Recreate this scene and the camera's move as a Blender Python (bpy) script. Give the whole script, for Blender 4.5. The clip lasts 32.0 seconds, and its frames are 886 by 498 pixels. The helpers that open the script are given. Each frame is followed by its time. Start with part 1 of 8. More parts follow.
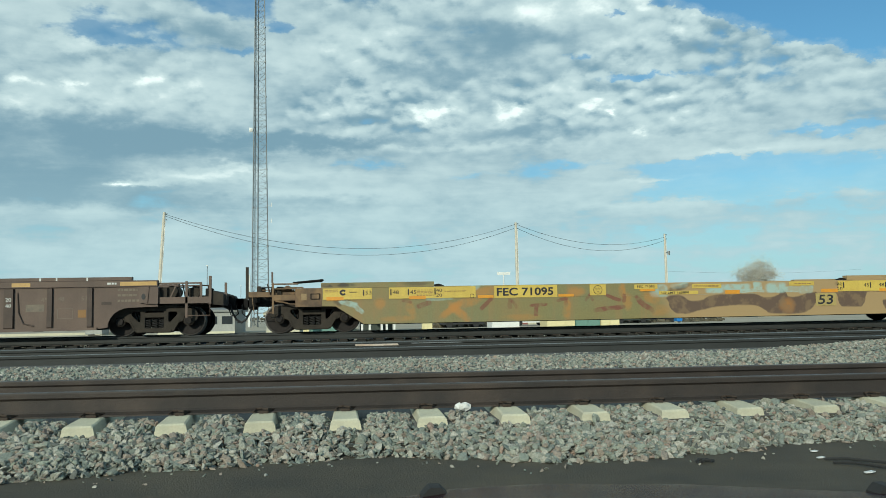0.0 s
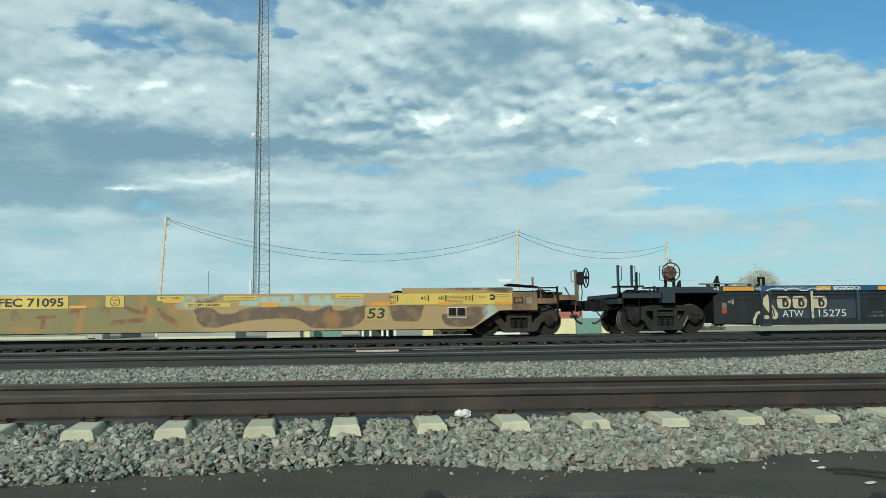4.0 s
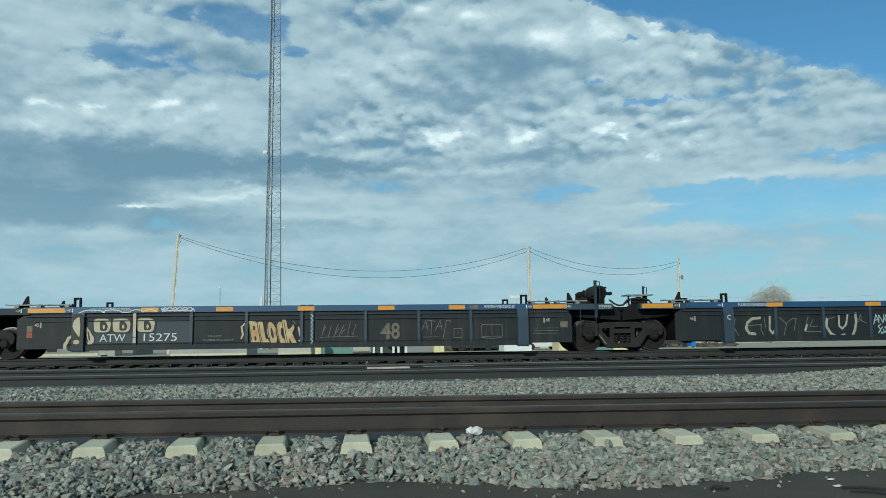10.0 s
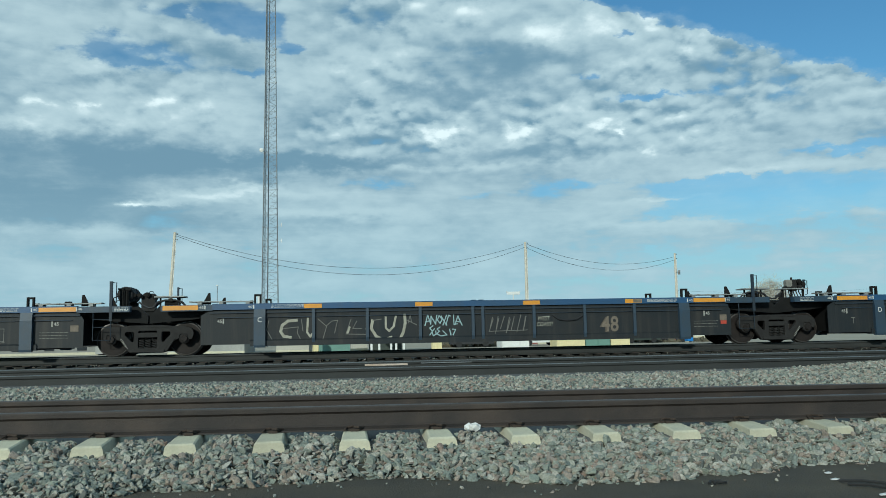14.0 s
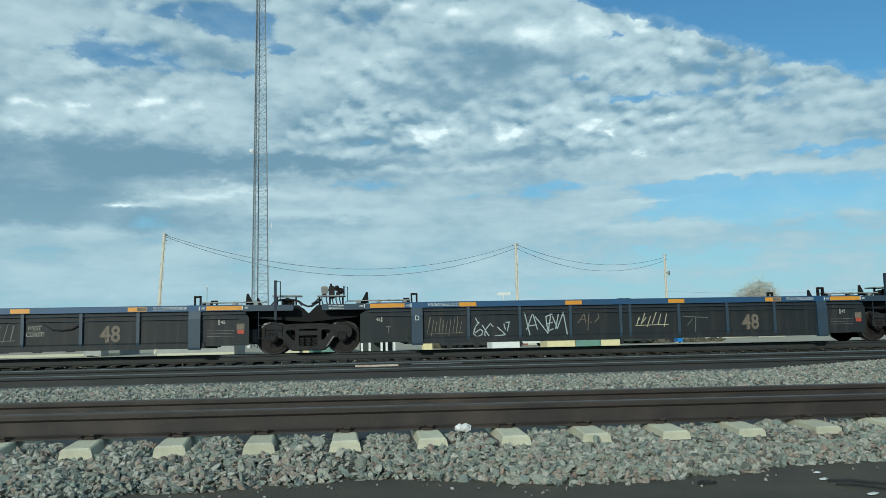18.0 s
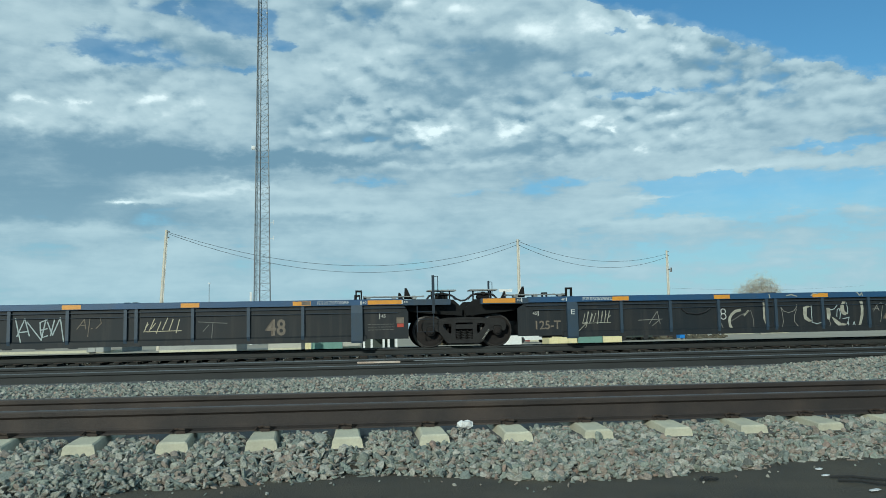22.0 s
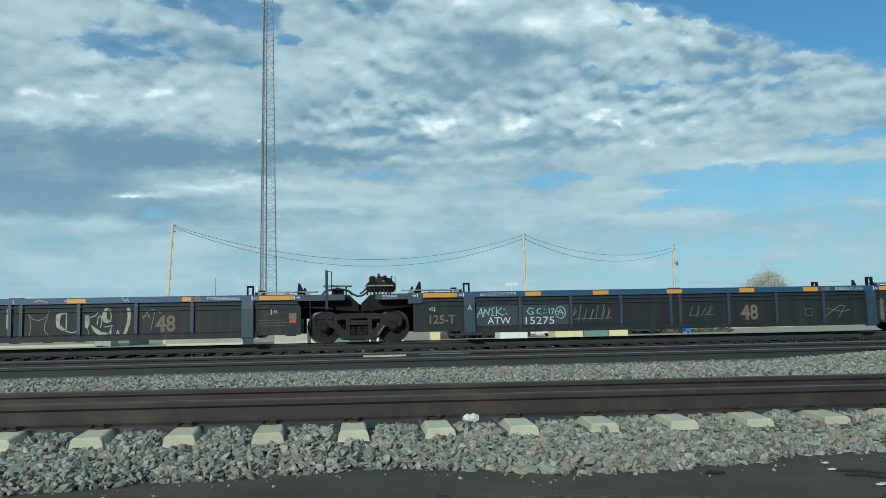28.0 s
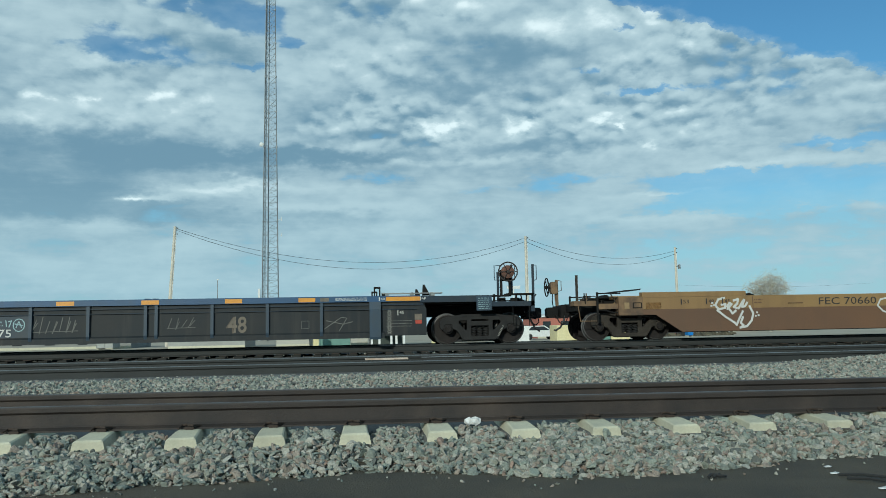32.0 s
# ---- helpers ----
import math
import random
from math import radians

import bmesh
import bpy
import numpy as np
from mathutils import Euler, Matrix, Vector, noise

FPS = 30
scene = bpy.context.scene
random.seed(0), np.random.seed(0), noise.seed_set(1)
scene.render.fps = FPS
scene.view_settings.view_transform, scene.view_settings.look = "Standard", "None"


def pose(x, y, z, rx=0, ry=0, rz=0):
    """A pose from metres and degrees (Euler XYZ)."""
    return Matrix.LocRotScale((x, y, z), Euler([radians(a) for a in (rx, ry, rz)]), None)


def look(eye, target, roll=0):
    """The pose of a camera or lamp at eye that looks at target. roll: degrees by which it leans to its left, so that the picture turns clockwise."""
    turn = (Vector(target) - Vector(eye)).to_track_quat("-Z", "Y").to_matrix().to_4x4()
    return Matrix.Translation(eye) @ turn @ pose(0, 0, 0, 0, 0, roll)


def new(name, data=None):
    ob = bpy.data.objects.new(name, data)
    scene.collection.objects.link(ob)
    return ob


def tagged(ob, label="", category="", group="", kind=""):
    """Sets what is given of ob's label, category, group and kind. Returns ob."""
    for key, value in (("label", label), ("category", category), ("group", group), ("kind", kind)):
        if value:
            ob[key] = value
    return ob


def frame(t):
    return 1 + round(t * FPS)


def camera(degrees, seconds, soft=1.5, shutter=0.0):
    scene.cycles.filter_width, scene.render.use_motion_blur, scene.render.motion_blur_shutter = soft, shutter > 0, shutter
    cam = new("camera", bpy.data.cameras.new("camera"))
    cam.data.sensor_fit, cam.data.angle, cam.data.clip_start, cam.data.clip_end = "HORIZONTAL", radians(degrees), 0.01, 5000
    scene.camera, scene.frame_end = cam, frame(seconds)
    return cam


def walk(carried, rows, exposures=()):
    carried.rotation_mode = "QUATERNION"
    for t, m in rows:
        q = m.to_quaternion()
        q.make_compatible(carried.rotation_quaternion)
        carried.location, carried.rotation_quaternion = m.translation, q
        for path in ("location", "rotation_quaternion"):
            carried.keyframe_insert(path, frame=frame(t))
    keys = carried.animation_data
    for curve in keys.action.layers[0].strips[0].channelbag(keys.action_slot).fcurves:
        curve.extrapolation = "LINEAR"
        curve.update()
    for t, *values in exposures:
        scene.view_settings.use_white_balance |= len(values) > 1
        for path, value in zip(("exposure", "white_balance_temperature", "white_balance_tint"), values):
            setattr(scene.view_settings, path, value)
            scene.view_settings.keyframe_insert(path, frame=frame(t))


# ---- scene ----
# World: x along the tracks, y away from the camera, z up. Road surface z = 0.
EYE = 1.0
cam = camera(56.8, 32.0, soft=0.8)


def view(yaw, pitch, roll):
    """Camera pose: turned right of the square view on the tracks, tilted up, leaning."""
    return pose(0, 0, EYE, 0, 0, -yaw) @ pose(0, 0, 0, 90 + pitch) @ pose(0, 0, 0, 0, 0, roll)


walk(cam, [(t, view(a, b, c)) for t, a, b, c in (
    (0, 7.00, 4.47, -1.09), (0.5, 6.71, 4.43, -0.98), (1, 6.48, 4.30, -1.04), (1.5, 6.56, 4.30, -1.03), (2, 6.75, 4.58, -1.04), (2.5, 6.79, 4.69, -1.04),
    (3, 6.80, 4.80, -0.98), (3.5, 6.92, 4.89, -0.70), (5.5, 6.91, 5.33, -0.56), (6, 6.97, 5.92, -0.26), (6.5, 7.03, 6.36, -0.16), (7, 7.09, 6.61, -0.18),
    (7.5, 7.24, 7.06, -0.25), (8, 7.34, 7.46, -0.28), (8.5, 7.30, 7.46, -0.33), (9, 6.93, 7.07, -0.58), (9.5, 6.35, 6.27, -0.80),
    (10, 6.16, 6.09, -0.70), (10.5, 6.12, 6.14, -0.58), (11, 6.15, 6.09, -0.66), (11.5, 6.27, 5.96, -0.78), (12, 6.36, 5.97, -0.86),
    (12.5, 6.36, 5.92, -0.90), (13, 6.31, 5.81, -0.92), (13.5, 6.31, 5.75, -0.94), (14, 6.36, 5.85, -1.08), (14.5, 6.56, 6.09, -1.18),
    (16.5, 6.97, 6.07, -1.19), (17, 7.04, 6.05, -1.24), (17.5, 7.04, 5.98, -1.22), (18, 7.03, 5.90, -1.17), (18.5, 7.06, 5.88, -1.14),
    (19, 7.06, 5.87, -1.17), (19.5, 7.01, 5.86, -1.15), (20, 7.01, 5.87, -1.18), (20.5, 6.98, 5.84, -1.20), (21, 6.90, 5.75, -1.13),
    (21.5, 6.87, 5.64, -1.11), (22, 6.89, 5.67, -1.18), (22.5, 6.89, 5.66, -1.18), (23, 6.85, 5.62, -1.20), (23.5, 6.80, 5.55, -1.20),
    (24, 6.76, 5.45, -1.13), (24.5, 6.77, 5.39, -1.13), (25, 6.86, 5.46, -1.07), (25.5, 6.89, 5.50, -1.02), (27.5, 6.65, 5.25, -1.14),
    (28, 6.47, 5.24, -1.17), (28.5, 6.36, 5.62, -1.13), (29, 6.38, 5.72, -1.01), (29.5, 6.44, 5.52, -1.03), (30, 6.49, 5.51, -1.08),
    (30.5, 6.49, 5.45, -1.11), (31, 6.35, 5.35, -1.07), (31.5, 6.26, 5.35, -1.07), (32, 6.34, 5.45, -1.09),
)], exposures=[(0, 0.15, 6050, -5), (3.0, 0.14, 6050, -5), (5.5, 0.08, 5850, -5), (8, -0.11, 5600, -5), (11, -0.06, 5600, -5), (16, -0.02, 5620, -5), (20, 0.0, 5620, -5), (25, -0.05, 5600, -5), (32, -0.06, 5600, -5)])


# ---- world, sun ----
SUN_AZ, SUN_EL = 205.0, 19.0   # sun stands behind the camera and to its left; degrees clockwise from +y


def clouded_sky():
    w = bpy.data.worlds.new("sky")
    scene.world = w
    w.use_nodes = True
    nt = w.node_tree
    nt.nodes.clear()
    lk = nt.links

    def val(op, a, b=0.0, c=0.0, clamp=False):
        n = nt.nodes.new("ShaderNodeMath")
        n.operation, n.use_clamp = op, clamp
        for i, v in enumerate((a, b, c)):
            if isinstance(v, (int, float)):
                n.inputs[i].default_value = v
            else:
                lk.new(v, n.inputs[i])
        return n.outputs[0]

    def ramp(v, lo, hi):
        n = nt.nodes.new("ShaderNodeMapRange")
        n.interpolation_type = "SMOOTHSTEP"
        lk.new(v, n.inputs[0])
        n.inputs[1].default_value, n.inputs[2].default_value = lo, hi
        return n.outputs[0]

    def fbm(x, y, scale, detail=7.0, rough=0.56, seed=0.0, warp=0.25):
        c = nt.nodes.new("ShaderNodeCombineXYZ")
        lk.new(x, c.inputs[0])
        lk.new(y, c.inputs[1])
        c.inputs[2].default_value = seed
        n = nt.nodes.new("ShaderNodeTexNoise")
        n.inputs["Scale"].default_value, n.inputs["Detail"].default_value = scale, detail
        n.inputs["Roughness"].default_value, n.inputs["Distortion"].default_value = rough, warp
        lk.new(c.outputs[0], n.inputs["Vector"])
        return n.outputs[0]

    def blend(f, a, b):
        n = nt.nodes.new("ShaderNodeMix")
        n.data_type = "RGBA"
        if isinstance(f, (int, float)):
            n.inputs[0].default_value = f
        else:
            lk.new(f, n.inputs[0])
        for i, v in ((6, a), (7, b)):
            if isinstance(v, tuple):
                n.inputs[i].default_value = (*v, 1)
            else:
                lk.new(v, n.inputs[i])
        return n.outputs[2]

    tc = nt.nodes.new("ShaderNodeTexCoord")
    sep = nt.nodes.new("ShaderNodeSeparateXYZ")
    lk.new(tc.outputs["Generated"], sep.inputs[0])
    x, y, z = sep.outputs
    # clouds lie on a flat layer: they close up towards the horizon
    up = val("MAXIMUM", val("ADD", z, 0.40), 0.05)
    px, py = val("DIVIDE", x, up), val("DIVIDE", y, up)
    big = fbm(px, py, 3.0, 3.0, 0.5, 3.3, 0.0)
    mid = fbm(px, py, 7.5, 9.0, 0.52, 5.1, 0.15)
    mid_above = fbm(px, val("MULTIPLY", py, 0.972), 7.5, 5.0, 0.52, 5.1, 0.15)
    swirl = fbm(px, py, 16.0, 6.0, 0.6, 11.9, 0.0)
    swirl2 = fbm(px, py, 16.0, 6.0, 0.6, 14.3, 0.0)
    # azimuth and elevation in degrees, made ragged by the swirl
    az = val("MULTIPLY_ADD", val("ARCTAN2", x, y), 57.296, val("MULTIPLY_ADD", swirl, 4.6, -2.3))
    el = val("MULTIPLY_ADD", val("ARCSINE", z), 57.296, val("MULTIPLY_ADD", swirl2, 2.4, -1.2))
    flat_el = val("MULTIPLY", val("ARCSINE", z), 57.296)
    wisp = fbm(val("MULTIPLY", az, 0.10), val("MULTIPLY", flat_el, 0.62), 1.0, 7.0, 0.62, 2.2, 0.3)

    def heaps(x, y):
        """Rounded heads of cumulus: cells broken up by finer noise."""
        n = fbm(x, y, 27.0, 7.0, 0.50, 7.7, 0.1)
        wob = val("MULTIPLY_ADD", n, 0.055, -0.0275)
        c = nt.nodes.new("ShaderNodeCombineXYZ")
        lk.new(val("ADD", x, wob), c.inputs[0])
        lk.new(val("MULTIPLY_ADD", wob, 0.8, y), c.inputs[1])
        v = nt.nodes.new("ShaderNodeTexVoronoi")
        v.feature = "SMOOTH_F1"
        v.inputs["Scale"].default_value, v.inputs["Smoothness"].default_value = 30.0, 0.6
        lk.new(c.outputs[0], v.inputs["Vector"])
        return val("ADD", val("MULTIPLY", n, 0.62), val("MULTIPLY", val("SUBTRACT", 0.88, v.outputs["Distance"]), 0.38))
    puff, puff_above = heaps(px, py), heaps(px, val("MULTIPLY", py, 0.984))
    heap = ramp(flat_el, 9.5, 14.0)
    m0, p0, w0 = val("SUBTRACT", mid, 0.5), val("SUBTRACT", puff, 0.5), val("SUBTRACT", wisp, 0.5)
    cover = val("MULTIPLY_ADD", big, 0.5, SKY_COVER - 0.25)
    light = val("MULTIPLY_ADD", big, 0.3, SKY_LIGHT - 0.15)
    # the upper edge of the cloud bank falls away to clear sky
    edge = val("MINIMUM", val("MULTIPLY_ADD", az, -0.36, 28.0), 23.2)
    clear = val("MULTIPLY", ramp(val("SUBTRACT", el, edge), -0.3, 1.1), val("SUBTRACT", 1.0, ramp(flat_el, 27.0, 38.0)))
    cover = val("MULTIPLY_ADD", clear, -1.5, cover)
    # thinner towards the horizon, most of all to the east
    cover = val("MULTIPLY_ADD", ramp(flat_el, 9.5, 3.0), val("MULTIPLY_ADD", ramp(az, 5.0, 25.0), -0.16, -0.08), cover)
    for banks, to_cover, to_light in ((GAPS, 1.25, 0.0), (DECKS, 1.0, 0.25), (BASES, -0.4, 1.4), (PUFFS, 0.6, 1.5), (HEADS, 0.6, 1.5), (STREAKS, 0.9, 1.3)):
        for a, e, ra, re, k in banks:
            da = val("MULTIPLY_ADD", az, 1 / ra, -a / ra)
            de = val("MULTIPLY_ADD", el if to_light == 0 or re > 0.4 else val("MULTIPLY_ADD", el, 0.45, val("MULTIPLY", flat_el, 0.55)), 1 / re, -e / re)
            ex = val("POWER", 0.3679, val("MULTIPLY_ADD", da, da, val("MULTIPLY", de, de)))
            cover = val("MULTIPLY_ADD", ex, k * to_cover, cover)
            if to_light:
                light = val("MULTIPLY_ADD", ex, k * to_light, light)
    # heaped cloud in some stretches, smooth sheets in others
    lumpy = val("MULTIPLY", ramp(fbm(px, py, 4.5, 4.0, 0.55, 21.4, 0.2), 0.36, 0.66), ramp(az, -30.0, 2.0))
    lumpy = val("MULTIPLY_ADD", lumpy, 0.82, 0.18)
    heap = val("MULTIPLY", heap, lumpy)
    rough = val("ADD", val("MULTIPLY", p0, val("MULTIPLY_ADD", heap, 1.0, 0.15)), val("MULTIPLY", w0, val("MULTIPLY_ADD", heap, -0.8, 1.1)))
    dens = val("ADD", cover, val("MULTIPLY_ADD", m0, 1.1, rough))
    alpha = val("MAXIMUM", ramp(dens, 0.20, 0.66), val("MULTIPLY", ramp(dens, -0.5, 0.4), 0.30))
    relief = val("ADD", val("MULTIPLY", val("SUBTRACT", puff, puff_above), 1.5), val("MULTIPLY_ADD", p0, 1.1, val("MULTIPLY", val("SUBTRACT", mid, mid_above), 1.3)))
    tone = val("MULTIPLY_ADD", m0, 0.85, light)
    tone = val("MULTIPLY_ADD", w0, val("MULTIPLY_ADD", heap, -0.55, 0.75), tone)
    tone = val("MULTIPLY_ADD", relief, val("MULTIPLY", val("MULTIPLY_ADD", heap, 0.88, 0.06), ramp(light, 0.0, 0.6)), tone)
    white = blend(ramp(tone, -0.05, 0.75), (0.215, 0.315, 0.39), (0.57, 0.64, 0.655))
    white = blend(ramp(tone, 0.66, 1.42), white, (0.98, 0.985, 0.95))
    haze = ramp(flat_el, 12.0, 0.0)
    sky = nt.nodes.new("ShaderNodeTexSky")
    sky.sky_type, sky.sun_disc = "NISHITA", False
    sky.sun_elevation, sky.sun_rotation = radians(SUN_EL), radians(SUN_AZ)
    sky.air_density, sky.dust_density, sky.ozone_density = 1.0, 0.6, 2.0
    dim = nt.nodes.new("ShaderNodeVectorMath")
    dim.operation = "MULTIPLY"
    lk.new(sky.outputs[0], dim.inputs[0])
    dim.inputs[1].default_value = (0.066, 0.090, 0.099)
    base = blend(val("MULTIPLY", haze, 0.75), dim.outputs[0], (0.40, 0.585, 0.67))
    white = blend(val("MULTIPLY", haze, 0.60), white, (0.47, 0.61, 0.665))
    col = blend(val("MULTIPLY", alpha, 0.95), base, white)
    bg = nt.nodes.new("ShaderNodeBackground")
    bg.inputs[1].default_value = 1.0
    lk.new(col, bg.inputs[0])
    out = nt.nodes.new("ShaderNodeOutputWorld")
    lk.new(bg.outputs[0], out.inputs[0])


SKY_COVER, SKY_LIGHT = 0.76, 0.42
# each: azimuth, elevation, half width, half height (degrees), strength
GAPS = (
    (-15.2, 18.29, 4.35, 0.79, -0.47), (-16.3, 19.39, 2.37, 0.55, -0.34), (-6.8, 20.84, 2.37, 1.11, -0.60), (-4.1, 19.53, 0.87, 0.47, -0.60),
    (-6.8, 18.04, 0.87, 0.28, -0.40), (21.0, 15.66, 2.96, 0.32, -0.60), (17.2, 17.41, 0.95, 0.36, -0.45), (19.5, 19.85, 0.95, 0.32, -0.60),
    (30.4, 8.43, 10.27, 1.19, -0.70), (15.7, 9.96, 2.77, 0.47, -0.25), (33.2, 11.12, 3.56, 0.40, -0.40), (0.6, 10.39, 3.56, 0.36, -0.14),
    (25.2, 9.84, 5.14, 0.40, -0.40), (-11.7, 21.33, 3.56, 0.40, -0.30), (8.6, 9.62, 2.37, 0.32, -0.20),
)
DECKS = ((-13.0, 14.3, 9.0, 1.9, 0.42), (3.0, 14.2, 10.0, 1.6, 0.30), (2.0, 17.5, 5.0, 1.6, 0.22), (20.0, 14.3, 10.0, 1.2, 0.08), (12.0, 19.5, 5.0, 1.8, 0.14), (-21.5, 18.5, 2.4, 2.6, 0.5))
BASES = (
    (-13.7, 11.7, 10.67, 1.1, -0.40), (-1.7, 11.86, 6.32, 0.47, -0.28), (11.8, 12.38, 3.95, 0.36, -0.25), (11.2, 18.42, 2.37, 1.19, -0.26),
    (7.9, 16.44, 5.14, 0.63, -0.18), (-8.3, 18.94, 2.77, 0.63, -0.30), (-21.0, 8.9, 8.5, 1.6, -0.34), (28.2, 12.75, 2.77, 0.28, -0.16),
    (16.0, 18.53, 1.58, 0.71, -0.16), (-17.6, 16.54, 0.99, 0.47, -0.15), (23.3, 16.99, 2.37, 0.40, -0.16), (-7.1, 7.74, 15.81, 0.55, -0.12),
)
PUFFS = (
    (-17.0, 17.45, 1.58, 0.71, 0.35), (-17.9, 15.01, 0.55, 0.36, 0.50), (-20.4, 14.87, 0.71, 0.28, 0.50), (-12.9, 15.61, 1.11, 0.36, 0.60),
    (-21.1, 13.58, 1.78, 0.55, 0.30), (-10.2, 14.73, 2.57, 0.55, 0.22), (-15.9, 14.23, 2.37, 0.47, 0.20), (6.3, 13.70, 1.42, 0.59, 0.75),
    (1.9, 18.95, 2.37, 0.59, 0.35), (3.5, 19.44, 1.11, 0.40, 0.25), (0.2, 14.00, 1.98, 0.40, 0.25), (5.8, 22.37, 1.98, 0.40, 0.30),
    (-1.7, 18.32, 1.58, 0.47, 0.18), (-4.1, 17.13, 1.58, 0.47, 0.20),
)
HEADS = (
    (11.9, 13.62, 1.11, 0.47, 0.50), (11.1, 14.27, 0.47, 0.36, 0.30), (17.1, 13.98, 1.19, 0.36, 0.55), (19.1, 13.50, 0.40, 0.36, 0.70),
    (20.6, 11.99, 0.55, 0.36, 0.50), (13.9, 20.33, 1.90, 0.79, 0.45), (17.7, 20.51, 1.42, 0.71, 0.40), (20.7, 20.61, 1.11, 0.43, 0.35),
    (8.9, 21.95, 2.17, 0.47, 0.30), (23.8, 18.83, 1.19, 0.51, 0.30), (21.5, 18.46, 1.98, 0.63, 0.22), (27.9, 14.20, 2.17, 0.36, 0.30),
    (25.0, 12.59, 2.37, 0.36, 0.30), (22.8, 14.16, 1.66, 0.32, 0.25), (30.8, 15.39, 2.37, 0.51, 0.20), (34.1, 14.41, 1.58, 0.36, 0.20),
    (14.3, 15.05, 2.37, 0.40, 0.18), (33.3, 13.12, 2.77, 0.40, 0.15),
)
STREAKS = (
    (-14.3, 8.80, 0.67, 0.14, 1.00), (-12.9, 8.92, 1.58, 0.20, 0.50), (-9.7, 9.45, 2.96, 0.36, 0.52), (-6.8, 9.95, 1.80, 0.42, 0.52),
    (-1.4, 8.44, 6.32, 0.28, 0.18), (30.1, 10.30, 7.51, 0.24, 0.12), (26.7, 10.28, 2.77, 0.16, 0.20), (21.4, 7.13, 5.93, 0.24, 0.20),
    (10.6, 11.61, 2.77, 0.16, 0.15), (6.2, 11.44, 5.93, 0.20, 0.12), (-17.4, 6.87, 4.74, 0.32, 0.12), (-1.8, 9.72, 4.74, 0.24, 0.14),
    (21.8, 8.78, 2.77, 0.12, 0.25),
)
clouded_sky()
sun = new("sun", bpy.data.lights.new("sun", "SUN"))
sun.data.energy, sun.data.angle, sun.data.color = 3.1, radians(1.0), (1.0, 0.90, 0.76)
sun.matrix_world = look((0, 0, 50), (-50 * math.sin(radians(SUN_AZ)) / math.tan(radians(SUN_EL)),
                                     -50 * math.cos(radians(SUN_AZ)) / math.tan(radians(SUN_EL)), 0))


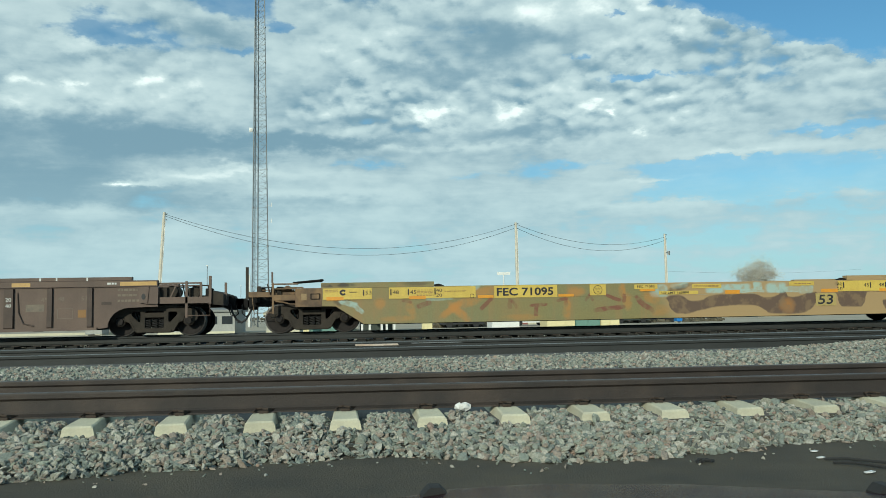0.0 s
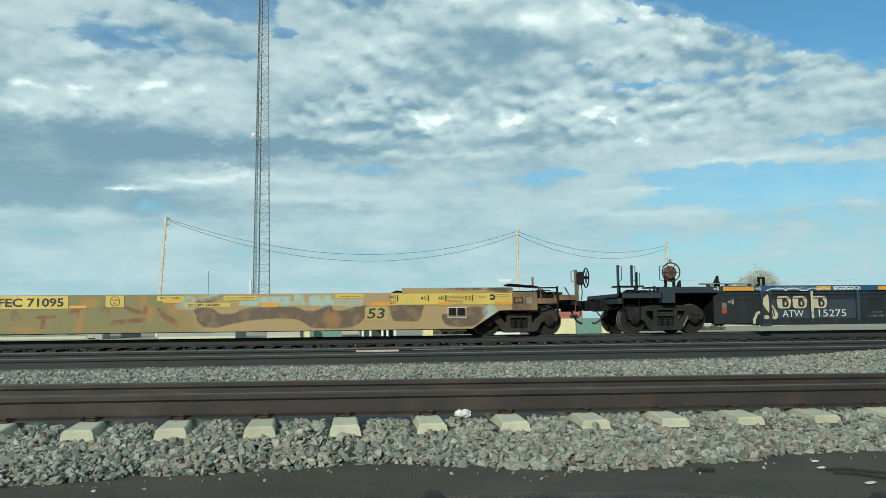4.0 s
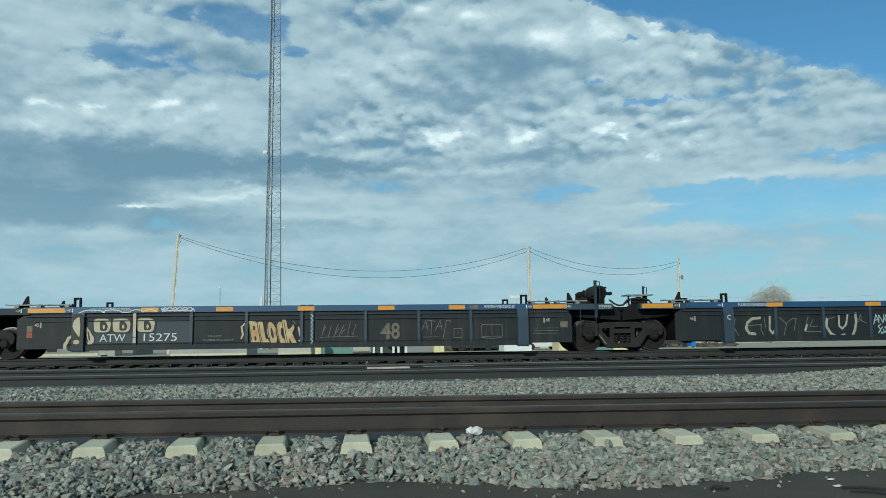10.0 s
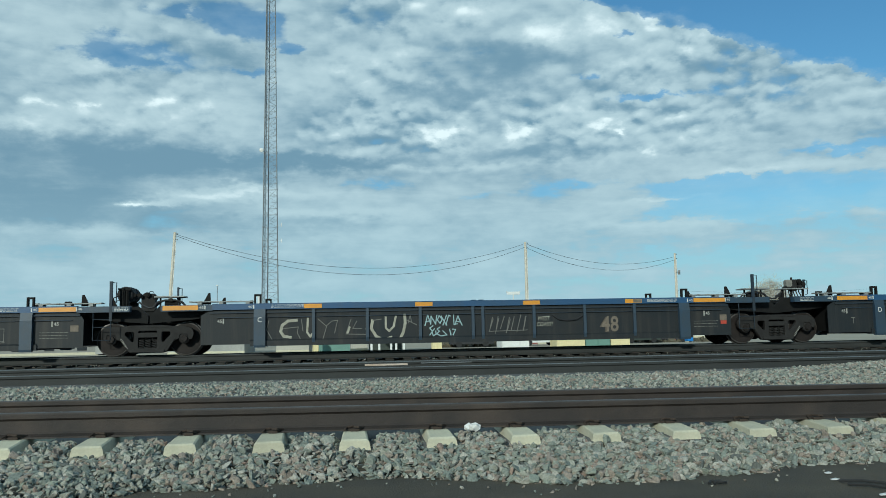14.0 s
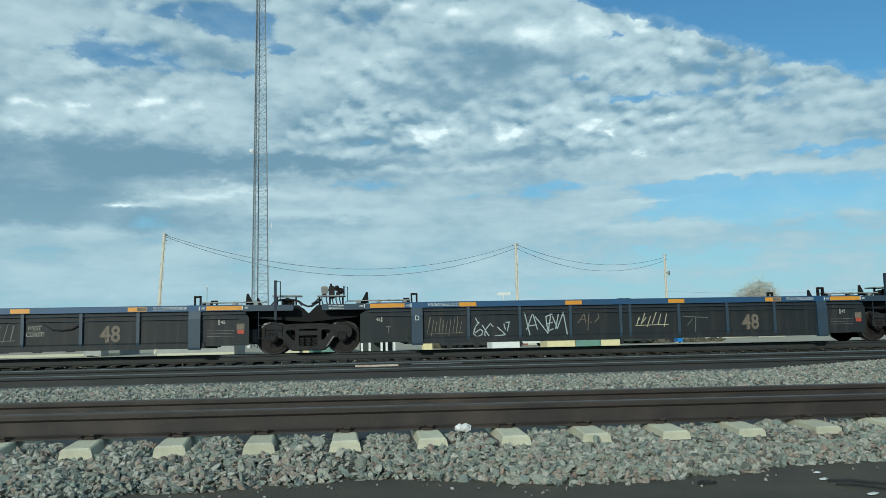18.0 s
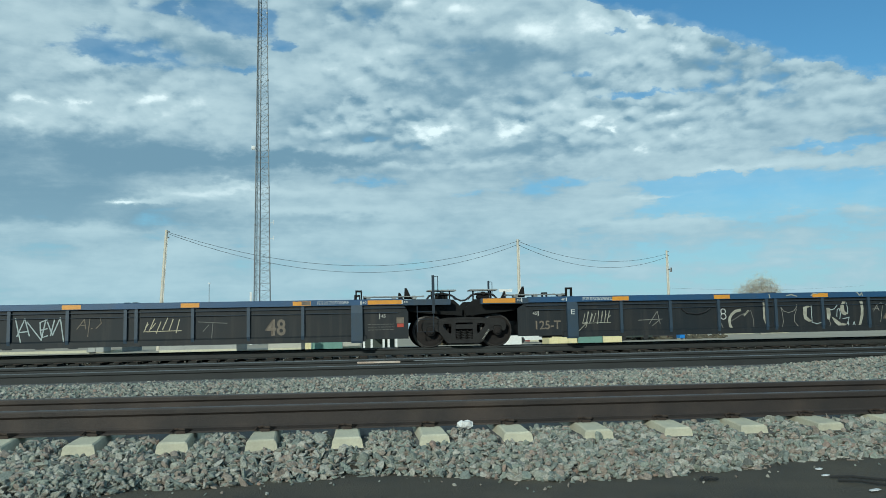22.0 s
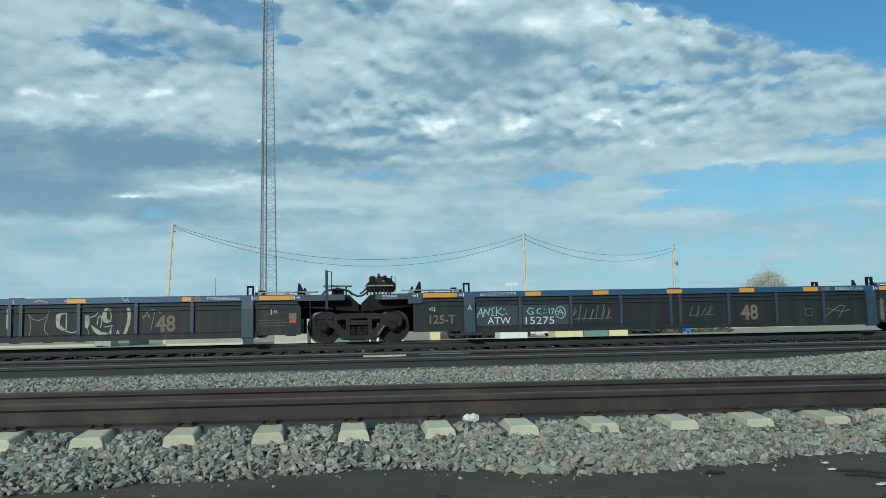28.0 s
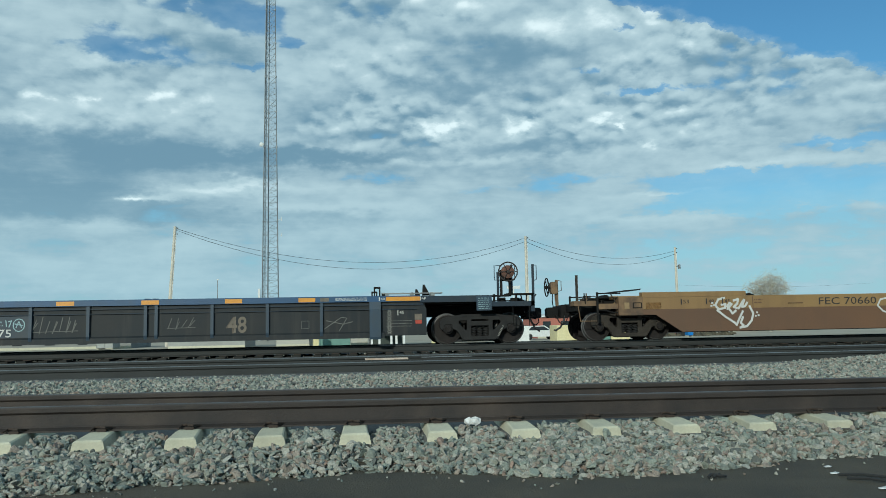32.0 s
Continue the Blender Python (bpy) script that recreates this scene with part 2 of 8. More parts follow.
# ---- materials ----
def mat(name, colour, rough=0.7, metal=0.0, second=None, scale=3.0, grain=40.0, vary=0.35, bump=0.15, streak=0.0, piece=0.0, island=0.0,
        dirt=None, dirt_amount=0.0, spec=0.5):
    """A painted, rusty or mineral surface: broad stains between colour and second, fine grain, optional vertical streaks and dirt."""
    m = bpy.data.materials.new(name)
    m.use_nodes = True
    nt = m.node_tree
    lk = nt.links
    b = nt.nodes["Principled BSDF"]
    b.inputs["Roughness"].default_value, b.inputs["Metallic"].default_value = rough, metal
    b.inputs["Specular IOR Level"].default_value = spec
    second = second or tuple(c * (1 - vary) for c in colour)
    tc = nt.nodes.new("ShaderNodeTexCoord")

    def tex(s, stretch=(1, 1, 1), detail=5.0):
        mp = nt.nodes.new("ShaderNodeMapping")
        mp.inputs["Scale"].default_value = stretch
        lk.new(tc.outputs["Object"], mp.inputs[0])
        n = nt.nodes.new("ShaderNodeTexNoise")
        n.inputs["Scale"].default_value, n.inputs["Detail"].default_value, n.inputs["Roughness"].default_value = s, detail, 0.6
        lk.new(mp.outputs[0], n.inputs["Vector"])
        return n.outputs[0]

    def mix(f, a, c, kind="MIX"):
        n = nt.nodes.new("ShaderNodeMix")
        n.data_type, n.blend_type = "RGBA", kind
        if isinstance(f, float):
            n.inputs[0].default_value = f
        else:
            lk.new(f, n.inputs[0])
        for i, v in ((6, a), (7, c)):
            if isinstance(v, tuple):
                n.inputs[i].default_value = (*v, 1)
            else:
                lk.new(v, n.inputs[i])
        return n.outputs[2]

    def sharpen(v, lo, hi):
        n = nt.nodes.new("ShaderNodeMapRange")
        lk.new(v, n.inputs[0])
        n.inputs[1].default_value, n.inputs[2].default_value = lo, hi
        return n.outputs[0]

    broad, small = tex(scale), tex(grain, detail=3.0)
    col = mix(sharpen(broad, 0.35, 0.68), colour, second)
    col = mix(sharpen(small, 0.3, 0.75), col, mix(0.35, col, tuple(c * 0.45 for c in colour)))
    if streak:
        st = tex(scale * 1.6, (3.0, 3.0, 0.18))
        s = nt.nodes.new("ShaderNodeMath")
        s.operation = "MULTIPLY"
        lk.new(sharpen(st, 0.5, 0.72), s.inputs[0])
        s.inputs[1].default_value = streak
        col = mix(s.outputs[0], col, dirt or (0.09, 0.05, 0.03))
    if dirt_amount:
        d = tex(scale * 0.7)
        s = nt.nodes.new("ShaderNodeMath")
        s.operation = "MULTIPLY"
        lk.new(sharpen(d, 0.48, 0.7), s.inputs[0])
        s.inputs[1].default_value = dirt_amount
        col = mix(s.outputs[0], col, dirt or (0.09, 0.05, 0.03))
    if piece or island:
        if island:
            g = nt.nodes.new("ShaderNodeNewGeometry")
            r = g.outputs["Random Per Island"]
        else:
            g = nt.nodes.new("ShaderNodeObjectInfo")
            r = g.outputs["Random"]
        k = max(piece, island)
        rp = nt.nodes.new("ShaderNodeMapRange")
        lk.new(r, rp.inputs[0])
        rp.inputs[3].default_value, rp.inputs[4].default_value = 1 - k, 1 + k
        cb = nt.nodes.new("ShaderNodeVectorMath")
        cb.operation = "SCALE"
        lk.new(col, cb.inputs[0])
        lk.new(rp.outputs[0], cb.inputs[3])
        col = cb.outputs[0]
    lk.new(col, b.inputs["Base Color"])
    if bump:
        bp = nt.nodes.new("ShaderNodeBump")
        bp.inputs["Strength"].default_value, bp.inputs["Distance"].default_value = bump, 0.02
        lk.new(small, bp.inputs["Height"])
        lk.new(bp.outputs[0], b.inputs["Normal"])
    return m


def thin_coat(m, low, high, scale):
    """Makes a paint patchy: it covers between low and high of what lies below, in uneven clouds."""
    nt = m.node_tree
    tc = nt.nodes.new("ShaderNodeTexCoord")
    n = nt.nodes.new("ShaderNodeTexNoise")
    n.inputs["Scale"].default_value, n.inputs["Detail"].default_value, n.inputs["Roughness"].default_value = scale, 6, 0.65
    nt.links.new(tc.outputs["Object"], n.inputs["Vector"])
    r = nt.nodes.new("ShaderNodeMapRange")
    nt.links.new(n.outputs[0], r.inputs[0])
    r.inputs[1].default_value, r.inputs[2].default_value, r.inputs[3].default_value, r.inputs[4].default_value = 0.36, 0.62, low, high
    nt.links.new(r.outputs[0], nt.nodes["Principled BSDF"].inputs["Alpha"])


def stone_mat(name, tones):
    """Crushed rock: every stone takes a tone of its own, with mineral specks."""
    m = bpy.data.materials.new(name)
    m.use_nodes = True
    nt = m.node_tree
    lk = nt.links
    b = nt.nodes["Principled BSDF"]
    b.inputs["Roughness"].default_value = 0.85
    g = nt.nodes.new("ShaderNodeNewGeometry")
    cr = nt.nodes.new("ShaderNodeValToRGB")
    cr.color_ramp.interpolation = "CONSTANT"
    for i, (p, c) in enumerate(tones):
        e = cr.color_ramp.elements[i] if i < 2 else cr.color_ramp.elements.new(p)
        e.position, e.color = p, (*c, 1)
    lk.new(g.outputs["Random Per Island"], cr.inputs[0])
    tc = nt.nodes.new("ShaderNodeTexCoord")
    n = nt.nodes.new("ShaderNodeTexNoise")
    n.inputs["Scale"].default_value, n.inputs["Detail"].default_value, n.inputs["Roughness"].default_value = 75, 6, 0.7
    lk.new(tc.outputs["Object"], n.inputs["Vector"])
    mr = nt.nodes.new("ShaderNodeMapRange")
    lk.new(n.outputs[0], mr.inputs[0])
    mr.inputs[1].default_value, mr.inputs[2].default_value = 0.32, 0.68
    mr.inputs[3].default_value, mr.inputs[4].default_value = 0.62, 1.32
    sc = nt.nodes.new("ShaderNodeVectorMath")
    sc.operation = "SCALE"
    lk.new(cr.outputs[0], sc.inputs[0])
    lk.new(mr.outputs[0], sc.inputs[3])
    lk.new(sc.outputs[0], b.inputs["Base Color"])
    bp = nt.nodes.new("ShaderNodeBump")
    bp.inputs["Strength"].default_value, bp.inputs["Distance"].default_value = 0.8, 0.012
    lk.new(n.outputs[0], bp.inputs["Height"])
    lk.new(bp.outputs[0], b.inputs["Normal"])
    return m


ROCK = ((0.0, (0.300, 0.300, 0.248)), (0.16, (0.213, 0.231, 0.196)), (0.30, (0.348, 0.335, 0.283)), (0.42, (0.283, 0.239, 0.196)),
        (0.54, (0.191, 0.213, 0.187)), (0.66, (0.392, 0.374, 0.322)), (0.74, (0.117, 0.122, 0.109)), (0.81, (0.296, 0.248, 0.200)), (0.89, (0.252, 0.274, 0.226)), (0.97, (0.296, 0.217, 0.170)))
M_stone = stone_mat("crushed_rock", ROCK)
M_asphalt = mat("oiled_dirt", (0.090, 0.074, 0.049), 0.88, second=(0.048, 0.042, 0.031), scale=1.4, grain=70, bump=0.9)
M_dirt = mat("yard_dirt", (0.42, 0.37, 0.28), 0.95, second=(0.33, 0.29, 0.22), scale=0.06, grain=3, bump=0.3)
M_rail = mat("rail_rust", (0.040, 0.030, 0.025), 0.72, second=(0.024, 0.020, 0.018), scale=2.2, grain=60, bump=0.25, metal=0.1, dirt=(0.080, 0.058, 0.044), dirt_amount=0.55)
M_railtop = mat("rail_polish", (0.15, 0.135, 0.125), 0.50, metal=0.7, scale=2, grain=80, bump=0.03)
M_railshine = mat("rail_bright_top", (0.27, 0.275, 0.27), 0.45, metal=0.7, scale=2, grain=80, bump=0.02)
M_railgrey = mat("rail_grey", (0.037, 0.039, 0.037), 0.75, second=(0.026, 0.027, 0.026), scale=1.3, grain=100, bump=0.2, metal=0.1)
M_concrete = mat("tie_concrete", (0.58, 0.545, 0.40), 0.9, second=(0.47, 0.445, 0.335), scale=5, grain=60, bump=0.10, piece=0.10)
M_wood = mat("creosoted_wood", (0.028, 0.027, 0.024), 0.9, second=(0.042, 0.040, 0.035), scale=4, grain=60, bump=0.5, piece=0.25, spec=0.2)
M_clip = mat("clip_rust", (0.055, 0.038, 0.028), 0.8, metal=0.2, grain=90)
M_grate = mat("worn_grating_steel", (0.30, 0.31, 0.30), 0.6, second=(0.20, 0.205, 0.20), scale=4, grain=50, bump=0.2, metal=0.2)
M_black = mat("grimy_black_steel", (0.012, 0.0118, 0.0115), 0.75, second=(0.020, 0.018, 0.016), scale=2.5, grain=60, bump=0.2, spec=0.12)
M_truck = mat("cast_steel_grime", (0.029, 0.0275, 0.026), 0.7, second=(0.018, 0.0165, 0.016), scale=4, grain=70, bump=0.3, spec=0.2)
M_truckbrown = mat("cast_steel_dust", (0.052, 0.043, 0.034), 0.85, second=(0.030, 0.026, 0.022), scale=4, grain=70, bump=0.3, spec=0.2)
M_wheel = mat("wheel_steel", (0.027, 0.022, 0.020), 0.65, second=(0.016, 0.014, 0.013), scale=5, grain=70, bump=0.2, metal=0.15, spec=0.2)
M_rim = mat("wheel_rim_steel", (0.085, 0.077, 0.070), 0.5, second=(0.055, 0.049, 0.045), scale=5, grain=70, bump=0.1, metal=0.4)
M_tread = mat("wheel_tread", (0.12, 0.115, 0.11), 0.45, metal=0.6, scale=6, bump=0.02)
M_panel = mat("faded_dark_grey_paint", (0.0125, 0.0170, 0.0205), 0.6, second=(0.021, 0.0210, 0.0205), scale=1.1, grain=45, bump=0.08, streak=0.30, dirt=(0.072, 0.062, 0.050), spec=0.33)
M_blue = mat("faded_blue_paint", (0.020, 0.072, 0.168), 0.5, second=(0.027, 0.066, 0.128), scale=0.9, grain=50, bump=0.06, streak=0.2, dirt=(0.05, 0.055, 0.06))
M_bluedark = mat("dark_blue_paint", (0.021, 0.034, 0.052), 0.6, second=(0.028, 0.034, 0.041), scale=1.2, grain=50, bump=0.08, streak=0.3, dirt=(0.05, 0.047, 0.043), spec=0.3)
M_orange = mat("orange_reflective", (0.70, 0.30, 0.025), 0.4, second=(0.58, 0.25, 0.03), scale=5, grain=60, bump=0.0)
M_white = mat("white_paint", (0.62, 0.62, 0.58), 0.6, second=(0.50, 0.50, 0.47), scale=6, grain=60, bump=0.0)
M_ghost = mat("faded_tan_paint", (0.12, 0.09, 0.065), 0.75, second=(0.075, 0.062, 0.05), scale=6, grain=50, bump=0.0)
M_grey48 = mat("worn_tan_paint", (0.19, 0.152, 0.11), 0.7, second=(0.115, 0.097, 0.076), scale=7, grain=50, bump=0.0)
M_dullwhite = mat("dulled_white_paint", (0.40, 0.39, 0.35), 0.7, second=(0.26, 0.25, 0.22), scale=9, grain=60, bump=0.0)
M_redmark = mat("red_mark", (0.45, 0.06, 0.03), 0.6, scale=6)
M_greymark = mat("grey_mark", (0.24, 0.23, 0.20), 0.7, scale=6)
M_ink = mat("black_lettering", (0.02, 0.02, 0.022), 0.6, scale=6, bump=0.0)


# ---- shape helpers ----
class Geo:
    """Collects solids and turns them into one mesh."""

    def __init__(self):
        self.v, self.f = [], []

    def add(self, verts, faces):
        n = len(self.v)
        self.v += [tuple(p) for p in verts]
        self.f += [tuple(i + n for i in q) for q in faces]
        return self

    def prism(self, outline, y0, y1):
        """An outline of (x, z) points, drawn out from y0 to y1."""
        n = len(outline)
        vs = [(x, y0, z) for x, z in outline] + [(x, y1, z) for x, z in outline]
        fs = [tuple(range(n)), tuple(range(2 * n - 1, n - 1, -1))]
        fs += [(i, i + n, (i + 1) % n + n, (i + 1) % n) for i in range(n)]
        return self.add(vs, fs)

    def box(self, x0, x1, y0, y1, z0, z1, c=0.0):
        """A block with its long edges chamfered by c."""
        if c:
            return self.prism([(x0 + c, z0), (x1 - c, z0), (x1, z0 + c), (x1, z1 - c), (x1 - c, z1), (x0 + c, z1), (x0, z1 - c), (x0, z0 + c)], y0, y1)
        return self.prism([(x0, z0), (x1, z0), (x1, z1), (x0, z1)], y0, y1)

    def section(self, outline, x0, x1):
        """An outline of (y, z) points, drawn out from x0 to x1."""
        n = len(outline)
        vs = [(x0, y, z) for y, z in outline] + [(x1, y, z) for y, z in outline]
        fs = [tuple(range(n)), tuple(range(2 * n - 1, n - 1, -1))]
        fs += [(i, i + n, (i + 1) % n + n, (i + 1) % n) for i in range(n)]
        return self.add(vs, fs)

    def bar(self, a, b, w, h, up=(0, 0, 1)):
        """A straight bar from a to b, w wide and h high."""
        a, b = Vector(a), Vector(b)
        d = (b - a).normalized()
        s = d.cross(Vector(up))
        s = s.normalized() if s.length > 1e-4 else Vector((1, 0, 0))
        u = s.cross(d)
        vs = [p + s * (i * w / 2) + u * (j * h / 2) for p in (a, b) for i, j in ((-1, -1), (1, -1), (1, 1), (-1, 1))]
        return self.add(vs, [(0, 1, 2, 3), (7, 6, 5, 4), (0, 4, 5, 1), (1, 5, 6, 2), (2, 6, 7, 3), (3, 7, 4, 0)])

    def tube(self, a, b, r, n=8, r2=None):
        a, b = Vector(a), Vector(b)
        d = (b - a).normalized()
        s = d.orthogonal().normalized()
        u = d.cross(s)
        r2 = r if r2 is None else r2
        vs = [p + (s * math.cos(k * math.tau / n) + u * math.sin(k * math.tau / n)) * q for p, q in ((a, r), (b, r2)) for k in range(n)]
        fs = [(k, (k + 1) % n, (k + 1) % n + n, k + n) for k in range(n)] + [tuple(range(n - 1, -1, -1)), tuple(range(n, 2 * n))]
        return self.add(vs, fs)

    def path(self, pts, r, n=6):
        """A bent round bar or hose through points."""
        ps = [Vector(p) for p in pts]
        side, vs = None, []
        for i, p in enumerate(ps):
            d = (ps[min(i + 1, len(ps) - 1)] - ps[max(i - 1, 0)])
            d = d.normalized() if d.length > 1e-9 else Vector((1, 0, 0))
            side = d.orthogonal().normalized() if side is None else (side - d * side.dot(d)).normalized()
            u = d.cross(side)
            vs += [p + (side * math.cos(k * math.tau / n) + u * math.sin(k * math.tau / n)) * r for k in range(n)]
        m = len(ps)
        fs = [(i * n + k, i * n + (k + 1) % n, (i + 1) * n + (k + 1) % n, (i + 1) * n + k) for i in range(m - 1) for k in range(n)]
        return self.add(vs, fs + [tuple(range(n - 1, -1, -1)), tuple(range((m - 1) * n, m * n))])

    def lathe(self, profile, n=28, at=(0, 0, 0)):
        """A profile of (y, radius) points turned round the y axis."""
        x0, y0, z0 = at
        vs = [(x0 + r * math.cos(k * math.tau / n), y0 + y, z0 + r * math.sin(k * math.tau / n)) for y, r in profile for k in range(n)]
        fs = [(i * n + k, i * n + (k + 1) % n, (i + 1) * n + (k + 1) % n, (i + 1) * n + k) for i in range(len(profile) - 1) for k in range(n)]
        fs += [tuple(range(n - 1, -1, -1)), tuple(range((len(profile) - 1) * n, len(profile) * n))]
        return self.add(vs, fs)

    def ring(self, at, r, t, axis="y", n=20):
        """A hoop of tube thickness t."""
        x0, y0, z0 = at
        pts = []
        for k in range(n + 1):
            a = k * math.tau / n
            pts.append((x0 + r * math.cos(a), y0, z0 + r * math.sin(a)) if axis == "y" else (x0, y0 + r * math.cos(a), z0 + r * math.sin(a)))
        return self.path(pts, t, 6)

    def mesh(self, name, smooth=False):
        me = bpy.data.meshes.new(name)
        me.from_pydata(self.v, [], self.f)
        bm = bmesh.new()
        bm.from_mesh(me)
        bmesh.ops.recalc_face_normals(bm, faces=bm.faces)
        bm.to_mesh(me)
        bm.free()
        if smooth:
            me.polygons.foreach_set("use_smooth", [True] * len(me.polygons))
            me.set_sharp_from_angle(angle=radians(38))
        return me


def part(name, geo, material, parent=None, label="", at=None, smooth=False):
    """Links a Geo (or a finished mesh) as one mesh object under a thing or a part."""
    me = geo.mesh(name, smooth) if isinstance(geo, Geo) else geo
    if not me.materials:
        me.materials.append(material)
    ob = new(name, me)
    if parent is not None:
        ob.parent = parent
    if at is not None:
        ob.matrix_basis = at
    return tagged(ob, label) if label else ob


def thing(name, label, category, at=None, group="", kind=""):
    ob = new(name)
    ob.empty_display_size = 0.3
    if at is not None:
        ob.matrix_basis = at
    return tagged(ob, label, category, group, kind)


def lettering(name, words, x, z, width, height, material, parent, y, label="", fat=0.0, slant=0.0, deep=0.002):
    """Words in the built-in font on a face that looks towards -y; x, z is the lower left corner."""
    cu = bpy.data.curves.new(name, "FONT")
    cu.body, cu.size, cu.extrude, cu.offset, cu.shear, cu.resolution_u = words, 1.0, 0.0, fat, slant, 3
    tmp = bpy.data.objects.new(name, cu)
    scene.collection.objects.link(tmp)
    bpy.context.view_layer.update()
    me = bpy.data.meshes.new_from_object(tmp)
    bpy.data.objects.remove(tmp)
    co = np.array([v.co[:] for v in me.vertices])
    lo, hi = co.min(0), co.max(0)
    sx, sz = width / (hi[0] - lo[0]), height / (hi[1] - lo[1])
    for v, c in zip(me.vertices, co):
        v.co = (x + (c[0] - lo[0]) * sx, y, z + (c[1] - lo[1]) * sz)
    me.materials.append(material)
    ob = new(name, me)
    ob.parent = parent
    return tagged(ob, label) if label else ob


def rounded(pts, r, n=3):
    """An outline of (x, z) points with its corners rounded off by about r."""
    out = []
    for k, p in enumerate(pts):
        p, q, w = Vector(p), Vector(pts[k - 1]), Vector(pts[(k + 1) % len(pts)])
        a = p + (q - p).normalized() * min(r, (q - p).length * 0.45)
        c = p + (w - p).normalized() * min(r, (w - p).length * 0.45)
        for i in range(n + 1):
            f = i / n
            out.append(tuple(a * (1 - f) ** 2 + p * 2 * f * (1 - f) + c * f ** 2))
    return out


def arc(cx, cz, rx, rz, a0, a1, n=12):
    return [(cx + rx * math.cos(radians(a0 + (a1 - a0) * k / n)), cz + rz * math.sin(radians(a0 + (a1 - a0) * k / n))) for k in range(n + 1)]


LAYER = [0]


def patch(name, pts, material, parent, y, label="", deep=0.004):
    """A painted or glued-on sheet with an outline of (x, z) points, standing proud of the face at y; sheets lie over one another as they come."""
    LAYER[0] = (LAYER[0] + 1) % 9
    return part(name, Geo().prism(pts, y - deep - 0.00035 * LAYER[0], y), material, parent, label)


def rect(x0, x1, z0, z1):
    return [(x0, z0), (x1, z0), (x1, z1), (x0, z1)]


COAT = [0]


def stroke(geo, pts, w, y):
    """A sprayed line of width w through (x, z) points, coat over coat."""
    for (ax, az), (bx, bz) in zip(pts, pts[1:]):
        COAT[0] = (COAT[0] + 1) % 13
        q = y - 0.00022 * COAT[0]
        d = math.hypot(bx - ax, bz - az) or 1e-6
        nx, nz = -(bz - az) / d * w / 2, (bx - ax) / d * w / 2
        ex, ez = (bx - ax) / d * w * 0.3, (bz - az) / d * w * 0.3
        geo.add([(ax + nx - ex, q, az + nz - ez), (bx + nx + ex, q, bz + nz + ez), (bx - nx + ex, q, bz - nz + ez), (ax - nx - ex, q, az - nz - ez)], [(0, 1, 2, 3)])
    return geo


# ---- ground, ballast, tracks ----
TRAIN_Y, TRAIN_Z = 23.5, 0.535     # middle of the train's track, top of its rails
BED = ((-400, 0.05), (0, 0.05), (5.0, 0.05), (5.55, 0.05), (6.1, 0.20), (8.3, 0.24), (9.0, 0.30), (13.0, 0.31), (15.4, 0.30), (17, 0.2), (21.0, 0.2), (21.8, 0.28),
       (25.2, 0.28), (26.5, 0.12), (34, -0.45), (120, -0.5), (2500, -3.0))


def bed_height(y):
    return float(np.interp(y, [a for a, _ in BED], [b for _, b in BED]))


def build_ground():
    xs = [-2500, -300, -60] + [x * 2.0 for x in range(-15, 26)] + [70, 300, 2500]
    ys = sorted({a for a, _ in BED} | {y * 0.3 for y in range(8, 30)} | {30, 60, 80, 200, 500})
    vs = [(x, y, bed_height(y) + (0.012 * noise.noise((x * 0.7, y * 0.7, 0)) if 0 < y < 9 and -31 < x < 51 else 0)) for y in ys for x in xs]
    n = len(xs)
    fs = [(j * n + i, j * n + i + 1, (j + 1) * n + i + 1, (j + 1) * n + i) for j in range(len(ys) - 1) for i in range(n - 1)]
    me = bpy.data.meshes.new("ground")
    me.from_pydata(vs, [], fs)
    me.materials.append(M_asphalt)
    me.materials.append(M_dirt)
    me.materials.append(M_gravelbed)
    for p in me.polygons:
        p.material_index = 0 if p.center.y < 5.9 else 2 if p.center.y < 26.5 else 1
    ob = new("ground", me)
    return tagged(ob, "dark oiled dirt beside ballast, pale yard dirt beyond", "ground", kind="structure")


ICO = [(0, 0, 1), (0.894, 0, 0.447), (0.276, 0.851, 0.447), (-0.724, 0.526, 0.447), (-0.724, -0.526, 0.447), (0.276, -0.851, 0.447),
       (0.724, 0.526, -0.447), (-0.276, 0.851, -0.447), (-0.894, 0, -0.447), (-0.276, -0.851, -0.447), (0.724, -0.526, -0.447), (0, 0, -1)]
ICOF = [(0, 1, 2), (0, 2, 3), (0, 3, 4), (0, 4, 5), (0, 5, 1), (1, 6, 2), (2, 7, 3), (3, 8, 4), (4, 9, 5), (5, 10, 1),
        (6, 7, 2), (7, 8, 3), (8, 9, 4), (9, 10, 5), (10, 6, 1), (11, 7, 6), (11, 8, 7), (11, 9, 8), (11, 10, 9), (11, 6, 10)]


CHIP = [(x * 0.78, y * 0.78, z * 0.78) for x in (-1, 1) for y in (-1, 1) for z in (-1, 1)]
CHIPF = [(0, 1, 3), (0, 3, 2), (4, 6, 7), (4, 7, 5), (0, 4, 5), (0, 5, 1), (2, 3, 7), (2, 7, 6), (0, 2, 6), (0, 6, 4), (1, 5, 7), (1, 7, 3)]


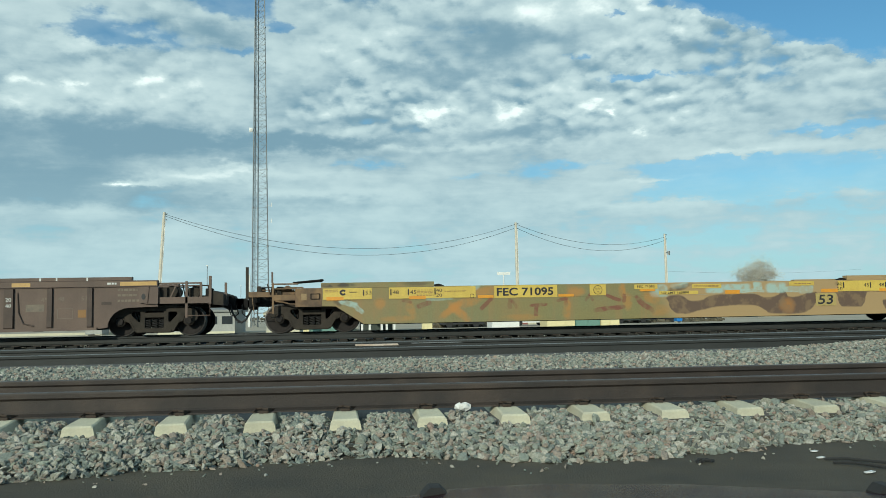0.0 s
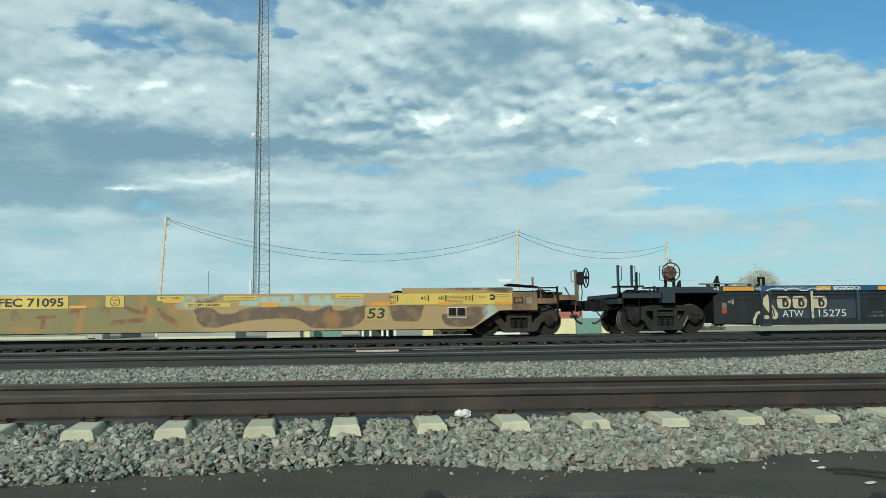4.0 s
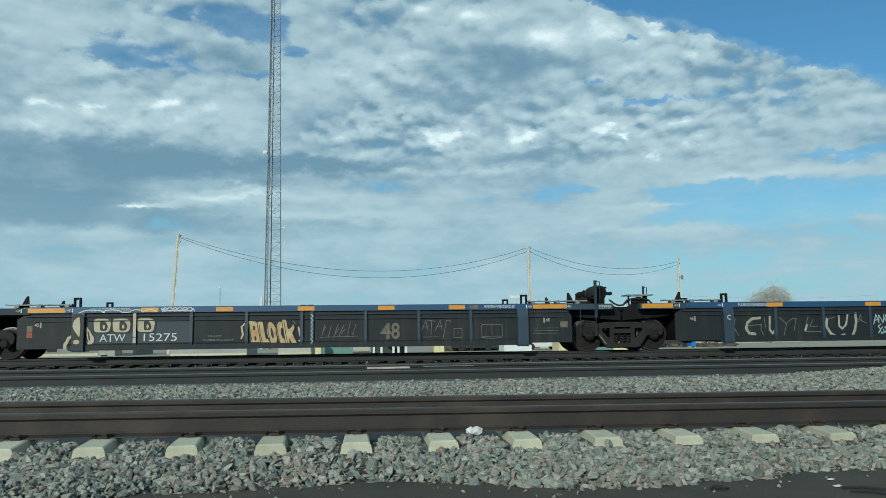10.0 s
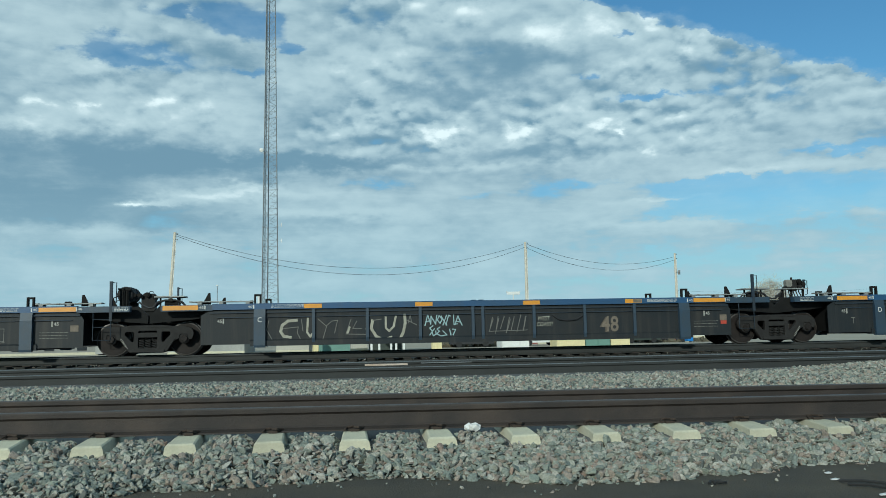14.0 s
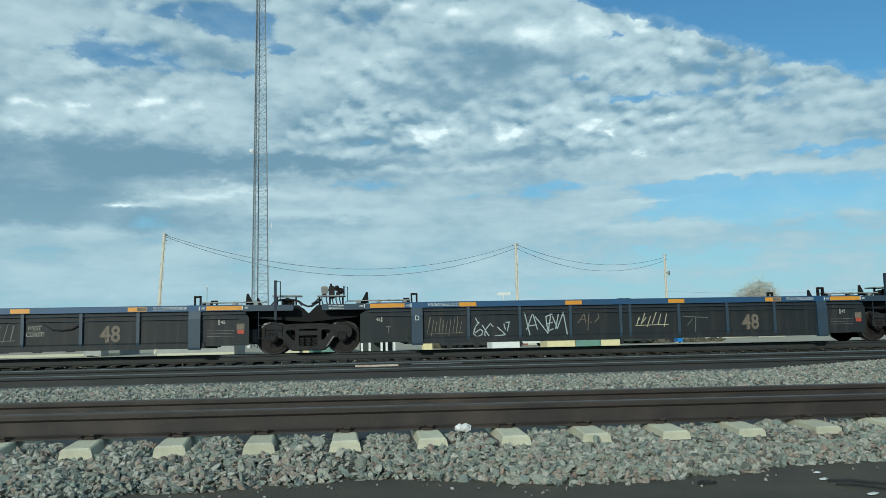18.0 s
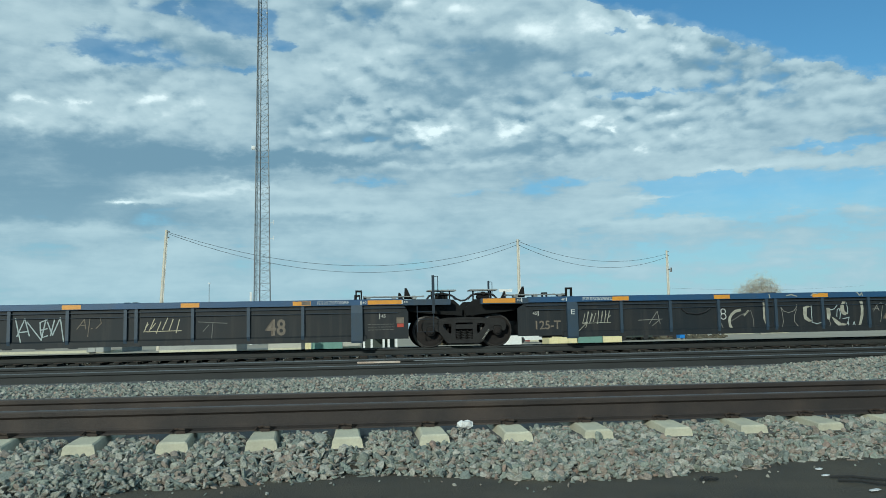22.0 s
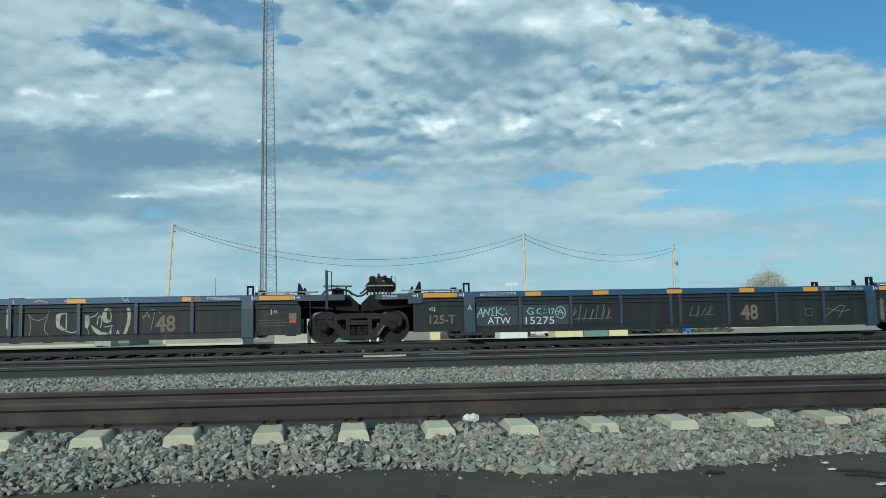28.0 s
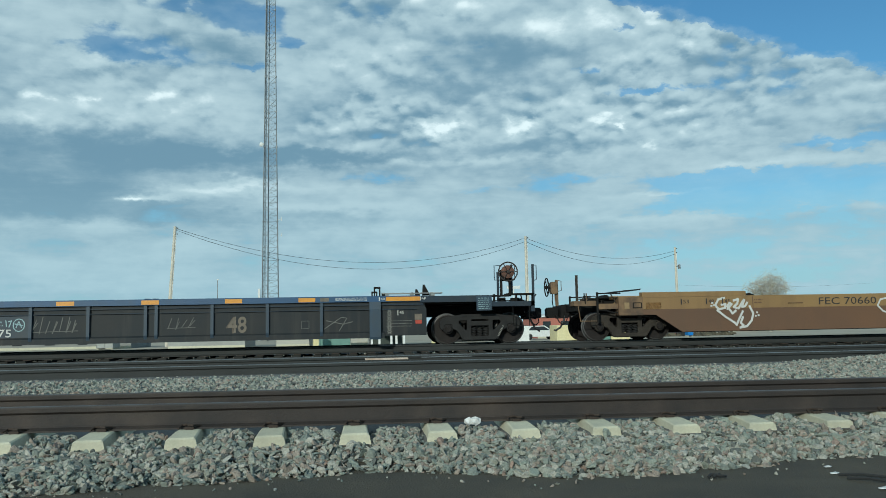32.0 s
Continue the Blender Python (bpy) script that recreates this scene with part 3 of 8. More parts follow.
def round_stone():
    """A ball of 42 corners, from the twelve of ICO."""
    vs, fs, mid = [Vector(p).normalized() for p in ICO], [], {}

    def half(i, j):
        k = (min(i, j), max(i, j))
        if k not in mid:
            mid[k] = len(vs)
            vs.append(((vs[i] + vs[j]) / 2).normalized())
        return mid[k]
    for a, b, c in ICOF:
        ab, bc, ca = half(a, b), half(b, c), half(c, a)
        fs += [(a, ab, ca), (b, bc, ab), (c, ca, bc), (ab, bc, ca)]
    return [tuple(v) for v in vs], fs


def rubble(name, label, places, radii, seed, material, fine=False):
    """Loose crushed stones, each with its own broken shape, as one object; fine: rounder, split along several planes."""
    rng = np.random.default_rng(seed)
    n = len(places)
    corners, faces = round_stone() if fine else (CHIP, CHIPF)
    nv, nf = len(corners), len(faces)
    v = np.repeat(np.array(corners, dtype=np.float64)[None], n, 0)
    if fine:
        for _ in range(7):
            cut = rng.normal(size=(n, 3))
            cut /= np.linalg.norm(cut, axis=1)[:, None]
            over = np.maximum(np.einsum("nki,ni->nk", v, cut) - rng.uniform(0.26, 0.62, n)[:, None], 0.0)
            v -= over[:, :, None] * cut[:, None, :]
        v *= 1.5
        v += rng.normal(0, 0.03, v.shape)
    else:
        v = v * rng.uniform(0.62, 1.15, (n, nv, 1)) + rng.normal(0, 0.14, v.shape)
    v *= np.stack([rng.uniform(0.8, 1.5, n), rng.uniform(0.7, 1.2, n), rng.uniform(0.40, 0.78, n)], 1)[:, None, :]
    q = rng.normal(size=(n, 4)) * np.array([1.0, 0.36, 0.36, 1.0])
    q /= np.linalg.norm(q, axis=1)[:, None]
    w, x, y, z = q.T
    rot = np.stack([1 - 2 * (y * y + z * z), 2 * (x * y - z * w), 2 * (x * z + y * w), 2 * (x * y + z * w), 1 - 2 * (x * x + z * z), 2 * (y * z - x * w),
                    2 * (x * z - y * w), 2 * (y * z + x * w), 1 - 2 * (x * x + y * y)], 1).reshape(n, 3, 3)
    v = np.einsum("nij,nkj->nki", rot, v) * np.asarray(radii)[:, None, None] + np.asarray(places)[:, None, :]
    f = (np.array(faces)[None] + (np.arange(n) * nv)[:, None, None]).reshape(-1)
    me = bpy.data.meshes.new(name)
    me.vertices.add(n * nv)
    me.vertices.foreach_set("co", v.reshape(-1))
    me.loops.add(len(f))
    me.loops.foreach_set("vertex_index", f)
    me.polygons.add(n * nf)
    me.polygons.foreach_set("loop_start", np.arange(0, n * nf * 3, 3))
    me.update(calc_edges=True)
    me.shade_flat()
    me.materials.append(material)
    return tagged(new(name, me), label, "gravel", kind="stuff")


def near_edge(x):
    """The ragged foot of the ballast shoulder."""
    e = np.interp(x, (-3.6, -2.1, -1.3, -0.7, 0.0, 0.4, 0.9, 1.45, 1.8, 2.5, 3.25, 3.9, 7.0), (5.0, 5.10, 5.32, 5.38, 5.54, 5.50, 5.28, 5.07, 5.09, 5.20, 5.44, 5.32, 5.3))
    return float(e) + 0.03 * math.sin(x * 9.0) + 0.02 * math.sin(x * 23.0)


def build_ballast():
    rng = np.random.default_rng(5)
    pl, ra, deep = [], [], []
    for _ in range(29000):
        x, y = rng.uniform(-3.6, 7.0), rng.uniform(4.9, 6.38)
        e = near_edge(x)
        if y < e or (y < e + 0.15 and rng.random() < 0.35):
            continue
        k = round((x + 1.83) / 0.6147)
        on_tie = abs(x - (-1.83 + k * 0.6147)) < 0.135 and y > 5.99
        h = np.interp(y, [e, e + 0.2, 5.85, 6.1, 6.4], [0.06, 0.11, 0.19, 0.222, 0.240]) - 0.006 * (x - 0.8)
        if on_tie:
            continue
        if abs(x - (-1.83 + k * 0.6147)) < 0.17 and y > 5.72:
            h -= 0.032 * min(1.0, (y - 5.72) / 0.12)     # hollow before the end of each tie
        if rng.random() < 0.30:
            deep.append((x, y, h - 0.045))
        r = rng.uniform(0.012, 0.025) if rng.random() < 0.90 else rng.uniform(0.025, 0.034)
        pl.append((x, y, h - 0.014 + rng.uniform(-0.022, 0.022)))
        ra.append(r)
    for _ in range(110):
        x = rng.uniform(-3.5, 6.5)
        pl.append((x, near_edge(x) - abs(rng.normal(0, 0.22)) - 0.02, 0.055))
        ra.append(rng.uniform(0.004, 0.013))
    rubble("ballast", "mixed grey and pinkish crushed stone ballast on the track shoulder", pl, ra, 1, M_stone, True)
    rubble("ballast_bed", "grey crushed stone ballast, lower layer", deep, [0.034] * len(deep), 4, M_stone)
    pl, ra = [], []
    for _ in range(60000):
        x, y = rng.uniform(-10, 18), rng.uniform(8.3, 13.2)
        if rng.random() > 0.35 + 0.65 * (y - 8.3) / 4.9:
            continue
        hump = 0.17 * max(0.0, min(1.0, (x - 6.9) / 3.4)) * max(0.0, min(1.0, (y - 10.6) / 1.4))
        pl.append((x, y, 0.312 + hump + rng.uniform(-0.02, 0.015) - 0.03 * max(0, (9.2 - y)) - 0.022 * max(0, y - 11.8)))
        ra.append(rng.uniform(0.013, 0.029))
    rubble("ballast_between_tracks", "pale grey crushed stone heaped between two tracks", pl, ra, 2, M_stone)
    pl, ra = [], []
    for _ in range(420):
        x, y = rng.uniform(-16, 34), rng.uniform(22.2, 22.62)
        pl.append((x, y, 0.312 - 0.04 * max(0, 22.1 - y) + rng.uniform(-0.02, 0.02)))
        ra.append(rng.uniform(0.010, 0.020))
    rubble("ballast_under_train", "grey crushed stone between dark wooden ties", pl, ra, 3, M_stone)


RAIL = [(-0.076, 0), (0.076, 0), (0.076, 0.012), (0.02, 0.03), (0.009, 0.045), (0.009, 0.125), (0.034, 0.142), (0.036, 0.170), (0.033, 0.179), (0.024, 0.185), (0.010, 0.186),
        (-0.010, 0.186), (-0.024, 0.185), (-0.033, 0.179), (-0.036, 0.170), (-0.034, 0.142), (-0.009, 0.125), (-0.009, 0.045), (-0.02, 0.03), (-0.076, 0.012)]


def rail_mesh(x0, x1, slope):
    n = len(RAIL)
    vs = [(x, y, z - slope * x) for x in (x0, x1) for y, z in RAIL]
    fs = [(i, i + n, (i + 1) % n + n, (i + 1) % n) for i in range(n)] + [tuple(range(n)), tuple(range(2 * n - 1, n - 1, -1))]
    me = bpy.data.meshes.new("rail")
    me.from_pydata(vs, [], fs)
    return me


def concrete_tie():
    """Concrete tie, tapered in section, its ends sloping down."""
    vs = []
    for y, zt, wt, wb in ((-1.172, -0.036, 0.104, 0.134), (-1.160, -0.024, 0.098, 0.135), (-0.90, 0.0, 0.088, 0.135), (-0.60, 0.0, 0.088, 0.135), (-0.3, -0.03, 0.085, 0.125),
                          (0.3, -0.03, 0.085, 0.125), (0.60, 0.0, 0.088, 0.135), (0.90, 0.0, 0.088, 0.135), (1.160, -0.024, 0.098, 0.135), (1.172, -0.036, 0.104, 0.134)):
        vs += [(-wb, y, -0.2), (-wt, y, zt - 0.008), (-wt + 0.012, y, zt), (wt - 0.012, y, zt), (wt, y, zt - 0.008), (wb, y, -0.2)]
    fs = [(j * 6 + i, j * 6 + (i + 1) % 6, (j + 1) * 6 + (i + 1) % 6, (j + 1) * 6 + i) for j in range(9) for i in range(6)]
    fs += [tuple(range(5, -1, -1)), tuple(range(54, 60))]
    g = Geo().add(vs, fs)
    return g.mesh("tie")


def clip_mesh():
    """A bent spring clip in its cast shoulder."""
    g = Geo()
    g.box(-0.035, 0.035, -0.02, 0.015, 0.0, 0.02, 0.006)
    g.path([(-0.075, -0.03, 0.012), (-0.06, 0.03, 0.030), (-0.02, 0.035, 0.034), (0.0, -0.03, 0.036), (0.03, -0.035, 0.034), (0.06, 0.03, 0.026), (0.075, 0.055, 0.02)], 0.008, 6)
    return g.mesh("clip")


def build_track(label, mid_y, top, slope, x0, x1, rail_mat, tilt=0.0, top_mat=None):
    tr = thing("railway_track", label, "railway track", pose(0, mid_y, 0.755 * math.sin(radians(tilt)), tilt))
    me = rail_mesh(x0, x1, slope)
    me.materials.append(rail_mat)
    me.materials.append(top_mat or M_railtop)
    for k in (8, 9, 10, 11, 12):
        me.polygons[k].material_index = 1
    for s in (-1, 1):
        part("rail", me, rail_mat, tr, at=pose(0, s * 0.755, top - 0.186))
    return tr


def build_tracks():
    tie, clip = concrete_tie(), clip_mesh()
    tie.materials.append(M_concrete)
    clip.materials.append(M_clip)
    near = build_track("rusty brown steel rails on pale concrete ties", 7.185, 0.459, 0.006, -60, 90, M_rail, -0.76)
    for k in range(-12, 21):
        x = -1.83 + k * 0.6147
        t = part("tie", tie, M_concrete, near, at=pose(x, 0, 0.272 - 0.006 * x, 0, 0, random.uniform(-0.6, 0.6)))
        for s in (-1, 1):
            for e in (-1, 1):
                part("clip", clip, M_clip, t, at=pose(0, s * 0.755 + e * 0.095, 0.0, 0, 0, 0 if e < 0 else 180))
    middle = build_track("dark grey steel rails standing above the gravel", 14.16, 0.465, 0.0, -70, 110, M_railgrey, 1.6, M_railshine)
    wood = Geo().box(-0.115, 0.115, -1.3, 1.3, -0.17, 0.0, 0.012).mesh("tie")
    wood.materials.append(M_wood)
    plate = Geo().box(-0.10, 0.10, -0.17, 0.17, 0.0, 0.016).mesh("tie_plate")
    plate.materials.append(M_clip)
    for k in range(-20, 36):
        part("tie", wood, M_wood, middle, at=pose(k * 0.52 + random.uniform(-0.02, 0.02), 0, 0.278))
    far = build_track("dark steel rails on old wooden ties, under the moving train", TRAIN_Y, TRAIN_Z, 0.0, -110, 160, M_railgrey, 0.0, M_railshine)
    for k in range(-32, 62):
        t = part("tie", wood, M_wood, far, at=pose(k * 0.495 + random.uniform(-0.03, 0.03), random.uniform(-0.04, 0.04), 0.333, 0, 0, random.uniform(-1, 1)))
        part("tie_plate", plate, M_clip, t, at=pose(0, -0.755, 0.0))


M_gravelbed = mat("packed_ballast", (0.13, 0.128, 0.12), 0.95, second=(0.10, 0.095, 0.088), scale=2.5, grain=25, bump=0.8)
build_ground()
build_ballast()
build_tracks()


# ---- the train ----
# Each car is built round its middle, x along the train, near side at y = -1.5, z = 0 on the rail tops.
SIDE = 1.5
RIDE = 0.025      # the cars' own zero lies this far under the rail tops
MOVING = []       # every car, with its middle along the train
WHEELS = []       # every wheelset, with its radius


def wheelset_mesh(r):
    g = Geo()
    for s in (-1, 1):
        prof = [(-0.07, r * 0.30), (-0.075, r * 0.80), (-0.074, r * 0.925), (-0.065, r * 0.985), (0.055, r), (0.06, r + 0.026), (0.085, r + 0.026), (0.09, r * 0.82), (0.03, r * 0.72), (0.035, r * 0.34), (0.09, r * 0.30)]
        g.lathe([(y * (1 if s < 0 else -1), q) for y, q in prof], 36, (0, s * 0.775, 0))
    g.tube((0, -1.0, 0), (0, 1.0, 0), 0.085, 12)
    for s in (-1, 1):       # bearing end cap and its bolts
        g.lathe([(s * 1.0, 0.10), (s * 1.14, 0.10), (s * 1.16, 0.085)], 14)
        for k in range(3):
            a = k * math.tau / 3
            g.tube((0.05 * math.cos(a), s * 1.155, 0.05 * math.sin(a)), (0.05 * math.cos(a), s * 1.18, 0.05 * math.sin(a)), 0.018, 6)
    me = g.mesh("wheelset", True)
    me.materials.append(M_wheel)
    me.materials.append(M_tread)
    me.materials.append(M_rim)
    for p in me.polygons:
        c = p.center
        rr = math.hypot(c.x, c.z)
        if rr > r * 0.97 and abs(abs(c.y) - 0.775) < 0.07:
            p.material_index = 1
        elif rr > r * 0.93 and abs(c.y) > 0.835:
            p.material_index = 2
    return me


def cast_plate(name, outline, holes, y0, y1, bevel=0.012):
    """A cast plate in the x-z plane with holes through it and softened edges."""
    cu = bpy.data.curves.new(name, "CURVE")
    cu.dimensions, cu.fill_mode, cu.extrude, cu.bevel_depth, cu.bevel_resolution = "2D", "BOTH", (y1 - y0) / 2 - bevel, bevel, 1
    for pts in (outline, *holes):
        sp = cu.splines.new("POLY")
        sp.points.add(len(pts) - 1)
        for q, (x, z) in zip(sp.points, pts):
            q.co = (x, z, 0, 1)
        sp.use_cyclic_u = True
    tmp = bpy.data.objects.new(name, cu)
    scene.collection.objects.link(tmp)
    bpy.context.view_layer.update()
    me = bpy.data.meshes.new_from_object(tmp)
    bpy.data.objects.remove(tmp)
    me.transform(Matrix(((1, 0, 0, 0), (0, 0, -1, (y0 + y1) / 2), (0, 1, 0, 0), (0, 0, 0, 1))))
    me.name = name
    return me


def sideframe_mesh(a, r, s):
    """Cast side frame with its two windows, spring nest opening and bearing jaws; s: side."""
    h = r + RIDE - 0.45
    half = [(0.42, 0.125), (0.49, 0.16), (a - 0.24, 0.43 + h), (a - 0.135, 0.45 + h), (a - 0.12, 0.585 + h), (a + 0.11, 0.585 + h), (a + 0.125, 0.44 + h), (a + 0.20, 0.44 + h),
            (a + 0.245, 0.60 + h), (a + 0.19, 0.72 + h), (a + 0.02, 0.775 + h), (0.62, 0.795), (0.46, 0.825)]
    outline = rounded(half + [(-x, z) for x, z in half[::-1]], 0.05)
    holes = [rounded([(-0.25, 0.225), (0.25, 0.225), (0.25, 0.70), (-0.25, 0.70)], 0.05)]
    for e in (-1, 1):
        tri = [(e * 0.345, 0.675), (e * 0.345, 0.40), (e * 0.40, 0.38), (e * 0.60, 0.59), (e * 0.575, 0.675)]
        holes.append(rounded(tri[::e], 0.05))
    g = Geo()
    for e in (-1, 1):
        g.box(e * a - 0.105, e * a + 0.105, s * 0.99, s * 1.10, 0.52 + h, 0.59 + h, 0.02)
        g.lathe([(s * 0.95, 0.135), (s * 1.10, 0.135), (s * 1.12, 0.11)], 18, (e * a, 0, r + RIDE))
        g.bar((e * 0.50, s * 1.128, 0.205), (e * (a - 0.24), s * 1.128, 0.47 + h), 0.03, 0.03)
    g.box(-0.44, 0.44, s * 1.10, s * 1.165, 0.135, 0.205, 0.02)
    g.box(-0.52, 0.52, s * 1.10, s * 1.135, 0.775, 0.812, 0.01)
    me = cast_plate("side_frame", outline, holes, min(s * 0.985, s * 1.125), max(s * 0.985, s * 1.125))
    bm = bmesh.new()
    bm.from_mesh(me)
    extra = g.mesh("side_frame")
    bm.from_mesh(extra)
    bpy.data.meshes.remove(extra)
    bm.to_mesh(me)
    bm.free()
    return me


def spring_mesh(s):
    g = Geo()
    for x in (-0.17, 0.0, 0.17):
        pts = [(x + 0.072 * math.cos(k * math.tau / 8), s * 1.03 + 0.072 * math.sin(k * math.tau / 8), 0.23 + 0.25 * k / 44) for k in range(45)]
        g.path(pts, 0.017, 5)
    return g.mesh("spring_nest", True)


TRUCKS = {}


def add_truck(car, x, wheelbase, r, material, print_arm=1):
    """A two-axle truck under a car; its wheelsets turn."""
    key = (wheelbase, r, material.name)
    a = wheelbase / 2
    if key not in TRUCKS:
        d = {"wheel": wheelset_mesh(r)}
        for s in (-1, 1):
            d["frame", s], d["spring", s] = sideframe_mesh(a, r, s), spring_mesh(s)
            d["frame", s].materials.append(material)
            d["spring", s].materials.append(M_truck)
        d["bolster"] = Geo().section([(-1.12, 0.52), (-0.9, 0.48), (-0.4, 0.42), (0.4, 0.42), (0.9, 0.48), (1.12, 0.52), (1.12, 0.64), (0.5, 0.70), (-0.5, 0.70), (-1.12, 0.64)], -0.24, 0.24).mesh("bolster")
        d["bolster"].materials.append(material)
        d["rigging"] = Geo().box(-0.60, 0.60, -0.42, 0.42, 0.34, 0.72, 0.03).box(-0.9, 0.9, -0.08, 0.08, 0.50, 0.58).mesh("brake_rigging")
        d["rigging"].materials.append(M_black)
        for e in (-1, 1):
            g = Geo()
            g.bar((e * (a - 0.42), -0.72, 0.40), (e * (a - 0.42), 0.72, 0.40), 0.07, 0.11)
            for s in (-1, 1):
                g.prism([(e * (a - r - 0.09), 0.28), (e * (a - r - 0.03), 0.28), (e * (a - r - 0.02), 0.55), (e * (a - r - 0.09), 0.55)], s * 0.71, s * 0.81)
            d["brake", e] = g.mesh("brake_beam")
            d["brake", e].materials.append(M_black)
        for e in (-1, 1):
            g, way = Geo(), Vector((e * (a - 0.74), 0, 0.27)).normalized()
            for k in range(8):
                p = Vector((e * 0.50, -1.148, 0.235)) + way * (0.042 * k)
                g.bar(p - Vector((way.z, 0, -way.x)) * 0.022, p + Vector((way.z, 0, -way.x)) * 0.022, 0.018 + 0.008 * (k % 3), 0.004, (0, 1, 0))
            d["stencil", e] = g.mesh("stencil")
            d["stencil", e].materials.append(M_greymark)
        TRUCKS[key] = d
    d = TRUCKS[key]
    t = part("truck", d["bolster"], material, car, "dusty cast steel freight truck", pose(x, 0, 0))
    for s in (-1, 1):
        part("side_frame", d["frame", s], material, t)
        part("spring_nest", d["spring", s], M_truck, t)
    if material is M_truck:
        part("stencil", d["stencil", print_arm], M_greymark, t, "pale stencilled print on the sloping arm")
    part("brake_rigging", d["rigging"], M_black, t)
    for e in (-1, 1):
        part("brake_beam", d["brake", e], M_black, t)
        w = part("wheelset", d["wheel"], M_wheel, t, at=pose(e * a, 0, r + RIDE))
        WHEELS.append((w, e * a, r))
    return t


def handwheel(car, x, y, z, r, axis, material, label):
    g = Geo().ring((x, y, z), r, 0.018, axis, 24)
    for k in range(6):
        q = k * math.tau / 6
        e = (x + r * math.cos(q), y, z + r * math.sin(q)) if axis == "y" else (x, y + r * math.cos(q), z + r * math.sin(q))
        g.tube((x, y, z), e, 0.011, 5)
    g.tube((x - (0.05 if axis == "x" else 0), y - (0.05 if axis == "y" else 0), z), (x + (0.05 if axis == "x" else 0), y + (0.05 if axis == "y" else 0), z), 0.045, 8)
    return part("hand_wheel", g, material, car, label)


def coupler(car, x, s, reach):
    """Knuckle coupler, with the hanging air hose; s: the way it points."""
    g = Geo().box(min(x, x + s * reach), max(x, x + s * reach), -0.09, 0.09, 0.76, 0.94, 0.03)
    g.box(x + s * reach - 0.16, x + s * reach + 0.16, -0.17, 0.17, 0.70, 1.0, 0.05)
    g.box(x + s * 0.06 - 0.1, x + s * 0.06 + 0.1, -0.30, 0.30, 0.68, 1.06, 0.03)
    part("coupler", g, M_black, car)
    part("uncoupling_lever", Geo().path([(x - s * 0.06, -1.30, 0.80), (x + s * 0.02, -1.25, 0.74), (x + s * 0.03, -0.5, 0.72), (x + s * (reach - 0.05), -0.30, 0.68), (x + s * reach, -0.22, 0.86)], 0.014, 6), M_black, car)
    part("angle_cock", Geo().box(x + s * 0.02 - 0.06, x + s * 0.02 + 0.06, -0.50, -0.36, 0.70, 0.84, 0.02).tube((x - s * 0.3, -0.43, 0.79), (x + s * 0.05, -0.43, 0.79), 0.03, 8), M_black, car)
    part("slack_chain", Geo().path([(x + s * 0.02, -0.62, 0.80), (x + s * 0.10, -0.63, 0.55), (x + s * 0.20, -0.63, 0.50), (x + s * 0.30, -0.62, 0.58), (x + s * (reach - 0.02), -0.40, 0.80)], 0.016, 6), M_black, car)
    h = Geo().path([(x + s * 0.05, -0.42, 0.78), (x + s * 0.12, -0.44, 0.60), (x + s * 0.22, -0.44, 0.42), (x + s * 0.36, -0.42, 0.33), (x + s * (reach + 0.03), -0.40, 0.36)], 0.03, 8)
    part("air_hose", h, M_ink, car)


def mast(car, x, z0, z1, y=-1.38, loop=True, w=0.06, material=None):
    """An upright post with a bent grab iron."""
    m = material or M_bluedark
    g = Geo().box(x - w / 2, x + w / 2, y - 0.03, y + 0.03, z0, z1)
    if loop:
        g.path([(x + w / 2, y, z1 - 0.03), (x + 0.10, y, z1 - 0.03), (x + 0.10, y, z1 - 0.42), (x + w / 2, y, z1 - 0.45)], 0.011, 6)
    return part("grab_post", g, m, car)


# --- five-unit articulated well cars ---
UNIT = {}


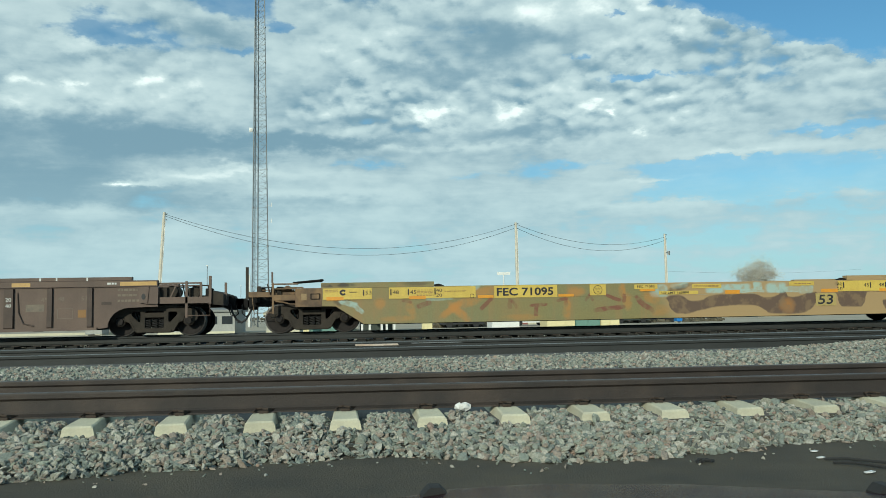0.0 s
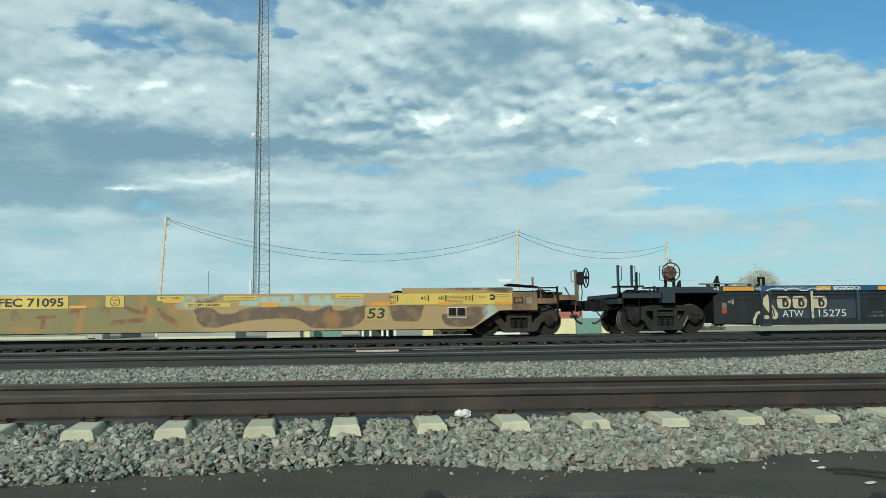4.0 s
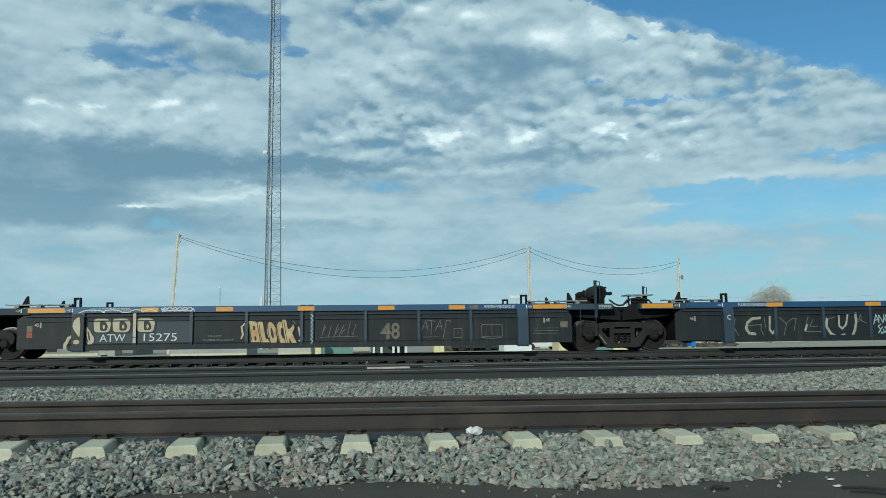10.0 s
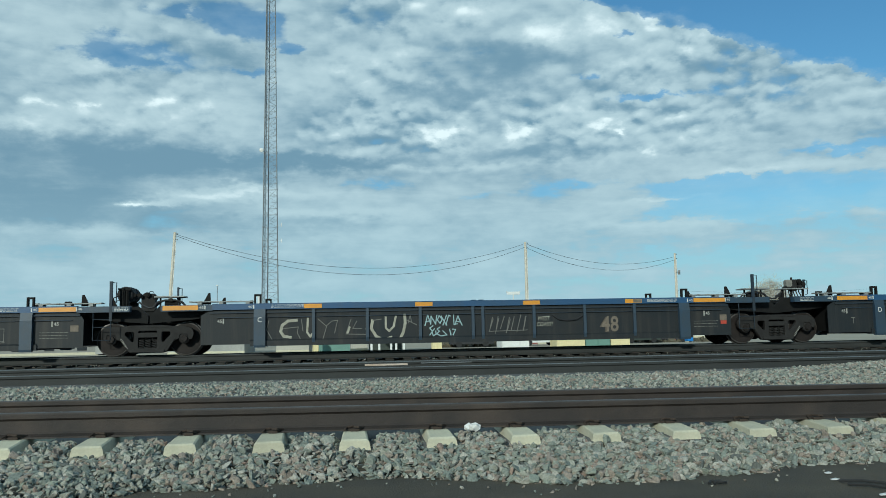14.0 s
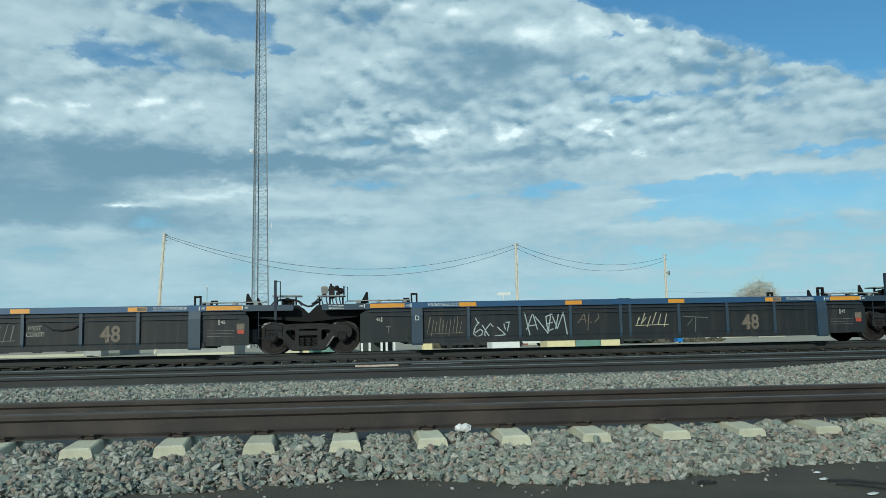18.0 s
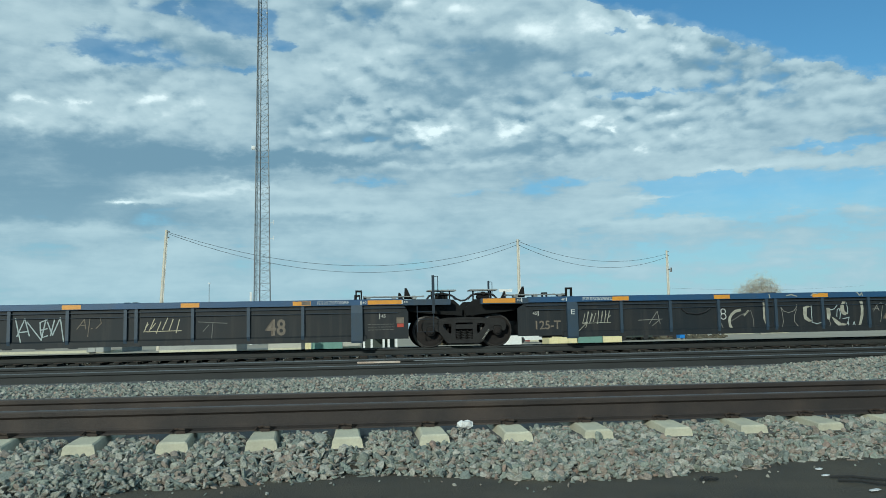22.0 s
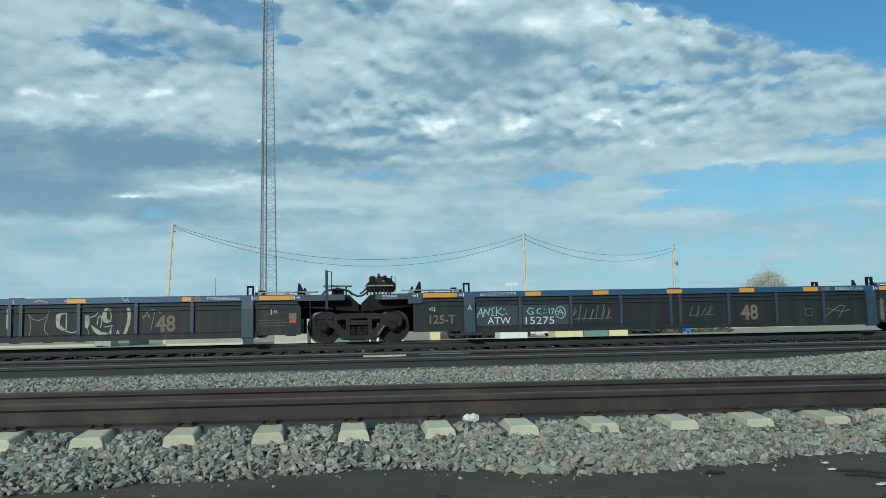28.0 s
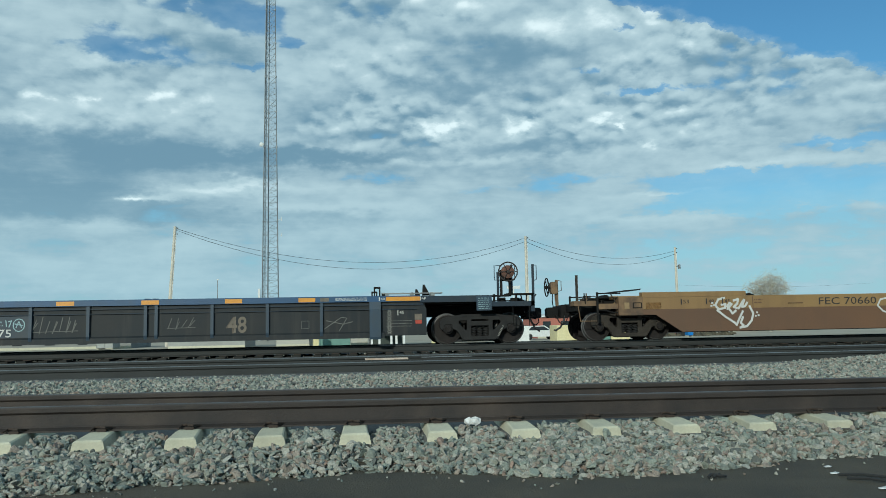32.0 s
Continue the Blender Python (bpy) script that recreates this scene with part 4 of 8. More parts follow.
def unit_meshes():
    d = {}
    for s in (-1, 1):
        f = s * SIDE
        d["chord", s] = Geo().section([(f, 1.20), (f, 1.345), (f - s * 0.02, 1.355), (f - s * 0.20, 1.355), (f - s * 0.20, 1.20)], -7.02, 7.02).mesh("top_chord")
        d["sill", s] = Geo().section([(f - s * 0.03, 0.235), (f - s * 0.03, 0.37), (f - s * 0.07, 0.41), (f - s * 0.20, 0.41), (f - s * 0.25, 0.24)], -6.05, 6.05).mesh("bottom_sill")
        d["sheet", s] = Geo().prism([(-7.32, 0.29), (7.18, 0.29), (7.18, 1.0), (7.05, 1.21), (-7.05, 1.21), (-7.32, 1.05)], f - s * 0.07, f - s * 0.10).mesh("side_sheet")
        d["rib", s] = Geo().section([(f - s * 0.07, 0.40), (f - s * 0.035, 0.30), (f + s * 0.0, 0.42), (f + s * 0.0, 1.19), (f - s * 0.07, 1.2)], -0.04, 0.04).mesh("post")
        d["wide", s] = Geo().section([(f - s * 0.08, 0.20), (f + s * 0.03, 0.20), (f + s * 0.045, 0.26), (f + s * 0.045, 1.0), (f + s * 0.01, 1.20), (f - s * 0.08, 1.20)], -0.15, 0.15).mesh("post")
        d["pipe", s] = Geo().box(-7.1, 7.1, f - s * 0.02, f - s * 0.07, 1.105, 1.135).box(-6.9, 6.9, f - s * 0.025, f - s * 0.07, 0.985, 1.005).mesh("side_rail")
        for k in ("chord", "sill", "sheet", "rib", "wide", "pipe"):
            d[k, s].materials.append({"chord": M_blue, "sill": M_panel, "sheet": M_panel, "rib": M_blue2, "wide": M_blue2, "pipe": M_bluedark}[k])
    g = Geo().box(-6.0, 6.0, -1.40, 1.40, 0.245, 0.30)
    d["floor"] = g.mesh("floor_plate")
    d["cross"] = Geo().box(-0.12, 0.12, -1.40, 1.40, 0.30, 0.40, 0.01).mesh("cross_beam")
    d["floor"].materials.append(M_black)
    d["cross"].materials.append(M_black)
    for e in (-1, 1):
        g = Geo().prism([(e * 7.02, 1.30), (e * 8.05, 1.33), (e * 8.46, 1.33), (e * 8.70, 1.10), (e * 8.70, 0.88), (e * 7.6, 0.97), (e * 7.2, 1.03)], -1.06, -1.0)
        g.prism([(e * 7.02, 1.30), (e * 8.05, 1.33), (e * 8.46, 1.33), (e * 8.70, 1.10), (e * 8.70, 0.88), (e * 7.6, 0.97), (e * 7.2, 1.03)], 1.0, 1.06)
        g.box(min(e * 7.1, e * 8.72), max(e * 7.1, e * 8.72), -0.34, 0.34, 0.72, 1.02)
        g.box(min(e * 6.95, e * 7.1), max(e * 6.95, e * 7.1), -1.40, 1.40, 0.34, 1.25)
        g.box(min(e * 7.02, e * 8.1), max(e * 7.02, e * 8.1), -1.1, 1.1, 1.20, 1.25)
        d["end", e] = g.mesh("end_frame")
        d["end", e].materials.append(M_endplate)
        for s in (-1, 1):
            d["beam", e, s] = Geo().box(min(e * 7.02, e * 8.33), max(e * 7.02, e * 8.33), min(s * 1.28, s * 1.49), max(s * 1.28, s * 1.49), 1.18, 1.335, 0.01).mesh("end_beam")
            d["beam", e, s].materials.append(M_blue2)
    g = Geo().box(5.98, 7.62, -1.46, -1.16, 1.405, 1.43)
    for k in range(7):
        g.box(6.0 + k * 0.26, 6.06 + k * 0.26, -1.46, -1.16, 1.43, 1.438)
    for x in (6.06, 6.75, 7.3):
        g.box(x, x + 0.11, -1.45, -1.2, 1.345, 1.405)
    d["walk", 1] = g.mesh("walkway")
    d["walk", -1] = Geo().add([(-x, y, z) for x, y, z in g.v], g.f).mesh("walkway")
    for e in (-1, 1):
        d["walk", e].materials.append(M_grate)
    for s in (-1, 1):
        g = Geo()
        y = s * 1.40
        g.box(-0.09, -0.05, y - 0.05, y + 0.05, 1.35, 1.59)
        g.box(0.05, 0.09, y - 0.05, y + 0.05, 1.35, 1.59)
        g.box(-0.09, 0.09, y - 0.05, y + 0.05, 1.55, 1.60)
        g.prism([(-0.22, 1.35), (-0.12, 1.35), (-0.12, 1.44), (-0.2, 1.44)], y - 0.05, y + 0.05)
        d["guide", s] = g.mesh("container_guide")
        d["guide", s].materials.append(M_black)
        d["fin", s] = Geo().prism([(-0.12, 1.35), (0.10, 1.35), (0.05, 1.45), (-0.05, 1.65), (-0.10, 1.65)], s * 1.30, s * 1.34).mesh("guide_fin")
        d["fin", s].materials.append(M_black)
    return d


M_endplate = mat("dark_worn_end_plate", (0.013, 0.0128, 0.0125), 0.7, second=(0.008, 0.008, 0.008), scale=3, grain=50, bump=0.15, spec=0.15)
M_rustdisc = mat("rust_red_iron", (0.15, 0.07, 0.045), 0.85, second=(0.09, 0.05, 0.035), scale=6, grain=60, bump=0.2)
M_blue2 = mat("post_blue_paint", (0.022, 0.050, 0.088), 0.55, second=(0.030, 0.045, 0.060), scale=1.5, grain=50, bump=0.08, streak=0.25, dirt=(0.05, 0.05, 0.05))


def well_unit(middle, label, reflect):
    """One platform of the articulated car: ribbed sides, blue top chord, ends over shared trucks."""
    if not UNIT:
        UNIT.update(unit_meshes())
    d = UNIT
    car = thing("well_car", label, "well car", group="articulated blue well cars")
    MOVING.append((car, middle))
    for s in (-1, 1):
        for k, nm in (("chord", "top_chord"), ("sill", "bottom_sill"), ("sheet", "side_sheet"), ("pipe", "side_rail")):
            part(nm, d[k, s], M_blue, car)
        for u in (-4.40, -2.98, -1.565, -0.135, 0.135, 1.55, 2.97, 4.38):
            part("post", d["rib", s], M_blue, car, at=pose(u, 0, 0))
        for u in (-5.8, 5.8):
            part("post", d["wide", s], M_blue2, car, at=pose(u, 0, 0))
    for s in (-1, 1):
        for u in (-0.165, 0.035):
            part("joint_cap", Geo().box(u, u + 0.13, s * 1.40 - 0.09, s * 1.40 + 0.09, 1.355, 1.372, 0.004), M_blue2, car)
    part("floor_plate", d["floor"], M_black, car)
    for k in range(-4, 5):
        part("cross_beam", d["cross"], M_black, car, at=pose(k * 1.45, 0, 0))
    for e in (-1, 1):
        for s in (-1, 1):
            part("container_guide", d["guide", s], M_blue, car, at=pose(e * 5.86, 0, 0, 0, 0, 0 if e < 0 else 180))
            part("guide_fin", d["fin", s], M_black, car, at=pose(e * 7.2, 0, 0, 0, 0, 0 if e > 0 else 180))
        part("walkway", d["walk", e], M_grate, car)
    for u, w in reflect:
        patch("reflector", rect(u, u + w, 1.215, 1.325), M_orange, car, -SIDE, "orange reflective strip")
    return car


def small_words(car, x0, x1, z0, z1, rows, y, material, fill=0.75, seed=0):
    """Small stencilled print too fine to read: rows of bars."""
    rng = random.Random(seed)
    g = Geo()
    h = (z1 - z0) / rows
    for k in range(rows):
        x = x0
        while x < x1 - 0.02:
            w = rng.uniform(0.03, 0.10)
            g.prism(rect(x, min(x + w, x1), z0 + k * h + h * 0.2, z0 + k * h + h * fill), y - 0.003, y)
            x += w + 0.022
    return tagged(part("stencil", g, material, car), kind="stuff")


def scrawl(car, x0, x1, z0, z1, material, seed, w=0.025, y=-1.436, loops=6, label="sprayed paint scrawl"):
    """A sprayed tag too rough to read: slanting bars."""
    rng = random.Random(seed)
    g = Geo()
    n = loops + 1
    w0, h = (x1 - x0) / n, z1 - z0
    for k in range(n):
        cx = x0 + w0 * (k + 0.5) + rng.uniform(-0.1, 0.1) * w0
        lo, hi = z0 + h * rng.uniform(0.0, 0.25), z1 - h * rng.uniform(0.0, 0.3)
        lean = w0 * rng.uniform(0.25, 0.5)
        stroke(g, [(cx - lean, lo), (cx + lean * 0.6, hi)], w, y)
        if rng.random() < 0.5:
            stroke(g, [(cx - lean * 0.4, lo + h * rng.uniform(0.1, 0.3)), (cx + lean, hi - h * rng.uniform(0.0, 0.3))], w, y)
    stroke(g, [(x0, z0 + h * 0.12), (x1, z0 + h * 0.16)], w * 0.8, y)
    return tagged(part("painted_scrawl", g, material, car, label), kind="stuff")


def joint_left_plain(car, e):
    """Raised end platform on slim posts, with pipes bent below it; e: which end."""
    x0, x1 = (7.75, 8.53) if e > 0 else (-8.58, -7.80)
    g = Geo().box(x0, x1, -1.15, -0.65, 1.565, 1.60, 0.008)
    for k in range(5):
        u = x0 + 0.06 + k * (x1 - x0 - 0.12) / 4
        g.box(u - 0.012, u + 0.012, -1.15, -0.65, 1.60, 1.606)
    part("end_walkway", g, M_grate, car)
    for u in (x0 + 0.12, x1 - 0.16):
        part("platform_post", Geo().box(u - 0.02, u + 0.02, -0.95, -0.91, 1.30, 1.565), M_black, car)
    m = (x0 + x1) / 2
    part("brake_pipe", Geo().path([(m - 0.42, -0.98, 1.34), (m - 0.34, -0.98, 1.44), (m - 0.15, -0.98, 1.49), (m + 0.12, -0.98, 1.49), (m + 0.30, -0.98, 1.44), (m + 0.40, -0.98, 1.33)], 0.028, 8), M_ink, car)
    part("brake_cylinder", Geo().tube((m - 0.16, -0.86, 1.40), (m + 0.18, -0.86, 1.40), 0.085, 14), M_black, car, smooth=True)
    part("pipe_fitting", Geo().box(m - 0.05, m + 0.06, -1.03, -0.93, 1.46, 1.54, 0.015), M_truck, car)
    if e < 0:
        mast(car, -8.01, 1.33, 1.84, -0.9, w=0.045)


def crossing_hose(car):
    """The hose that hangs across the gap to the next unit."""
    part("air_hose", Geo().path([(8.42, -0.92, 1.46), (8.55, -0.93, 1.36), (8.68, -0.94, 1.30), (8.80, -0.94, 1.31), (8.92, -0.93, 1.39), (9.04, -0.92, 1.48)], 0.026, 8), M_ink, car)


def tall_mast(car, e):
    """Tall end post with a ladder below."""
    x = e * 7.86
    g = Geo().box(x - 0.035, x + 0.035, -1.5, -1.43, 0.95, 1.98)
    part("grab_post", g, M_bluedark, car)
    part("grab_iron", Geo().path([(x + 0.03, -1.46, 1.95), (x + 0.13, -1.46, 1.95), (x + 0.13, -1.46, 1.42)], 0.012, 6), M_bluedark, car)
    x2 = e * 7.42
    part("ladder", Geo().path([(x2, -1.46, 1.16), (x2, -1.46, 0.46), (x, -1.46, 0.46), (x, -1.46, 1.0)], 0.012, 6), M_bluedark, car)
    for z in (0.80, 1.0):
        part("rung", Geo().tube((x2, -1.46, z), (x, -1.46, z), 0.011, 6), M_bluedark, car)


def arc_path(x, y, z, r):
    """A half ring standing on its ends."""
    return [(x + r * math.cos(a * 0.3927), y, z + r * math.sin(a * 0.3927)) for a in range(9)]


def air_gear(car, e, kind):
    """Brake gear over a joint: reservoir or control valve, with its brackets and pipes."""
    if kind == "tank":
        x0, z = 8.10, 1.655
        g = Geo().tube((x0, -1.02, z), (x0, -0.30, z), 0.215, 20)
        for ya, yb, ra, rb in ((-0.30, -0.22, 0.215, 0.20), (-0.22, -0.15, 0.20, 0.155), (-0.15, -0.10, 0.155, 0.09), (-0.10, -0.08, 0.09, 0.02),
                               (-1.06, -1.02, 0.18, 0.215), (-1.08, -1.06, 0.10, 0.18)):
            g.tube((x0, ya, z), (x0, yb, z), ra, 20, rb)
        part("air_reservoir", g, M_truck, car, smooth=True)
        part("tank_strap", Geo().tube((x0, -0.62, z), (x0, -0.58, z), 0.222, 20), M_black, car)
        g = Geo().box(x0 - 0.11, x0 + 0.11, -1.16, -0.95, 1.30, 1.78, 0.03).box(x0 - 0.15, x0 + 0.17, -1.18, -1.05, 1.76, 1.82, 0.015)
        for k in range(4):
            g.box(x0 - 0.095 + 0.055 * k, x0 - 0.075 + 0.055 * k, -1.18, -1.15, 1.34, 1.74)
        part("tank_bracket", g, M_black, car)
        part("tank_saddle", Geo().box(x0 - 0.16, x0 + 0.16, -0.40, -0.28, 1.25, 1.47, 0.02), M_black, car)
        part("release_handle", Geo().path([(x0 - 0.16, -1.1, 1.62), (x0 - 0.28, -1.12, 1.56), (x0 - 0.26, -1.12, 1.48), (x0 - 0.12, -1.1, 1.50)], 0.012, 6), M_black, car)
        part("pipe_bracket", Geo().box(8.02, 8.40, 0.95, 1.22, 1.28, 1.70, 0.03).box(8.06, 8.22, 0.97, 1.20, 1.68, 1.80, 0.04).box(8.26, 8.38, 0.97, 1.18, 1.68, 1.78, 0.03), M_truck, car)
        for u, zz, r in ((8.02, 1.70, 0.06), (8.20, 1.74, 0.075), (8.42, 1.66, 0.07)):
            part("valve_body", Geo().tube((u, 0.85, zz), (u, 1.0, zz), r, 12).tube((u, 0.83, zz), (u, 0.85, zz), r * 0.6, 10), M_black, car)
        for u in (8.32, 8.44):
            part("valve_body", Geo().tube((u, -1.0, 1.64), (u, -0.8, 1.64), 0.05, 12).box(u - 0.14, u, -0.95, -0.88, 1.60, 1.68), M_black, car)
        part("release_handle", Geo().path(arc_path(8.28, 1.05, 1.78, 0.07), 0.010, 6), M_black, car)
        return
    x0 = -8.07 if kind == "valve_tank" else -8.20
    part("valve_platform", Geo().box(x0 - 0.39, x0 + 0.38, -1.15, -0.65, 1.555, 1.585, 0.006), M_grate, car)
    for u in (-0.33, -0.05, 0.30):
        part("platform_post", Geo().box(x0 + u - 0.025, x0 + u + 0.025, -1.0, -0.95, 1.32, 1.555), M_black, car)
    cover = Geo().box(x0 - 0.28, x0 - 0.10, -1.14, -0.98, 1.63, 1.83, 0.035)
    if kind == "valve_tank":
        part("valve_cover", cover, M_greymark, car, "pale grey valve cover")
    else:
        part("valve_cover", cover, M_black, car)
    g = Geo().box(x0 - 0.08, x0 + 0.08, -1.06, -0.86, 1.50, 1.84, 0.03).tube((x0 - 0.02, -0.96, 1.84), (x0 - 0.02, -0.96, 1.91), 0.03, 8)
    g.box(x0 - 0.12, x0 + 0.12, -1.04, -0.88, 1.72, 1.76, 0.01)
    part("pipe_bracket", g, M_truck, car)
    for u, z, r in ((0.14, 1.78, 0.07), (0.24, 1.70, 0.085), (0.17, 1.63, 0.06), (-0.20, 1.60, 0.06)):
        part("valve_body", Geo().tube((x0 + u, -1.12, z), (x0 + u, -0.86, z), r, 12).tube((x0 + u, -1.14, z), (x0 + u, -1.12, z), r * 0.6, 10), M_black if z > 1.65 else M_truck, car)
    for k, u in enumerate((-0.26, -0.14, 0.02, 0.12, 0.22)):
        part("brake_pipe", Geo().path([(x0 + u, -1.02 + 0.03 * k, 1.60), (x0 + u - 0.01, -1.04 + 0.03 * k, 1.48), (x0 + u + 0.03, -1.0, 1.32)], 0.016, 6), M_ink, car)
    mast(car, x0 + 0.33, 1.585, 1.84, -1.0, w=0.04)
    part("brake_pipe", Geo().path([(x0 - 0.36, -1.0, 1.50), (x0 - 0.44, -0.98, 1.42), (x0 - 0.54, -0.96, 1.36)], 0.024, 8), M_ink, car)
    if kind == "valve":
        part("air_reservoir", Geo().tube((x0 - 0.25, 0.6, 1.62), (x0 + 0.45, 0.6, 1.62), 0.16, 16).tube((x0 + 0.45, 0.6, 1.62), (x0 + 0.53, 0.6, 1.62), 0.16, 16, 0.08)
             .tube((x0 - 0.33, 0.6, 1.62), (x0 - 0.25, 0.6, 1.62), 0.08, 16, 0.16), M_black, car, smooth=True)
        for u in (-0.1, 0.3):
            part("tank_saddle", Geo().box(x0 + u - 0.03, x0 + u + 0.03, 0.45, 0.75, 1.24, 1.50), M_black, car)
        part("step_tab", Geo().box(-7.46, -7.08, -1.492, -1.40, 1.06, 1.18, 0.01), M_blue2, car)


def joint_end(car, e, gear):
    part("end_frame", UNIT["end", e], M_black, car)
    for s in (-1, 1):
        part("end_beam", UNIT["beam", e, s], M_bluedark, car)
    if e < 0 and gear == "walk":
        patch("reflector", rect(-8.28, -7.38, 1.205, 1.325), M_orange, car, -1.49, "orange reflective strip")
    elif e < 0:
        small_words(car, -8.15, -7.75, 1.20, 1.31, 3, -1.49, M_white, 0.6, seed=2)
    elif gear == "tank":
        small_words(car, 7.95, 8.30, 1.20, 1.31, 3, -1.49, M_white, 0.6, seed=8)
    if gear == "walk":
        joint_left_plain(car, e)
    else:
        air_gear(car, e, gear)
    if e > 0:
        part("articulated_connector", Geo().box(8.55, 8.92, -0.9, 0.9, 0.72, 1.04, 0.05).tube((8.73, -0.5, 1.03), (8.73, 0.5, 1.03), 0.07, 10), M_endplate, car)
        crossing_hose(car)
        tall_mast(car, e)


def deck_clutter(car, xa, xb, z0, z1, seed, mats):
    """Pipes, levers and valve bodies on an open end deck."""
    rng = random.Random(seed)
    x0, x1 = min(xa, xb), max(xa, xb)
    for k in range(5):
        z, y = rng.uniform(z0 + 0.02, z1), rng.uniform(-1.34, -0.7)
        a, b = sorted(rng.uniform(x0, x1) for _ in range(2))
        b = max(b, a + 0.35)
        part("air_pipe", Geo().path([(a, y, z0), (a, y, z), (b, y, z), (b, y + 0.05, z0)], rng.uniform(0.012, 0.024), 6), rng.choice(mats), car)
    for k in range(5):
        x, y, w = rng.uniform(x0, x1), rng.uniform(-1.30, -0.8), rng.uniform(0.05, 0.13)
        g = Geo().box(x - w, x + w, y - 0.08, y + 0.08, z0, z0 + rng.uniform(0.08, z1 - z0), 0.015)
        part("valve_body", g.tube((x, y - 0.12, z0 + 0.08), (x, y + 0.1, z0 + 0.08), w * 0.6, 10), rng.choice(mats), car)
    for k in range(3):
        x = rng.uniform(x0, x1)
        part("lever", Geo().bar((x, -1.36, z0), (x + rng.uniform(-0.2, 0.2), -1.36, z1 + 0.05), 0.02, 0.03), rng.choice(mats), car)


def outer_end(car, e, truck_x, deck_end, wheel_x, wheel_z, beam_start):
    """The brake end of the outermost units: deep beam over the truck, deck, hand brake and grab posts."""
    part("end_frame", Geo().box(min(e * 7.05, e * (deck_end - 0.1)), max(e * 7.05, e * (deck_end - 0.1)), -0.35, 0.35, 0.78, 1.10)
         .box(min(e * 6.95, e * 7.15), max(e * 6.95, e * 7.15), -1.42, 1.42, 0.34, 1.2)
         .box(min(e * 7.1, e * beam_start), max(e * 7.1, e * beam_start), -1.35, 1.35, 1.12, 1.18), M_black, car)
    for s in (-1, 1):
        part("end_beam", Geo().box(min(e * 7.02, e * beam_start), max(e * 7.02, e * beam_start), min(s * 1.26, s * 1.49), max(s * 1.26, s * 1.49), 1.165, 1.335, 0.012), M_bluedark, car)
    g = Geo()
    for s in (-1, 1):
        g.box(min(e * (beam_start - 0.05), e * deck_end), max(e * (beam_start - 0.05), e * deck_end), min(s * 1.38, s * 1.48), max(s * 1.38, s * 1.48), 1.03, 1.16, 0.01)
    g.box(min(e * (deck_end - 0.1), e * deck_end), max(e * (deck_end - 0.1), e * deck_end), -1.48, 1.48, 0.88, 1.16)
    g.box(min(e * (beam_start), e * deck_end), max(e * beam_start, e * deck_end), -1.38, 1.38, 1.02, 1.06)
    part("deck", g, M_bluedark, car)
    g = Geo().box(min(e * (deck_end - 0.75), e * deck_end), max(e * (deck_end - 0.75), e * deck_end), -1.45, -0.9, 1.34, 1.38)
    g.tube((e * beam_start, -1.45, 1.31), (e * (deck_end - 0.7), -1.45, 1.31), 0.025, 6)
    for x in (deck_end - 0.05, deck_end - 0.5, beam_start + 0.12):
        g.box(e * x - 0.025, e * x + 0.025, -1.45, -1.40, 1.15, 1.36)
    part("step_platform", g, M_black, car)
    if e > 0:
        part("data_board", Geo().box(8.54, 8.96, -1.512, -1.47, 0.92, 1.32, 0.01), M_blue2, car, "dark blue board with pale print")
    else:
        part("bracket", Geo().box(-(beam_start - 0.08), -(beam_start - 0.45), -1.50, -1.2, 0.89, 1.20, 0.015), M_bluedark, car)
    x = e * wheel_x
    g = Geo()
    for k in (-0.12, 0.12):
        g.box(x + k - 0.03, x + k + 0.03, -1.26, -1.18, 1.3, wheel_z + 0.06)
    g.box(x - 0.12, x + 0.12, -1.32, -1.1, wheel_z - 0.24, wheel_z + 0.10, 0.05)
    g.tube((x, -1.45, wheel_z), (x, -1.1, wheel_z), 0.035, 8)
    part("brake_housing", g, M_black, car)
    part("gear_cover", Geo().lathe([(-0.06, 0.12), (-0.04, 0.18), (0.06, 0.18)], 18, (x + e * 0.04, -1.36, wheel_z)), M_rustdisc, car, "rust-red round gear cover")
    handwheel(car, x + e * 0.04, -1.44, wheel_z, 0.26, "y", M_rail, "rusty spoked hand brake wheel")
    g = Geo().path([(x - 0.16, -1.3, wheel_z + 0.18), (x - 0.32, -1.3, wheel_z + 0.18), (x - 0.32, -1.3, wheel_z - 0.22), (x - 0.16, -1.3, wheel_z - 0.22)], 0.012, 6)
    part("grab_iron", g, M_bluedark, car)
    mast(car, e * (deck_end - 0.02), 1.1, wheel_z + 0.20, -1.42)
    mast(car, e * (deck_end - 0.55), 1.35, wheel_z + 0.22, -1.05)
    mast(car, e * (deck_end - 0.85), 1.2, wheel_z + 0.05, -0.6)
    g = Geo().path([(e * (deck_end - 0.15), -1.44, 1.03), (e * (deck_end - 0.15), -1.44, 0.5), (e * (deck_end - 0.6), -1.44, 0.5), (e * (deck_end - 0.6), -1.44, 1.03)], 0.013, 6)
    part("stirrup_step", g, M_black, car)
    deck_clutter(car, e * beam_start, e * (deck_end - 0.1), 1.06, 1.30, 31, (M_black, M_bluedark, M_truck))
    coupler(car, e * deck_end, e, 0.42 if e < 0 else 0.32)
    add_truck(car, e * truck_x, 1.76, 0.41, M_truck)


